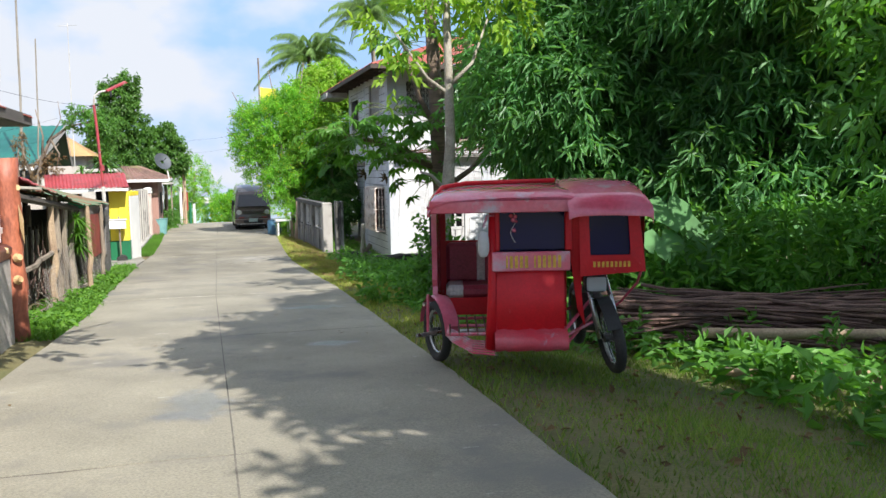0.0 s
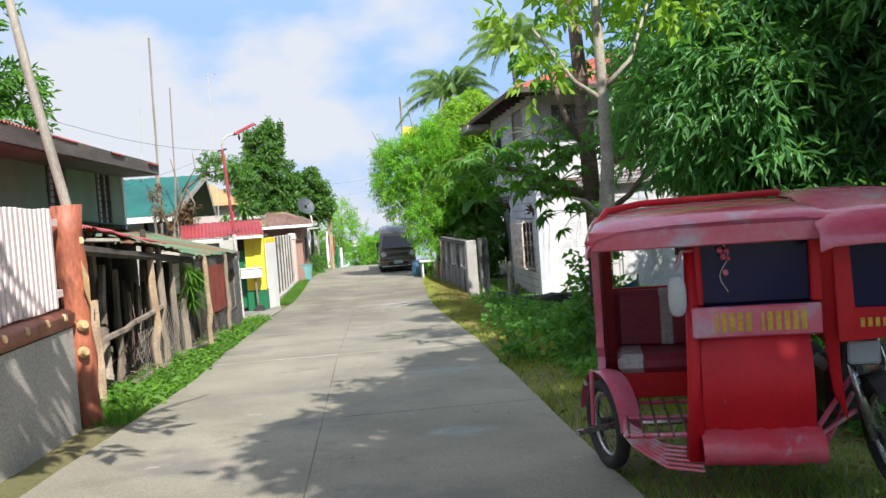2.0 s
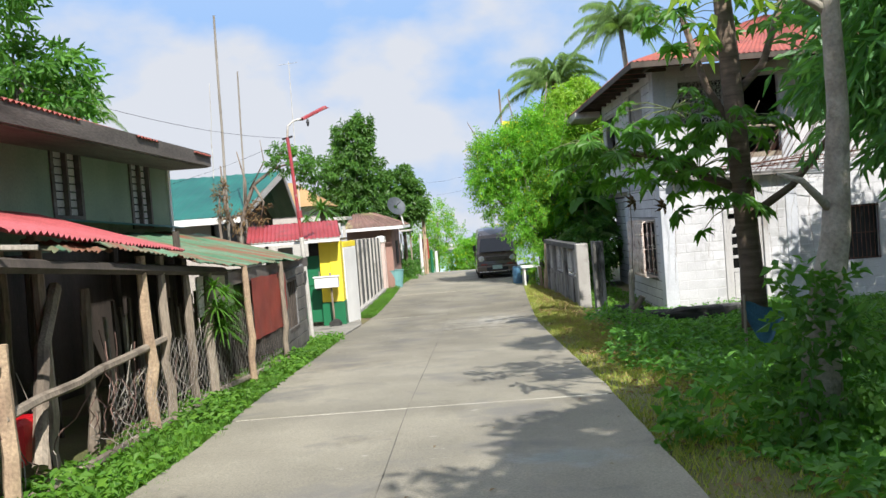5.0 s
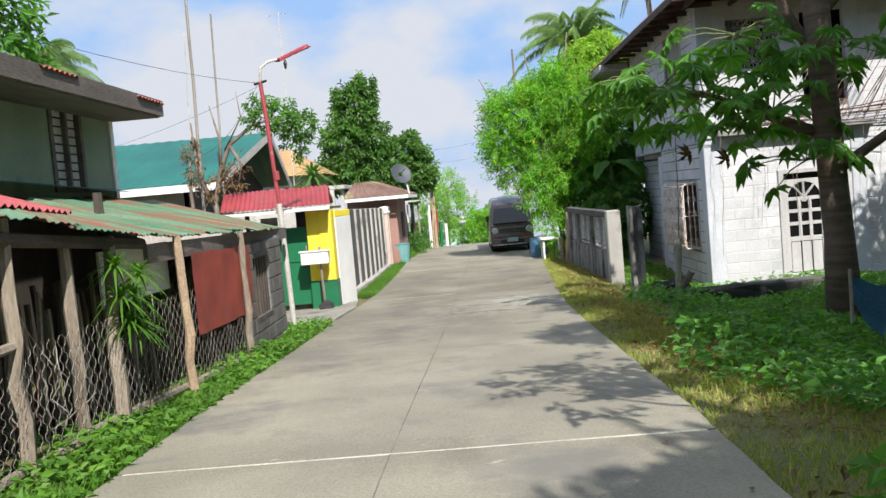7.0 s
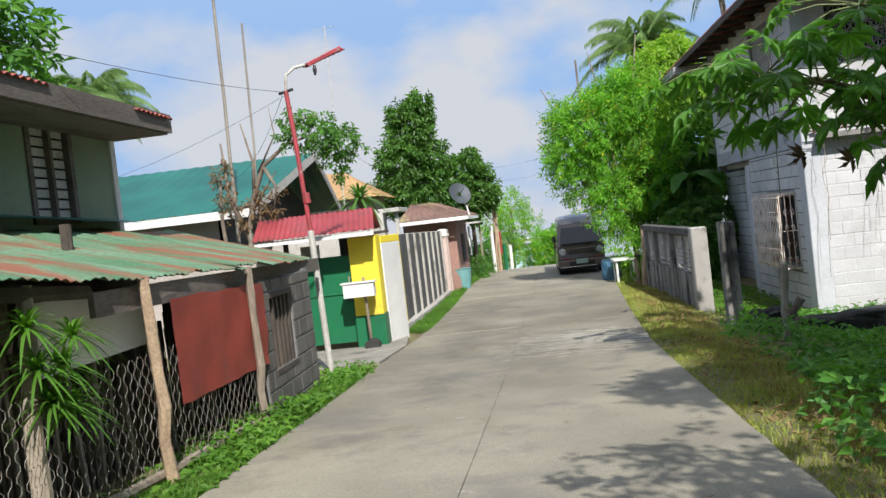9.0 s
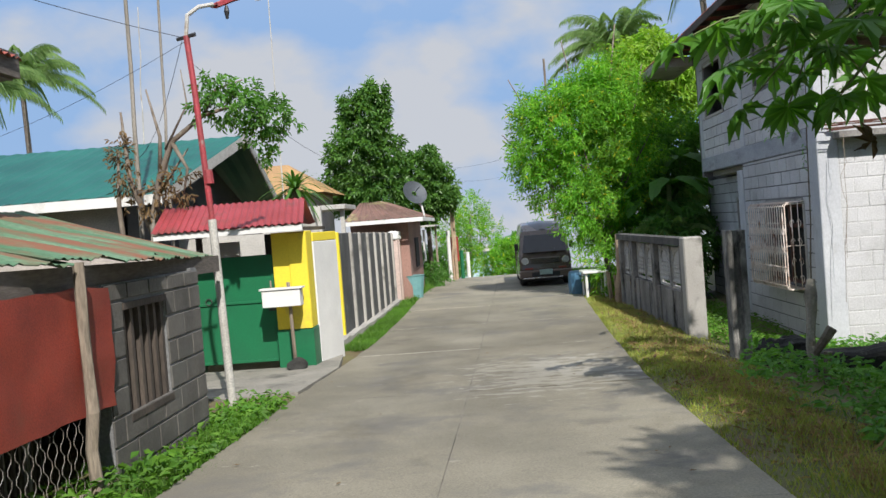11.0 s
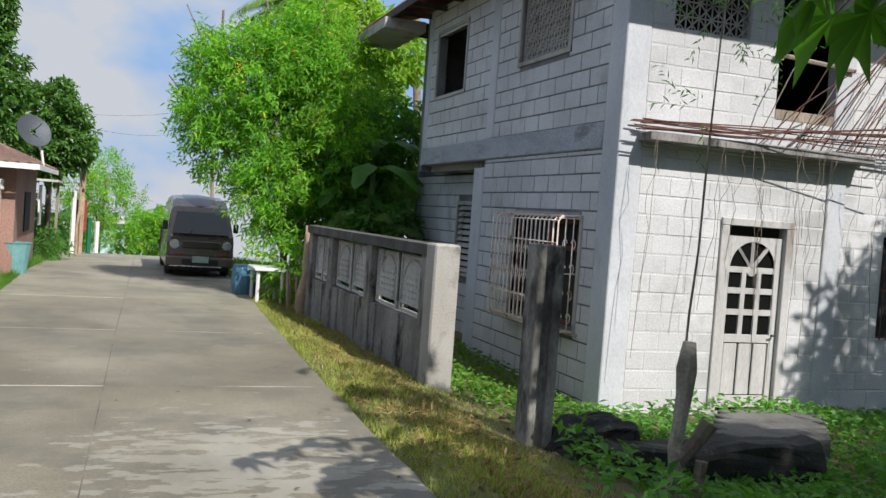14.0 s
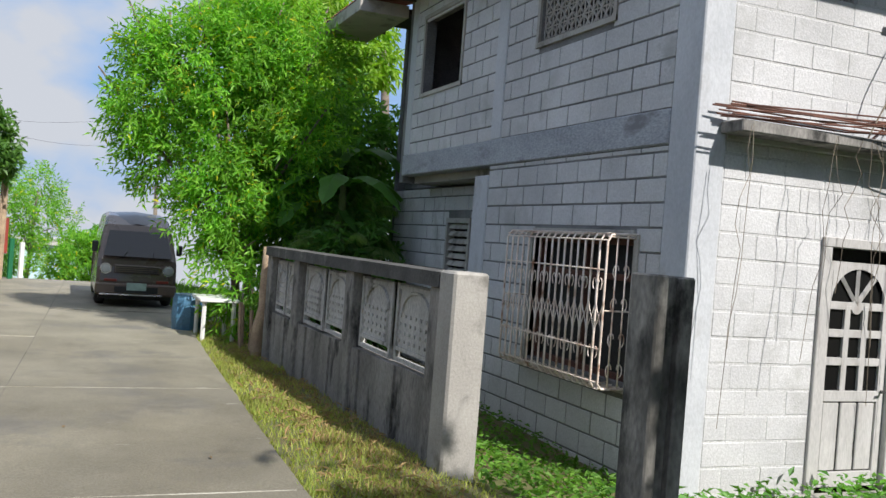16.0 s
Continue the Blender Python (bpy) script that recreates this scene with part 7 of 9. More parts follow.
def left_plants():
    Cn = [(-3.3, 45, 4.9, 0.75, 0.8, 1.0), (-3.35, 45, 3.6, 1.15, 1.1, 1.0), (-3.4, 45, 2.4, 1.35, 1.2, 1.0), (-2.85, 44.8, 5.6, 0.4, 0.4, 0.5)]
    tree("conical_tree", (-3.3, 45, -1.2), "dense dark green conical tree", "tree", [(-3.3, 45, -1.3), (-3.3, 45, 2), (-3.2, 45, 4.5)], [0.14, 0.1, 0.05], [], M_BARK,
         [sprig_mesh("crown", L_TREE, Cn, 2300, 7, 0.3, 0.22, 0.09, 51, hang=0.2, gap=0.6)])
    Cm = [(-1.4, 46.6, 3.0, 0.75, 0.8, 0.8), (-1.5, 46.6, 2.0, 1.0, 1.0, 0.8), (-1.0, 46.8, 2.2, 0.6, 0.7, 0.6)]
    tree("broadleaf_tree", (-1.4, 46.6, -1.2), "dark green bushy tree beyond the low house", "tree", [(-1.4, 46.6, -1.3), (-1.4, 46.6, 1.2), (-1.4, 46.6, 2.6)], [0.1, 0.08, 0.04], [], M_BARK,
         [sprig_mesh("crown", L_TREE, Cm, 1500, 7, 0.26, 0.2, 0.09, 52, hang=0.2)])
    Ce = [(0.0, 56, 1.2, 0.8, 1.0, 1.2), (0.5, 57, 0.2, 0.9, 1.0, 1.2), (-0.9, 54, 1.0, 0.7, 0.8, 1.1), (-0.6, 55, -0.6, 0.9, 1, 0.9)]
    tree("airy_tree", (-0.2, 56, -2.0), "airy light green tree beside the far lane", "tree", [(-0.2, 56, -2.2), (-0.1, 56, 0), (0.0, 56, 1.5)], [0.08, 0.06, 0.03], limbs_to((-0.2, 56, -0.6), Ce, 0.03), M_BARK,
         [sprig_mesh("crown", L_BRIGHT, Ce, 1100, 7, 0.34, 0.18, 0.045, 53, hang=0.1, gap=0.6, up=0.6)])
    Cf = [(2.0, 55, -0.7, 1.1, 1.2, 0.9), (3.0, 56, -0.4, 1.2, 1.2, 1.0), (1.4, 57, -1.4, 1, 1, 0.8)]
    tree("green_shrub", (2.2, 55.5, -1.9), "rounded bright green shrub at the crest of the lane", "shrub", [(2.2, 55.5, -2.2), (2.2, 55.5, -1), (2.2, 55.5, -0.2)], [0.06, 0.05, 0.03], limbs_to((2.2, 55.5, -1.4), Cf, 0.03), M_BARK,
         [sprig_mesh("crown", L_BRIGHT, Cf, 1400, 7, 0.3, 0.2, 0.06, 54, hang=0.1)])
    Cg = [(-2.3, 47.5, -0.3, 1.0, 1.5, 0.8), (-1.2, 43.9, -0.7, 0.4, 0.6, 0.4), (-1.0, 51, -0.6, 0.6, 1.2, 0.7)]
    tree("green_shrub", (-1.6, 48, -1.2), "low green shrubs along the far verge", "shrub", [(-1.6, 48, -1.3), (-1.6, 48, -0.9), (-1.6, 48, -0.5)], 0.04, limbs_to((-1.6, 48, -1.0), Cg[:1], 0.03), M_BARK,
         [sprig_mesh("crown", L_MID, Cg, 1500, 6, 0.25, 0.15, 0.05, 55)])
    # the tree above the green house, and one beside the lane's start
    Ct = [(-7.6, 24.0, 4.4, 1.2, 1.2, 0.6), (-8.0, 24.0, 5.2, 1.4, 1.2, 0.5), (-8.6, 23, 6.6, 1.6, 1.4, 0.6)]
    tree("broadleaf_tree", (-8.0, 23.5, -0.9), "leafy tree rising behind the green house", "tree", [(-8, 23.5, -1), (-8, 23.5, 3), (-7.6, 23.5, 5)], [0.16, 0.12, 0.06], limbs_to((-7.9, 23.5, 2.8), Ct, 0.06), M_BARK,
         [sprig_mesh("crown", L_MID, Ct, 800, 7, 0.34, 0.26, 0.1, 56, hang=0.3, gap=0.75)])
    Cl = [(-0.45, 5.3, 3.65, 0.55, 0.75, 0.3), (-1.3, 4.9, 3.6, 0.6, 0.7, 0.3), (-3.0, 2.4, 3.2, 1.5, 1.8, 0.8), (-2.2, 4.2, 3.0, 0.9, 1.2, 0.5), (-3.6, 0.0, 3.4, 1.6, 1.8, 0.9)]
    tree("broadleaf_tree", (-3.6, 1.2, 0.1), "small tree inside the picket wall", "tree", [(-3.6, 1.2, 0.0), (-3.5, 1.4, 1.5), (-3.2, 1.8, 2.8)], [0.12, 0.1, 0.06], limbs_to((-3.5, 1.4, 1.6), Cl, 0.05), M_BARK,
         [sprig_mesh("crown", L_MID, Cl, 780, 6, 0.36, 0.28, 0.12, 57, hang=0.3, gap=0.6)])
    # bare tree beside the poles
    t = thing("pruned_tree", (-4.0, 25.9, -0.9), "half-bare pruned tree with dead vines and one leafy spray", "tree")
    for i, (pts, r) in enumerate(((((-4.0, 25.9, -1), (-4.0, 25.9, 1.4), (-3.85, 25.9, 2.0), (-3.6, 25.8, 2.5), (-3.1, 25.8, 2.85), (-2.6, 25.8, 2.95)), 0.07), (((-4.0, 25.9, 1.2), (-4.3, 25.9, 2.0), (-4.35, 25.9, 3.0)), 0.06), (((-3.85, 25.9, 2.0), (-3.8, 25.9, 2.6), (-3.95, 25.9, 3.3)), 0.04), (((-4.3, 25.8, -0.9), (-4.45, 25.8, 1.6), (-4.4, 25.8, 2.4)), 0.055), (((-3.1, 25.8, 2.85), (-2.9, 25.8, 3.2), (-2.5, 25.8, 3.3)), 0.03), (((-3.6, 25.8, 2.5), (-3.4, 25.8, 2.1), (-3.5, 25.8, 1.7)), 0.035), (((-4.2, 25.9, 1.8), (-3.8, 25.9, 1.9), (-3.4, 25.9, 2.4)), 0.035), (((-3.7, 25.8, 2.4), (-3.3, 25.7, 3.0), (-3.35, 25.7, 3.5)), 0.022))):
        n = len(pts)
        part("limb", tube(B(), pts, [r * (1 - 0.7 * k / (n - 1)) for k in range(n)], 7, 0.12, seed=i), M_BARK, t, smooth=True)
    me = sprig_mesh("leafy_spray", L_MID, [(-2.6, 25.8, 2.95, 0.55, 0.5, 0.22), (-2.1, 25.8, 2.75, 0.35, 0.4, 0.22), (-2.3, 25.9, 2.4, 0.2, 0.2, 0.25), (-2.95, 25.8, 3.2, 0.25, 0.2, 0.15)], 330, 6, 0.16, 0.1, 0.045, 58, hang=0.35, gap=0.3)
    me.transform(Matrix.Translation(-t.location))
    new("leafy_spray", me).parent = t
    me = sprig_mesh("dead_leaves", L_DRY, [(-4.35, 25.8, 2.2, 0.14, 0.14, 0.5), (-3.55, 25.8, 1.9, 0.2, 0.14, 0.3), (-4.0, 25.9, 1.7, 0.2, 0.14, 0.3)], 160, 4, 0.1, 0.1, 0.035, 59, hang=0.5)
    me.transform(Matrix.Translation(-t.location))
    new("dead_leaves", me).parent = t
    # spiky dracaena above the fence, and the hanging fern on the pen
    def spiky(name, c, n, L, W, label, m, seed, stem_to=None):
        t = thing(name, (c[0], c[1], -1.0 if stem_to is not None else c[2]), label, "plant")
        if stem_to is not None:
            part("stem", tube(B(), [(c[0], c[1], -1.1), (c[0], c[1], stem_to)], 0.06, 7, 0.1), M_BARK, t)
        rng = np.random.default_rng(seed)
        for k in range(n):
            a, el = k * 2.4, 1.2 - 1.5 * k / n
            bm, prev = B(), None
            for j in range(7):
                s = j / 6
                r = L * s * math.cos(el)
                p = Vector((c[0] + r * math.cos(a), c[1] + r * math.sin(a), c[2] + L * s * math.sin(el) - 0.55 * L * s * s))
                w = W * (1 - s) ** 0.6 * (0.6 + 0.4 * min(1, s * 4))
                sd = Vector((-math.sin(a), math.cos(a), 0)) * w
                cur = [bm.verts.new(p + sd), bm.verts.new(p - sd)]
                if prev:
                    bm.faces.new((prev[0], cur[0], cur[1], prev[1]))
                prev = cur
            part("leaf", bm, m, t)
    spiky("dracaena", (-2.55, 29.0, 1.86), 54, 0.85, 0.042, "spiky rosette plant on a thick stem above the fence", L_TREE, 1, 1.85)
    spiky("dracaena", (-3.9, 34.8, 1.7), 26, 0.5, 0.035, "small spiky rosette plant behind the fence", L_MID, 2, 1.7)
    for k, (y, z) in enumerate(((14.75, 0.85), (15.05, 0.6), (14.9, 0.42), (15.2, 0.75), (14.8, 0.62), (15.1, 0.36))):
        spiky("hanging_plant", (-1.7, y, z), 48, 0.29, 0.014, "strap-leaved green plant hanging on the pen post", L_LUSH, 3 + k)
    # elephant ears by the trees
    for i, (x, y, z, s) in enumerate(((6.0, 10.0, 1.0, 0.55), (6.6, 10.2, 0.75, 0.6), (5.8, 9.8, 0.6, 0.5), (6.35, 9.9, 0.45, 0.5), (8.2, 10.2, 0.9, 0.6), (7.9, 10.0, 0.7, 0.45))):
        t = thing("elephant_ear", (x, y, -0.6), "large heart-shaped elephant ear leaf on a stalk", "plant", "elephant ears")
        part("stalk", tube(B(), [(x + 0.1, y + 0.1, -0.65), (x + 0.05, y + 0.05, z * 0.5), (x, y, z)], [0.025, 0.02, 0.012], 6), M_PETIOLE, t)
        bm = B()
        c = bm.verts.new((x, y, z))
        ring = []
        for a in np.linspace(0.35, 2 * math.pi - 0.35, 17):
            r = s * (0.42 + 0.3 * math.cos(a / 2 + math.pi / 2) ** 2 + 0.28 * (1 if abs(a - math.pi) < 0.3 else 0))
            ring.append(bm.verts.new((x + r * math.sin(a), y - 0.5 * r * (-math.cos(a)) * 0.9, z + 0.6 * r * math.cos(a))))
        for p, q in zip(ring, ring[1:]):
            bm.faces.new((c, p, q))
        part("blade", bm, L_EAR, t)


left_plants()


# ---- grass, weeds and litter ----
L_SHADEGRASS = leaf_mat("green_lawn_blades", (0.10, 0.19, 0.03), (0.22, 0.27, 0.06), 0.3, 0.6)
L_STRAW = leaf_mat("dry_cut_grass", (0.36, 0.25, 0.12), (0.22, 0.145, 0.065), 0.15, 0.8)

def scatter(rng, n, x0, x1, y0, y1, keep):
    p = np.stack([rng.uniform(x0, x1, n), rng.uniform(y0, y1, n)], 1)
    er, el = np.array([edge_r(y) for y in p[:, 1]]), np.array([edge_l(y) for y in p[:, 1]])
    k = keep(p[:, 0], p[:, 1], er, el, rng.random(n))
    return p[k]


def at_ground(p):
    return np.array([ground_z(x, y) for x, y in p])


def patchy(x, y, f=1.3):
    return 0.5 + 0.25 * np.sin(x * f * 2.1 + 0.7 * np.sin(y * f)) + 0.25 * np.sin(y * f * 1.7 + 1.3 * np.sin(x * f * 0.8))


def grass(name, label, material, p, h0, h1, w, seed, lift=0.0):
    rng = np.random.default_rng(seed)
    n = len(p)
    base = np.column_stack([p, at_ground(p) - 0.01 + lift])
    a = rng.uniform(0, 6.28, n)
    h = rng.uniform(h0, h1, n) * (0.6 + 0.8 * patchy(p[:, 0], p[:, 1], 2.2))
    s = np.column_stack([np.cos(a), np.sin(a), np.zeros(n)]) * w / 2
    b = rng.uniform(0, 6.28, n)
    tip = base + np.column_stack([np.cos(b) * h * 0.55, np.sin(b) * h * 0.55, h])
    v = np.stack([base - s, base + s, tip], 1).reshape(-1, 3)
    f = np.arange(3 * n).reshape(-1, 3)
    return tagged(new(name, raw_mesh(name, v, f, material)), label, "grass", kind="stuff")


def weeds(name, label, material, p, hmax, L, W, seed):
    rng = np.random.default_rng(seed)
    n = len(p)
    z = at_ground(p) + hmax * rng.random(n) ** 0.7 * (0.25 + 0.9 * patchy(p[:, 0], p[:, 1], 0.9))
    base = np.column_stack([p, z])
    d = rng.normal(size=(n, 3)) * np.array((1, 1, 0.35))
    ln = L * rng.uniform(0.6, 1.3, n)
    v, f = leaf_arrays(base, d, unit(np.array((0, -0.25, 1.0)) + rng.normal(size=(n, 3)) * 0.4), ln, ln * W / L, 0.15, 0.2)
    return tagged(new(name, raw_mesh(name, v, f, material)), label, "weeds", kind="stuff")


def build_green_floor():
    rng = np.random.default_rng(77)
    p = scatter(rng, 120000, 1.8, 4.6, 7.5, 38, lambda x, y, r, l, u: (x > r - 0.03) & (x < r + 1.55) & (u < (0.35 + 0.75 * patchy(x, y)) * np.clip(1.5 - (x - r) / 1.5, 0.2, 1)))
    grass("grass", "short yellow-green verge grass along the lane", L_GRASS, p, 0.03, 0.085, 0.012, 1)
    p = scatter(rng, 70000, 1.8, 8.0, 1.0, 9.0, lambda x, y, r, l, u: (x > r - 0.02) & (u < (0.25 + patchy(x, y)) * np.clip(1.3 - (x - r) / 6, 0.15, 1)))
    grass("grass", "thin shaded grass under the trees", L_SHADEGRASS, p, 0.025, 0.08, 0.012, 2)
    p = scatter(rng, 60000, -1.95, -1.1, 9.4, 38, lambda x, y, r, l, u: (x < l + 0.07 * np.sin(y * 3) + 0.05) & ((y < 22.0) | (y > 27.2)) & (u < np.where(y < 22, 0.95, 0.9)))
    grass("grass", "lush bright green grass strip before the pen and fence", L_LUSH, p, 0.04, 0.12, 0.012, 3)
    p = scatter(rng, 38000, 2.4, 4.2, 15, 34, lambda x, y, r, l, u: (x > r + 0.4) & (x < r + 1.1) & (u < 0.9 * patchy(x + 3, y, 1.1)))
    grass("grass", "dry brown cut grass on the verge", L_STRAW, p, 0.02, 0.075, 0.014, 12)
    p = scatter(rng, 15000, 2.2, 4.2, 13, 35, lambda x, y, r, l, u: (x > r + 0.12) & (x < r + 1.25) & (u < 1.15 * patchy(x + 5, y, 1.6) * np.clip(np.minimum(x - r, 1.3 + r - x) / 0.5, 0, 1)))
    weeds("cut_grass", "dry brown cut stalks and leaves lying on the verge", L_STRAW, p, 0.05, 0.09, 0.02, 14)
    p = scatter(rng, 9000, -2.2, -1.0, 38, 58, lambda x, y, r, l, u: x < l + 0.05)
    grass("grass", "rough grass along the far verge", L_LUSH, p, 0.06, 0.2, 0.03, 4)
    p = scatter(rng, 9000, 2.8, 6.0, 38, 58, lambda x, y, r, l, u: x > r)
    grass("grass", "rough grass along the far verge", L_LUSH, p, 0.06, 0.2, 0.03, 5)
    p = scatter(rng, 62000, 2.6, 9.5, 7.4, 24.3, lambda x, y, r, l, u: (x > r + 0.6 + 0.35 * np.sin(y * 1.1) + 0.5 * np.clip(y - 19, 0, 1)) & (u < (0.35 + 0.7 * patchy(x, y, 0.8)) * np.where(y > 20.5, 0.45, 1.0)))
    weeds("weeds", "knee-high green creeping weeds beside the verge", L_WEED, p, 0.40, 0.105, 0.05, 6)
    p = scatter(rng, 6500, 4.1, 6.0, 24.0, 33.5, lambda x, y, r, l, u: (x < 5.85) & ((y > 24.8) | (x > 4.6)))
    weeds("weeds", "bright low weeds in the yard beside the house", L_LUSH, p, 0.22, 0.07, 0.04, 7)
    p = scatter(rng, 12000, 5.0, 11.0, 22.5, 26.9, lambda x, y, r, l, u: u < 0.4 + 0.7 * patchy(x, y, 1.6))
    weeds("weeds", "low green weeds before the house front", L_WEED, p, 0.26, 0.09, 0.045, 8)
    p = scatter(rng, 13000, 4.0, 10.0, 2.5, 9.5, lambda x, y, r, l, u: u < patchy(x, y, 1.4) * np.clip((x - 3.6) / 2.2, 0.1, 1))
    weeds("weeds", "broad-leaved weeds around the branch pile", L_WEED, p, 0.34, 0.2, 0.085, 9)
    clumps = []
    for k in range(70):
        x, y = 4.3 + 4.2 * rng.random(), 2.6 + 5.2 * rng.random()
        if x - 3.6 > 0.25 * (y - 2.6) * rng.random():
            s = rng.uniform(0.09, 0.19)
            clumps.append((x, y, ground_z(x, y) + 0.9 * s, s, s, s))
    tagged(new("weeds", sprig_mesh("weeds", L_MID, clumps, 560, 6, 0.16, 0.13, 0.06, 61, hang=0.1, shell=0.2, gap=0.1, up=0.9)), "upright broad-leaved weeds between the loose logs", "weeds", kind="stuff")
    p = scatter(rng, 2600, 2.0, 8.0, 1.0, 26, lambda x, y, r, l, u: x > r + 0.1)
    weeds("leaf_litter", "scattered dry brown leaves on the turf", L_DRY, p, 0.04, 0.07, 0.04, 10)
    p = scatter(rng, 90, -1.2, 2.4, 1.5, 30, lambda x, y, r, l, u: (x > l + 0.1) & (x < r - 0.05) & (u < 0.3 + 0.7 * (x > 1)))
    q = np.column_stack([p, [road_z(y) + 0.012 for y in p[:, 1]]])
    n = len(q)
    v, f = leaf_arrays(q, rng.normal(size=(n, 3)) * np.array((1, 1, 0.05)), np.tile((0, 0, 1.0), (n, 1)), rng.uniform(0.03, 0.07, n), rng.uniform(0.015, 0.03, n), 0.1, 0.05)
    tagged(new("leaf_litter", raw_mesh("leaf_litter", v, f, L_DRY)), "a few dry leaves fallen on the concrete", "leaf litter", kind="stuff")
    p = scatter(rng, 9000, -2.0, -1.15, 10, 22.6, lambda x, y, r, l, u: (x < l + 0.02) & (u < 0.1 + 0.9 * patchy(x, y, 1.8)))
    weeds("weeds", "small weeds at the foot of the pen fence", L_LUSH, p, 0.17, 0.075, 0.042, 11)


build_green_floor()


# ---- vehicles ----
def ring_mesh(bm, c, axis, R, r, n=28, k=8):
    """A torus round c with the given axis."""
    q = Vector(axis).to_track_quat("Z", "Y")
    rows = []
    for i in range(n):
        a = 2 * math.pi * i / n
        rows.append([bm.verts.new(Vector(c) + q @ Vector(((R + r * math.cos(b)) * math.cos(a), (R + r * math.cos(b)) * math.sin(a), 1.15 * r * math.sin(b)))) for b in np.linspace(0, 2 * math.pi, k, endpoint=False)])
    for i in range(n):
        for j in range(k):
            bm.faces.new((rows[i][j], rows[(i + 1) % n][j], rows[(i + 1) % n][(j + 1) % k], rows[i][(j + 1) % k]))
    return bm


def wheel(t, c, axis, R, r, spokes=14, hub=0.05):
    w = part("wheel", tube(B(), [Vector(c) - Vector(axis).normalized() * hub, Vector(c) + Vector(axis).normalized() * hub], 0.035, 10), M_DARKSTEEL, t, local=True)
    part("tyre", ring_mesh(B(), c, axis, R - r, r), M_BLACKRUB, w, local=True, smooth=True)
    part("rim", ring_mesh(B(), c, axis, R - 2.1 * r, r * 0.35), M_CHROME, w, local=True, smooth=True)
    q = Vector(axis).to_track_quat("Z", "Y")
    bm = B()
    for i in range(spokes):
        a = 2 * math.pi * i / spokes
        tube(bm, [Vector(c) + q @ Vector((0.03 * math.cos(a + 0.6), 0.03 * math.sin(a + 0.6), 0.02 * (-1) ** i)), Vector(c) + q @ Vector(((R - 2 * r) * math.cos(a), (R - 2 * r) * math.sin(a), 0))], 0.0028, 4, caps=False)
    part("spokes", bm, M_CHROME, w, local=True)
    return w


def sheet(bm, rows, thick=0.012):
    """A curved sheet through rows of points, with thickness downwards."""
    for off in (0.0, -thick):
        vs = [[bm.verts.new(Vector(p) + Vector((0, 0, off))) for p in row] for row in rows]
        for a, b in zip(vs, vs[1:]):
            for k in range(len(a) - 1):
                bm.faces.new((a[k], a[k + 1], b[k + 1], b[k]))
    return bm


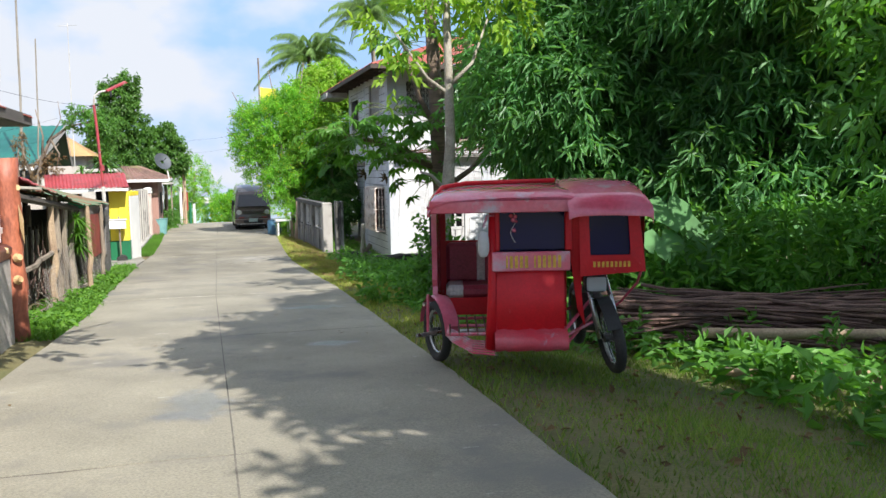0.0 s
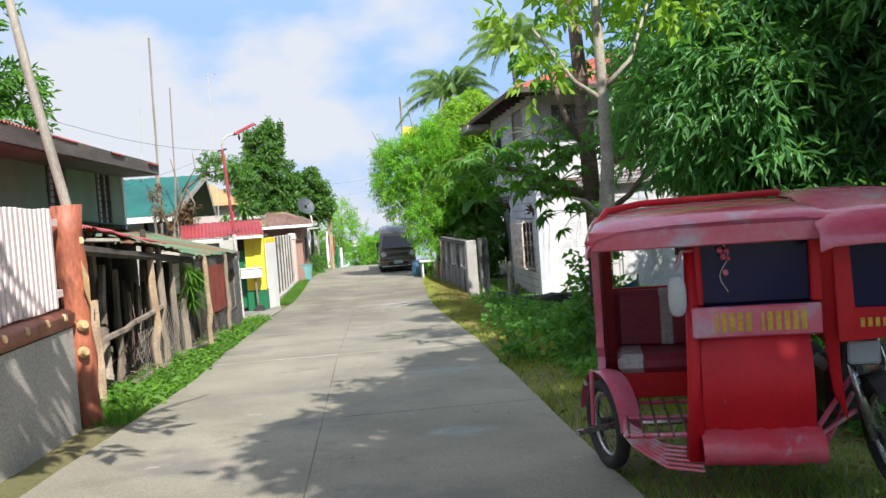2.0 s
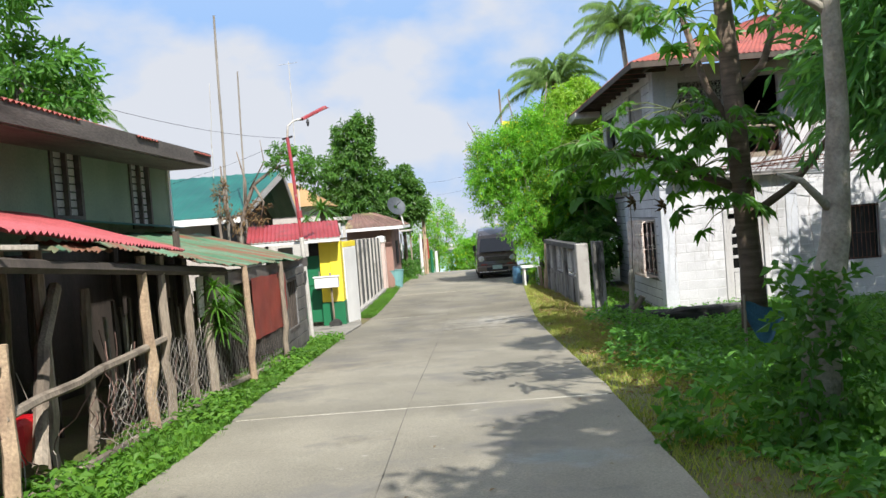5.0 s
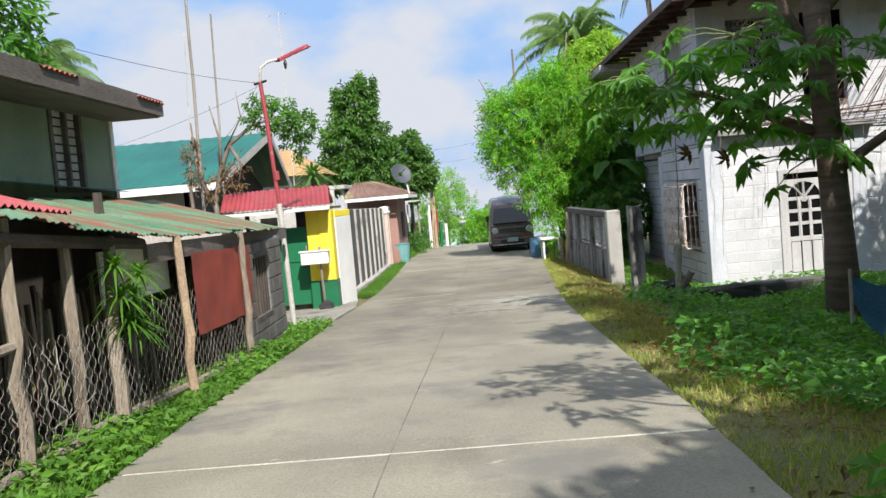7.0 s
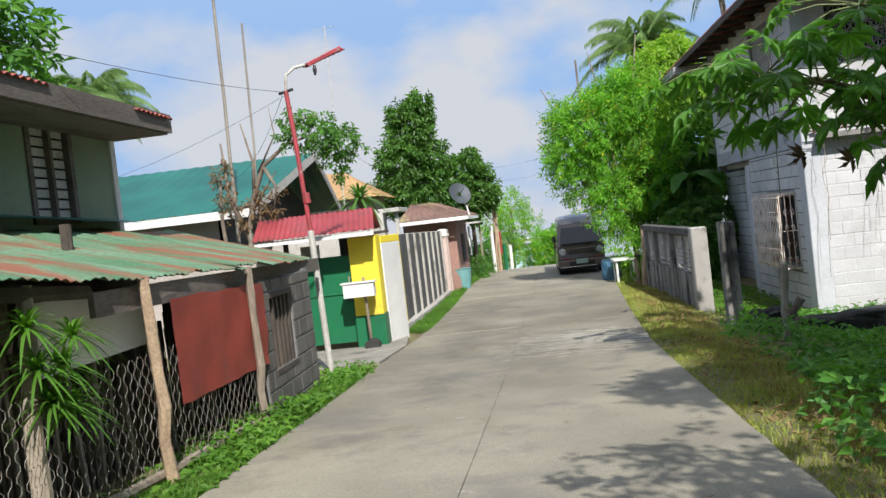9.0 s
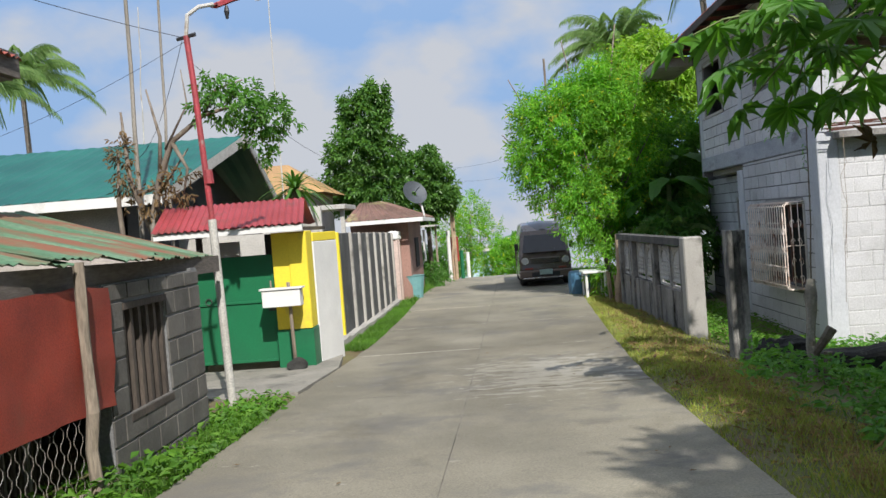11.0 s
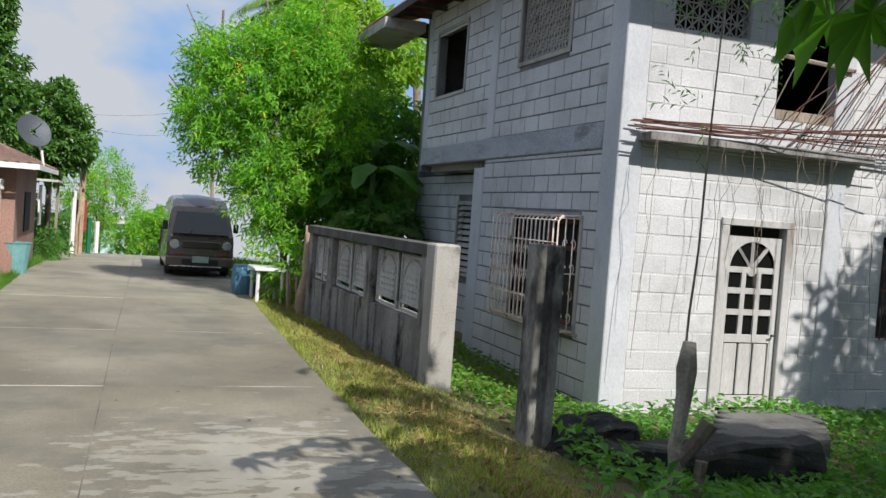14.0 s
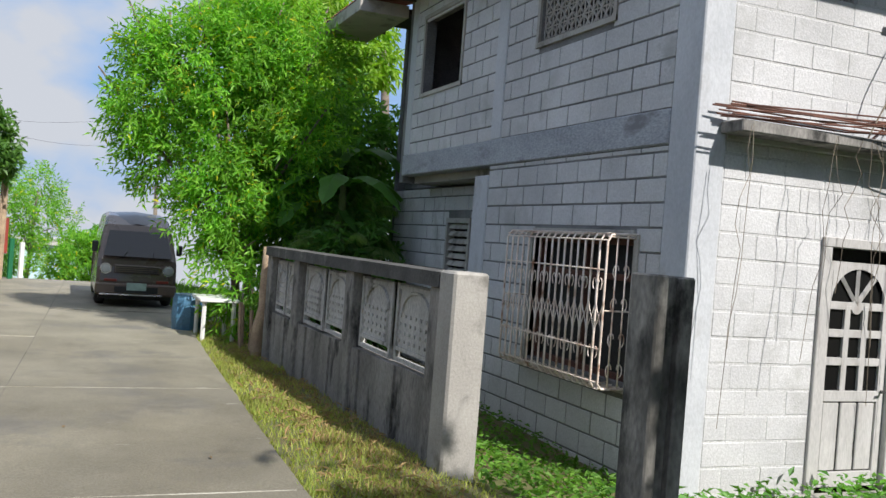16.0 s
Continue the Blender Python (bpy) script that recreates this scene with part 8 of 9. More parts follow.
def build_tricycle():
    t = thing("tricycle", (2.23, 5.71, 0.0), "worn red motor tricycle with covered sidecar parked on the verge", "tricycle", rz=radians(-15.4))
    P = lambda name, bm, m, label="", parent=None, smooth=False: part(name, bm, m, parent or t, label, local=True, smooth=smooth)
    # front panel, bowed a little
    bm = B()
    rows = []
    for k in range(9):
        z = 0.34 + 0.50 * k / 8
        bow = -0.05 * math.sin(math.pi * k / 8) - 0.04 * (1 - k / 8)
        e = 0.015 * (1 - k / 8)
        rows.append([(0.005 - e + (0.48 + e) * j / 8, bow - 0.02 * math.sin(math.pi * j / 8), z) for j in range(9)])
    for off in (0, 0.02):
        vs = [[bm.verts.new((p[0], p[1] + off, p[2])) for p in r] for r in rows]
        for a, b in zip(vs, vs[1:]):
            for k in range(8):
                bm.faces.new((a[k], a[k + 1], b[k + 1], b[k]))
    P("front_panel", bm, M_TRIRED, smooth=True)
    nb = P("name_board", box(B(), -0.03, 0.53, -0.075, -0.03, 0.80, 0.94, 0.008), M_TRIROOF, "red name board with gold lettering bars")
    x = 0.07
    rnd = random.Random(3)
    for i in range(12):
        if i == 5:
            x += 0.03
            continue
        w = 0.022 if i not in (6, 0) else 0.012
        part("letter_bar", box(B(), x, x + w, -0.079, -0.0752, 0.825, 0.912), M_GOLD, nb, local=True)
        x += w + 0.014
    bm = B()
    rows = []
    for y, z in ((0.02, 0.385), (-0.06, 0.378), (-0.13, 0.345), (-0.155, 0.33), (-0.17, 0.295), (-0.16, 0.262), (-0.13, 0.247), (0.0, 0.24)):
        rows.append([(-0.02 + 0.525 * j / 16, y + 0.02 * noise.noise(Vector((j * 0.5, z * 9, 2))) - 0.03 * math.sin(math.pi * j / 16), z + 0.012 * noise.noise(Vector((j * 0.7, z * 5, 7)))) for j in range(17)])
    P("bumper", sheet(bm, rows, 0.01), M_TRIBUMPER, "dented pinkish-red steel bumper ledge with scuffs", smooth=True)
    # screen opening
    P("screen", box(B(), 0.03, 0.50, 0.02, 0.026, 0.95, 1.24), M_TRIGLASS)
    P("curtain", box(B(), 0.02, 0.56, 0.10, 0.11, 0.86, 1.24), M_BLUECLOTH, "dark blue curtain behind the screen")
    for xa, xb in ((-0.02, 0.03), (0.50, 0.55)):
        P("screen_post", box(B(), xa, xb, -0.02, 0.04, 0.94, 1.27, 0.008), M_TRIRED)
    P("screen_rail", box(B(), 0.03, 0.50, -0.012, 0.035, 1.225, 1.265, 0.006), M_TRIRED)
    bm = tube(B(), [(0.13 + 0.02 * math.sin(s * 7), -0.004, 1.22 - 0.22 * s) for s in np.linspace(0, 1, 14)], 0.003, 5)
    cord = P("hanging_cord", bm, M_SEATWHITE, smooth=True)
    for bx, bz, br in ((0.115, 1.195, 0.016), (0.145, 1.19, 0.015), (0.128, 1.165, 0.017), (0.15, 1.155, 0.012), (0.135, 1.09, 0.016)):
        bm = B()
        bmesh.ops.create_icosphere(bm, subdivisions=2, radius=br)
        for v in bm.verts:
            v.co = Vector((bx, -0.008, bz)) + v.co * (1 + 0.25 * noise.noise(v.co * 90))
        part("bead", bm, M_TRIROOF, cord, "pink cloth flower bead", local=True, smooth=True)
    # left front post
    P("entrance_post", tube(B(), [(-0.045, -0.06, 0.24), (-0.03, -0.04, 0.6), (-0.02, 0.0, 1.27)], [0.045, 0.035, 0.025], 8), M_TRIRED, smooth=True)
    # side wall at the back with a small window
    bm = B()
    prof = [(0.80, 0.36), (0.70, 0.52), (0.72, 0.60), (0.66, 0.66), (0.70, 0.74), (0.66, 1.27), (1.16, 1.27), (1.16, 0.36)]
    for xx in (-0.46, -0.42):
        bm.faces.new([bm.verts.new((xx + 0.06 * (y - 0.9), y, z)) for y, z in prof])
    bmesh.ops.bridge_loops(bm, edges=bm.edges[:])
    P("side_wall", bm, M_TRIROOF, "faded salmon-red side wall")
    P("side_window", box(B(), -0.488, -0.47, 0.78, 0.95, 0.92, 1.16, 0.02), M_BLACKPLASTIC)
    bm = B()
    box(bm, -0.44, 0.50, 1.14, 1.17, 0.36, 0.93)
    P("rear_wall", bm, M_TRIRED)
    for xa, xb in ((-0.44, -0.36), (0.42, 0.52)):
        P("rear_post", box(B(), xa, xb, 1.135, 1.175, 0.93, 1.27, 0.006), M_TRIRED)
    P("inner_wall", box(B(), 0.52, 0.55, 0.3, 1.16, 0.3, 1.0, 0.006), M_TRIRED)
    P("inner_post", tube(B(), [(0.53, 0.3, 0.9), (0.54, 0.5, 1.27)], 0.02, 6), M_TRIRED)
    # bench
    s = P("seat", box(B(), -0.36, 0.46, 0.72, 1.08, 0.50, 0.60, 0.03), M_SEATRED, "dark red vinyl bench seat", smooth=False)
    for xa, xb in ((-0.363, -0.2), (0.0, 0.12), (0.36, 0.463)):
        part("seat_stripe", box(B(), xa, xb, 0.717, 1.083, 0.498, 0.603, 0.03), M_SEATWHITE, s, local=True)
    b = P("backrest", box(B(), -0.36, 0.46, 1.05, 1.13, 0.58, 0.92, 0.03), M_SEATRED)
    for xa, xb in ((-0.13, -0.01), (0.34, 0.44)):
        part("backrest_stripe", box(B(), xa, xb, 1.046, 1.134, 0.577, 0.923, 0.03), M_SEATWHITE, b, local=True)
    P("seat_skirt", box(B(), -0.36, 0.46, 0.74, 0.77, 0.36, 0.50, 0.004), M_TRIRED)
    bag = B()
    bmesh.ops.create_icosphere(bag, subdivisions=3, radius=0.13)
    for v in bag.verts:
        v.co = Vector((0.2 + v.co.x * 1.3, 0.92 + v.co.y * 0.8, 0.66 + v.co.z * 0.6)) + 0.03 * noise.noise_vector(v.co * 9)
    # floor of bars
    for k in range(13):
        x = -0.34 + k * 0.068
        P("floor_bar", tube(B(), [(x, 0.02, 0.335), (x, 0.78, 0.345)], 0.007, 5), M_RUST)
    for y in (0.05, 0.4, 0.75):
        P("floor_crossbar", tube(B(), [(-0.36, y, 0.33), (0.52, y, 0.33)], 0.014, 6), M_TRIROOF)
    for k in range(6):
        z, y = 0.335 - 0.012 * k, 0.02 - 0.03 * k
        P("step_rail", tube(B(), [(-0.02, y - 0.02, z - 0.06), (-0.18, y + 0.02, z - 0.05), (-0.32, y + 0.24, z - 0.01), (-0.36, y + 0.42, z)], 0.008, 5), M_TRIROOF)
    # sidecar wheel with mudguard
    c = (-0.44, 0.66, 0.245)
    wheel(t, c, (0.928, 0.371, 0.03), 0.245, 0.035)
    rows = []
    for a in np.linspace(radians(4), radians(172), 17):
        ca, sa = math.cos(a), math.sin(a)
        rows.append([(c[0] + 0.928 * (0.12 * j / 4 - 0.045) + 0.371 * 0.285 * ca, c[1] + 0.371 * (0.12 * j / 4 - 0.045) - 0.928 * 0.285 * ca, c[2] + 0.285 * sa + 0.012 * math.sin(math.pi * j / 4)) for j in range(5)])
    P("mudguard", sheet(B(), rows, 0.008), M_TRIROOF, "pinkish-red curved mudguard", smooth=True)
    P("mudguard_stay", tube(B(), [(-0.515, 0.62, 0.25), (-0.51, 0.60, 0.55)], 0.013, 6), M_TRIROOF)
    P("axle_bar", tube(B(), [(-0.6, 0.45, 0.25), (-0.4, 0.62, 0.25), (0.4, 0.66, 0.25)], 0.016, 6), M_CHROME)
    P("axle_bar", tube(B(), [(-0.55, 0.8, 0.44), (-0.46, 0.9, 0.45)], 0.016, 6), M_CHROME)
    # roofs
    rows = []
    for y, dz in ((-0.14, -0.035), (-0.10, 0.0), (0.1, 0.03), (0.5, 0.045), (0.9, 0.045), (1.2, 0.02), (1.24, -0.02)):
        rows.append([(x, y, 1.28 + dz + zz) for x, zz in ((-0.49, -0.05), (-0.475, -0.01), (-0.44, 0.035), (-0.35, 0.065), (-0.1, 0.08), (0.2, 0.085), (0.45, 0.08), (0.58, 0.06))])
    P("sidecar_roof", sheet(B(), rows), M_TRIROOF, "dented faded red sheet roof with sky sheen in its colour", smooth=True)
    P("roof_valance", box(B(), -0.47, 0.56, -0.135, -0.115, 1.225, 1.315, 0.006), M_TRIROOF)
    P("roof_valance", box(B(), -0.485, -0.465, -0.11, 1.2, 1.20, 1.275, 0.006), M_TRIROOF)
    P("roof_lining", box(B(), -0.49, 0.55, -0.11, 1.19, 1.262, 1.272), M_SEATRED)
    rows = []
    for y, dz, w in ((-0.225, -0.165, 1.0), (-0.23, -0.085, 1.0), (-0.05, -0.015, 0.98), (0.3, 0.06, 0.95), (0.8, 0.07, 0.95), (1.2, 0.03, 0.95)):
        rows.append([(0.50 + (x - 0.50) * w, y, 1.36 + dz + zz) for x, zz in ((0.50, -0.012), (0.56, 0.01), (0.70, 0.016), (0.85, 0.014), (0.97, 0.008), (1.05, 0.002), (1.078, -0.01), (1.088, -0.05))])
    P("cab_roof", sheet(B(), rows), M_TRIROOF, smooth=True)
    P("roof_rail", tube(B(), [(-0.47, 0.1, 1.26), (-0.44, 0.2, 1.33), (-0.38, 0.34, 1.40), (-0.2, 0.5, 1.425), (0.5, 0.6, 1.435)], 0.018, 8), M_TRIRED, smooth=True)
    # cab shell in front of the rider
    bm = B()
    def strip(a, b, c, d):
        for yo in (0, 0.03):
            bm.faces.new([bm.verts.new((p[0], p[1] + yo, p[2])) for p in (a, b, c, d)])
    y0, y1 = -0.02, 0.0
    strip((0.60, y1, 1.28), (0.67, y1, 1.28), (0.68, y0, 0.90), (0.61, y0, 0.75))
    strip((0.95, y1, 1.28), (1.03, y1, 1.27), (1.08, y0, 0.78), (0.97, y0, 0.90))
    strip((0.61, y0, 0.75), (1.08, y0, 0.78), (0.97, y0 - 0.002, 0.90), (0.68, y0 - 0.002, 0.90))
    strip((0.67, y1, 1.28), (0.95, y1, 1.28), (0.95, y1, 1.24), (0.67, y1, 1.24))
    P("cab_shell", bm, M_TRIRED, "red cab shell round the wind screen")
    P("cab_screen", box(B(), 0.66, 0.98, 0.012, 0.016, 0.88, 1.26), M_TRIGLASS)
    bm = B()
    for yo in (0, 0.03):
        bm.faces.new([bm.verts.new((x, -0.01 + yo + 0.12 * (1.28 - z), z)) for x, z in ((0.56, 1.28), (0.61, 1.28), (0.63, 0.6), (0.66, 0.36), (0.60, 0.5), (0.545, 0.9))])
    P("cab_pillar", bm, M_TRIRED)
    bm = B()
    for xo in (1.05, 1.07):
        bm.faces.new([bm.verts.new((xo, y, z)) for y, z in ((-0.02, 1.27), (0.25, 1.27), (0.3, 0.95), (0.0, 0.78))])
    P("cab_cheek", bm, M_TRIRED)
    x = 0.70
    for i in range(9):
        P("letter_bar", box(B(), x, x + 0.018, -0.026, -0.0225, 0.815, 0.855), M_GOLD)
        x += 0.031
    # motorcycle
    wc = Vector((0.85, 0.13, 0.275))
    tilt = Vector((1, 0.12, 0.16)).normalized()
    wheel(t, wc, tilt, 0.275, 0.036, 18)
    up = Vector((-0.2, 0.30, 1)).normalized()
    for s in (-1, 1):
        o = tilt * (0.075 * s)
        P("fork_leg", tube(B(), [wc + o, wc + o + up * 0.5], [0.022, 0.018], 8), M_CHROME, smooth=True)
    rows = []
    q = tilt
    f2 = tilt.cross(Vector((0, 0, 1))).normalized()
    for a in np.linspace(radians(20), radians(150), 10):
        d = (-f2 * 0 + Vector((0, -1, 0)) * math.cos(a) + up * math.sin(a)).normalized()
        rows.append([wc + d * 0.305 + q * (0.05 * (j - 1.5) / 1.5) for j in range(4)])
    P("front_mudguard", sheet(B(), rows, 0.006), M_BLACKPLASTIC, smooth=True)
    h = wc + up * 0.42 + Vector((-0.02, -0.10, 0))
    hl = P("headlamp", box(B(), h.x - 0.085, h.x + 0.085, h.y, h.y + 0.12, h.z - 0.065, h.z + 0.065, 0.025), M_BLACKPLASTIC)
    part("lens", box(B(), h.x - 0.072, h.x + 0.072, h.y - 0.012, h.y + 0.002, h.z - 0.053, h.z + 0.053, 0.01), M_GLASSLAMP, hl, local=True)
    P("handlebar", tube(B(), [(0.48, 0.42, 0.86), (0.62, 0.32, 0.80), (0.78, 0.30, 0.78), (0.95, 0.32, 0.80), (1.05, 0.42, 0.86)], 0.013, 7), M_DARKSTEEL)
    P("fuel_tank", box(B(), 0.66, 0.86, 0.42, 0.82, 0.62, 0.80, 0.06), M_TRIRED)
    P("saddle", box(B(), 0.65, 0.87, 0.80, 1.4, 0.66, 0.76, 0.03), M_BLACKPLASTIC)
    P("engine", box(B(), 0.66, 0.88, 0.5, 0.9, 0.25, 0.55, 0.04), M_DARKSTEEL)
    wheel(t, (0.77, 1.28, 0.275), (1, 0, 0.02), 0.275, 0.04, 18)
    for a, b2 in (((0.50, 0.0, 0.36), (0.74, 0.28, 0.55)), ((0.52, 0.02, 0.26), (0.78, 0.5, 0.40)), ((0.50, 0.05, 0.30), (0.74, 0.3, 0.36)), ((0.50, 0.9, 0.33), (0.74, 0.9, 0.4))):
        P("frame_tube", tube(B(), [a, b2], 0.014, 6), M_TRIROOF)
    P("crash_bar", tube(B(), [(1.05, 0.0, 0.78), (1.04, 0.1, 0.68), (0.95, 0.25, 0.52), (0.82, 0.35, 0.40)], 0.01, 6), M_TRIROOF)
    m = P("mirror_arm", tube(B(), [(-0.01, -0.02, 1.2), (-0.06, -0.05, 1.2), (-0.09, -0.06, 1.12)], 0.009, 6), M_TRIROOF)
    bm = B()
    bmesh.ops.create_uvsphere(bm, u_segments=14, v_segments=8, radius=1)
    for v in bm.verts:
        v.co = Vector((-0.09 + math.copysign(abs(v.co.x) ** 0.7, v.co.x) * 0.042, -0.07 + v.co.y * 0.022, 1.0 + math.copysign(abs(v.co.z) ** 0.7, v.co.z) * 0.095))
    part("mirror", bm, M_MIRRORBACK, m, "white oval rear mirror", local=True, smooth=True)
    me = bpy.data.meshes.new("cloth_bag")
    bag.to_mesh(me)
    bag.free()
    me.shade_smooth()
    me.materials.append(M_BLACKCLOTH)
    o = tagged(new("cloth_bag", me), "crumpled dark blue cloth bag on the tricycle seat", "bag")
    o.location, o.rotation_euler = (2.23, 5.71, 0.0), (0, 0, radians(-15.4))


build_tricycle()


def build_van():
    X, Y, Z = 2.44, 40.0, -1.04
    t = thing("van", (X, Y, Z), "dusty brown-grey passenger van with dark roof parked on the lane", "van")
    P = lambda name, bm, m, label="", parent=None, smooth=False: part(name, bm, m, parent or t, label, local=True, smooth=smooth)
    hw = lambda z: 0.765 if z < 0.9 else 0.765 - 0.16 * ((z - 0.9) / 1.0) ** 1.3
    prof = [(0.06, 0.25), (0.0, 0.34), (-0.02, 0.55), (0.02, 0.82), (0.08, 0.98), (0.5, 1.52), (0.62, 1.62), (1.0, 1.80), (2.0, 1.88), (4.0, 1.85), (4.25, 1.7), (4.32, 0.9), (4.3, 0.3), (3.9, 0.25), (0.5, 0.25)]
    def shell(pr, extra=0.0):
        bm = B()
        L = [bm.verts.new((-hw(z) - extra, y, z)) for y, z in pr]
        L2 = [bm.verts.new((-hw(z) * 0.9, y - (0.04 if y < 1 else -0.03 if y > 4 else 0), z + (0.05 if z > 1.6 else 0))) for y, z in pr]
        R2 = [bm.verts.new((hw(z) * 0.9, y - (0.04 if y < 1 else -0.03 if y > 4 else 0), z + (0.05 if z > 1.6 else 0))) for y, z in pr]
        R = [bm.verts.new((hw(z) + extra, y, z)) for y, z in pr]
        n = len(pr)
        for A_, B_ in ((L, L2), (L2, R2), (R2, R)):
            for i in range(n):
                j = (i + 1) % n
                bm.faces.new((A_[i], A_[j], B_[j], B_[i]))
        bm.faces.new(L[::-1])
        bm.faces.new(R)
        return bm
    P("body", shell(prof), M_VAN)
    bm = B()
    rows = [[(-0.5, 0.66, 1.66), (0, 0.60, 1.70), (0.5, 0.66, 1.66)], [(-0.58, 1.0, 1.83), (0, 0.96, 1.88), (0.58, 1.0, 1.83)], [(-0.56, 2.0, 1.92), (0, 2, 1.97), (0.56, 2, 1.92)], [(-0.56, 4.1, 1.9), (0, 4.1, 1.95), (0.56, 4.1, 1.9)]]
    P("roof", sheet(bm, rows, 0.03), M_VANROOF, smooth=True)
    def slab(pts, thick=0.012):
        bm = B()
        a = [bm.verts.new(p) for p in pts]
        bm.faces.new(a)
        return bm
    ws = [(-0.66, 0.075, 1.02), (0.66, 0.075, 1.02), (0.56, 0.45, 1.53), (-0.56, 0.45, 1.53)]
    ws = [(x, y - 0.075, z + 0.02) for x, y, z in ws]
    P("windscreen", slab(ws), M_GLASSDARK)
    for s in (-1, 1):
        P("wiper", tube(B(), [(0.3 * s, -0.02, 1.02), (0.05 + 0.25 * s, 0.06, 1.14)], 0.008, 4), M_BLACKPLASTIC)
        for ya, yb in ((0.75, 1.5), (1.6, 2.7), (2.8, 4.0)):
            P("side_window", slab([(s * (hw(1.05) + 0.006), ya - (0.3 if ya < 1 else 0), 1.05), (s * (hw(1.05) + 0.006), yb, 1.05), (s * (hw(1.55) + 0.008), yb, 1.55), (s * (hw(1.55) + 0.008), ya, 1.55)]), M_GLASSDARK)
        l = P("headlamp", tube(B(), [(0.60 * s, -0.03, 0.78), (0.60 * s, -0.075, 0.78)], [0.115, 0.105], 18), M_CHROME)
        part("lens", tube(B(), [(0.60 * s, -0.076, 0.78), (0.60 * s, -0.09, 0.78)], [0.09, 0.07], 18), M_GLASSLAMP, l, local=True)
        P("indicator", box(B(), 0.5 * s - 0.12, 0.5 * s + 0.12, -0.075, -0.045, 0.53, 0.58, 0.006), M_TARP)
        P("mirror", box(B(), 0.82 * s - 0.06, 0.82 * s + 0.06, 0.2, 0.26, 1.1, 1.32, 0.02), M_BLACKPLASTIC)
        for y in (0.75, 3.5):
            w = P("wheel", tube(B(), [(0.56 * s, y, 0.3), (0.74 * s, y, 0.3)], 0.16, 14), M_CHROME)
            part("tyre", ring_mesh(B(), (0.66 * s, y, 0.3), (1, 0, 0), 0.22, 0.09), M_BLACKRUB, w, local=True, smooth=True)
    g = P("grille", box(B(), -0.44, 0.44, -0.07, -0.03, 0.70, 0.87, 0.012), M_VAN)
    for k in range(4):
        part("grille_bar", box(B(), -0.41, 0.41, -0.078, -0.0702, 0.715 + k * 0.038, 0.732 + k * 0.038), M_BLACKPLASTIC, g, local=True)
    b = P("bumper", box(B(), -0.78, 0.78, -0.13, 0.1, 0.28, 0.50, 0.03), M_VANBUMPER)
    part("intake", box(B(), -0.42, 0.42, -0.135, -0.12, 0.31, 0.45, 0.01), M_BLACKPLASTIC, b, local=True)
    part("chrome_strip", box(B(), -0.7, 0.5, -0.14, -0.10, 0.262, 0.29, 0.006), M_CHROME, b, local=True)
    p = part("number_plate", box(B(), -0.19, 0.19, -0.15, -0.137, 0.37, 0.52, 0.004), M_PLATE, b, local=True)
    P("skirt", box(B(), -0.7, 0.7, 0.2, 4.2, 0.16, 0.26), M_BLACKPLASTIC)


build_van()


# ---- loose things beside the lane ----
def build_branch_pile():
    t = thing("branch_pile", (5.8, 7.8, -0.35), "stack of cut brown branches on the ground", "branch pile")
    rnd = random.Random(21)
    meshes = []
    for i in range(8):
        bm = tube(B(), wavy((-1.25 - 0.3 * rnd.random(), 0, 0), (1.2 + 0.4 * rnd.random(), rnd.uniform(-0.1, 0.1), rnd.uniform(-0.05, 0.1)), 7, 0.05, i), [0.022, 0.02, 0.019, 0.017, 0.015, 0.013, 0.011, 0.007], 5, 0.15, seed=i)
        me = bpy.data.meshes.new("branch")
        bm.to_mesh(me)
        bm.free()
        me.materials.append(M_TWIG)
        meshes.append(me)
    for i in range(175):
        o = new("branch", meshes[i % 8])
        o.parent = t
        layer = i / 175
        o.location = (rnd.uniform(-0.55, 0.7), rnd.uniform(-0.5, 0.5) * (1.15 - layer), 0.03 + 0.42 * layer + rnd.uniform(-0.02, 0.02))
        o.rotation_euler = (rnd.uniform(0, 6.28), rnd.uniform(-0.05, 0.08), radians(-28) + rnd.gauss(0, 0.26) + (3.14 if i % 2 else 0))
    for i, (a, b, r) in enumerate((((4.9, 7.35, -0.12), (7.3, 6.2, -0.1), 0.05), ((4.5, 6.3, -0.25), (6.2, 5.3, -0.3), 0.04), ((4.9, 6.15, -0.2), (5.7, 5.6, -0.22), 0.06), ((5.3, 5.5, -0.3), (6.5, 5.0, -0.25), 0.055))):
        single("log", tube(B(), wavy(a, b, 6, 0.02, i), r, 8, 0.06, seed=i), M_PALEWOOD, "pale dry cut pole lying beside the branch pile", "log", group="loose logs", smooth=True)
    single("stub_log", tube(B(), [(6.3, 5.7, -0.35), (6.25, 5.6, 0.12)], 0.07, 9, 0.08), M_PALEWOOD, "upright stub of a dry cut log", "log", smooth=True)


build_branch_pile()


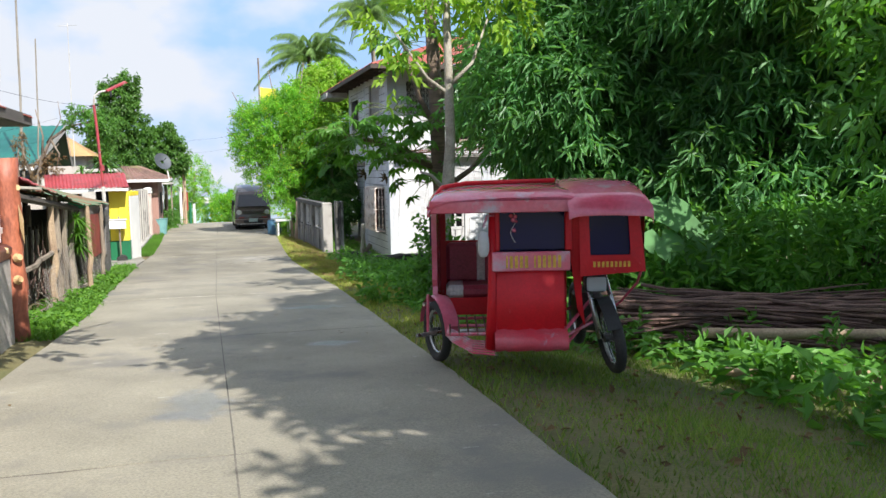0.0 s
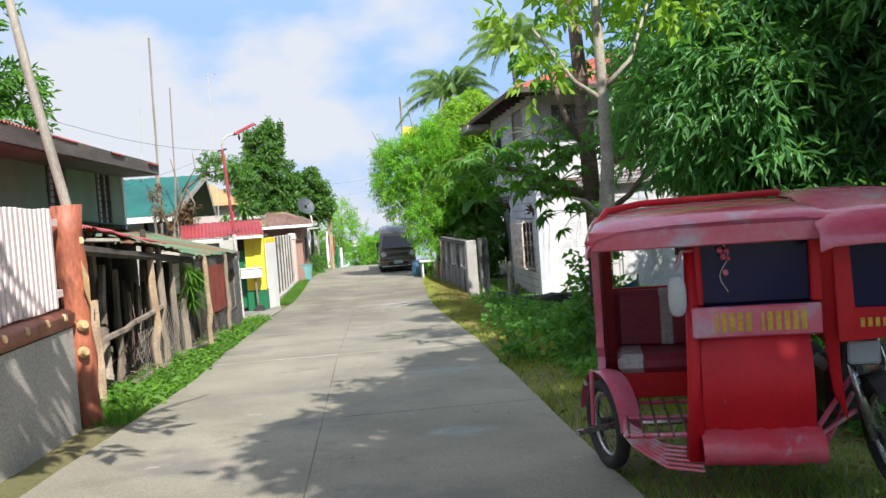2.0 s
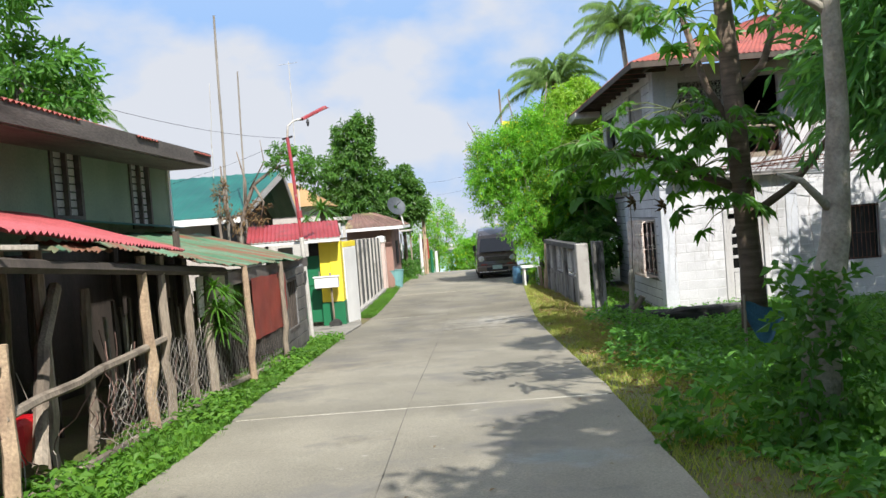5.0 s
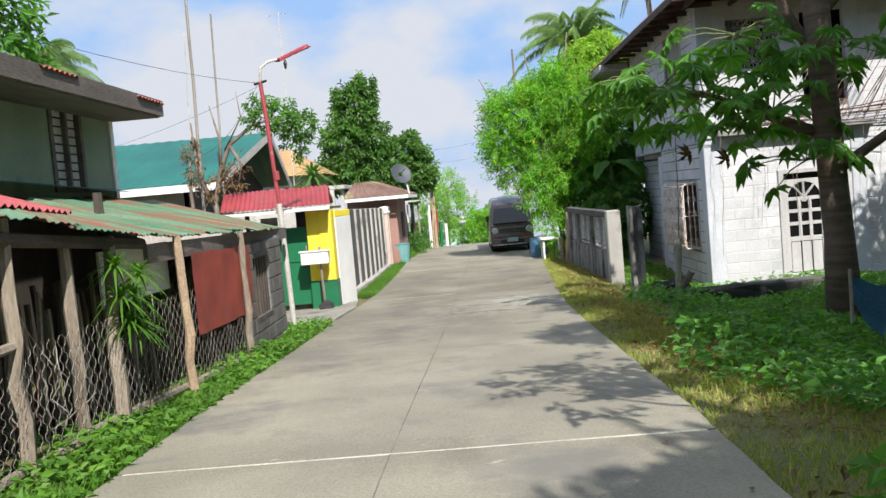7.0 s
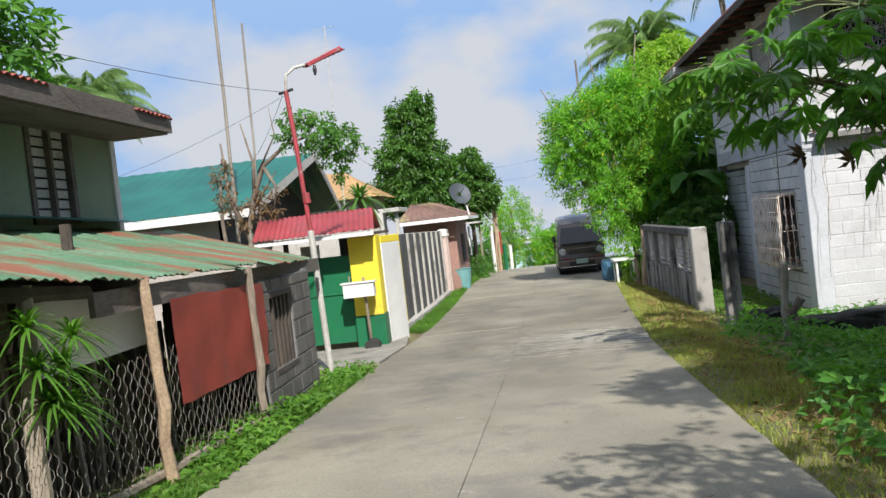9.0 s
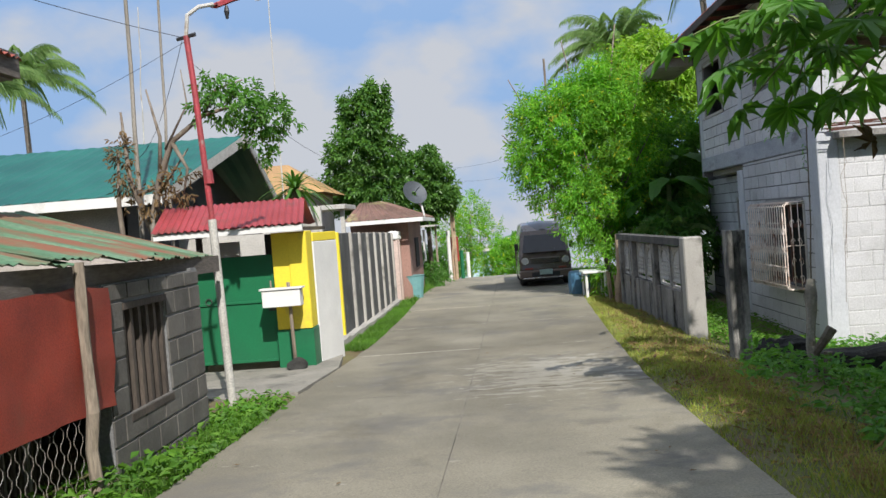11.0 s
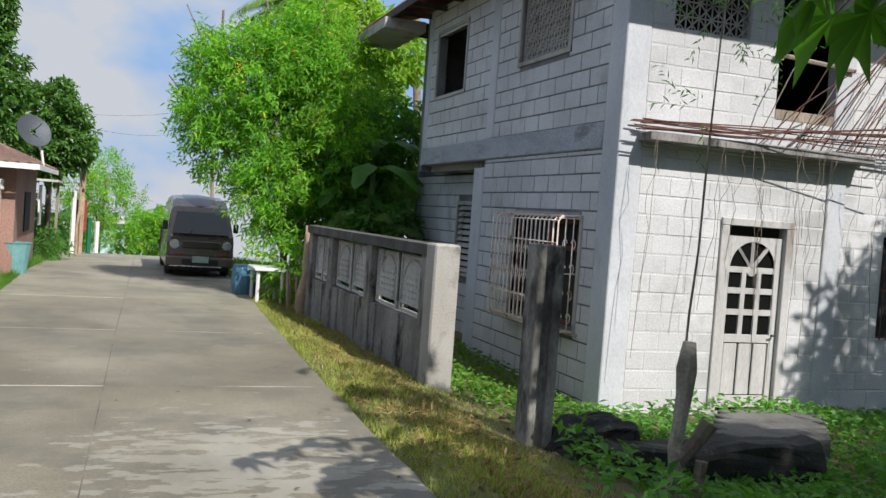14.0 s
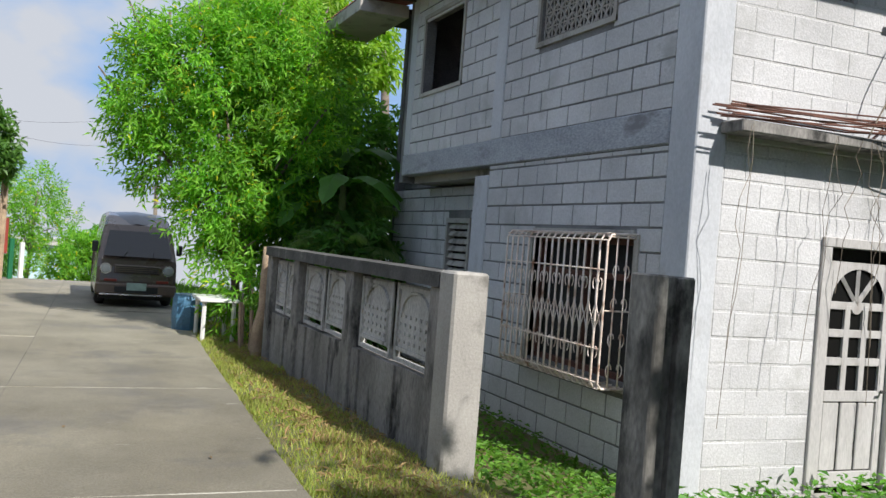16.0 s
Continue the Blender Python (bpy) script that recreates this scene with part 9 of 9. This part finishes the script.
def build_bench():
    t = thing("table", (3.3, 35.2, -1.05), "small rough table with pale top and thin legs", "table")
    part("tabletop", box(B(), 3.02, 3.62, 34.8, 35.8, -0.42, -0.37, 0.01), M_WHITEPAINT, t)
    for x, y in ((3.1, 34.9), (3.55, 34.9), (3.1, 35.7), (3.55, 35.7)):
        part("leg", tube(B(), [(x, y, -1.1), (x, y, -0.42)], 0.035, 6), M_WHITEPAINT, t)
    b = thing("drum", (3.0, 36.2, -1.05), "dark blue plastic drum under the shrub", "drum")
    part("body", tube(B(), [(3.05, 36.3, -1.05), (3.05, 36.3, -0.8), (3.05, 36.3, -0.5), (3.05, 36.3, -0.42)], [0.26, 0.28, 0.27, 0.24], 14), M_BLUEPLASTIC, b)
    for i, (x, y, z) in enumerate(((3.62, 34.4, -0.5), (3.55, 34.2, -0.45), (3.7, 34.1, -0.55))):
        single("stake", tube(B(), wavy((x, y, -1.15), (x - 0.03, y, z + 0.1), 4, 0.015, i), 0.03, 6), M_PALEWOOD, "pale wooden stake beside the table", "stake", group="stakes")
    single("gate_stub", tube(B(), wavy((3.66, 33.5, -1.2), (3.78, 33.6, 0.5), 6, 0.03, 9), [0.1, 0.09, 0.085, 0.08, 0.08, 0.09, 0.11], 9, 0.1), M_PALEWOOD, "pale forked tree stem at the end of the garden wall", "tree stem", smooth=True)
    b = thing("blue_net", (5.2, 17.4, -0.9), "faded blue net cloth sagging between stakes in the weeds", "net")
    bm = B()
    n, m = 14, 7
    grid = []
    for i in range(n + 1):
        s = i / n
        top = -0.02 - 0.12 * math.sin(math.pi * s) + 0.03 * noise.noise(Vector((s * 5, 1, 0)))
        low = top - 0.16 - 0.38 * math.sin(math.pi * min(1, s * 1.5 + 0.12)) ** 2 * (1 if s < 0.6 else 0.5)
        grid.append([bm.verts.new((4.72 + 0.95 * s, 17.35 + 0.12 * s + 0.06 * noise.noise(Vector((s * 7, k * 0.5, 4))), top + (low - top) * k / m)) for k in range(m + 1)])
    for i in range(n):
        for k in range(m):
            bm.faces.new((grid[i][k], grid[i + 1][k], grid[i + 1][k + 1], grid[i][k + 1]))
    part("cloth", bm, M_BLUEPLASTIC, b, smooth=True)
    for x, y in ((4.71, 17.36), (5.68, 17.48)):
        part("stake", tube(B(), [(x, y, -1.0), (x + 0.01, y, 0.06)], 0.02, 6, 0.1), M_WOODGREY, b)
    single("plastic_bottle", tube(B(), [(3.35, 14.5, -0.48), (3.55, 14.55, -0.46), (3.62, 14.57, -0.45), (3.68, 14.58, -0.45)], [0.045, 0.045, 0.02, 0.016], 9), mat("green_plastic", (0.08, 0.35, 0.18), None, 4, 40, 0.25, 0), "empty green plastic bottle lying in the weeds", "bottle", smooth=True)


build_bench()
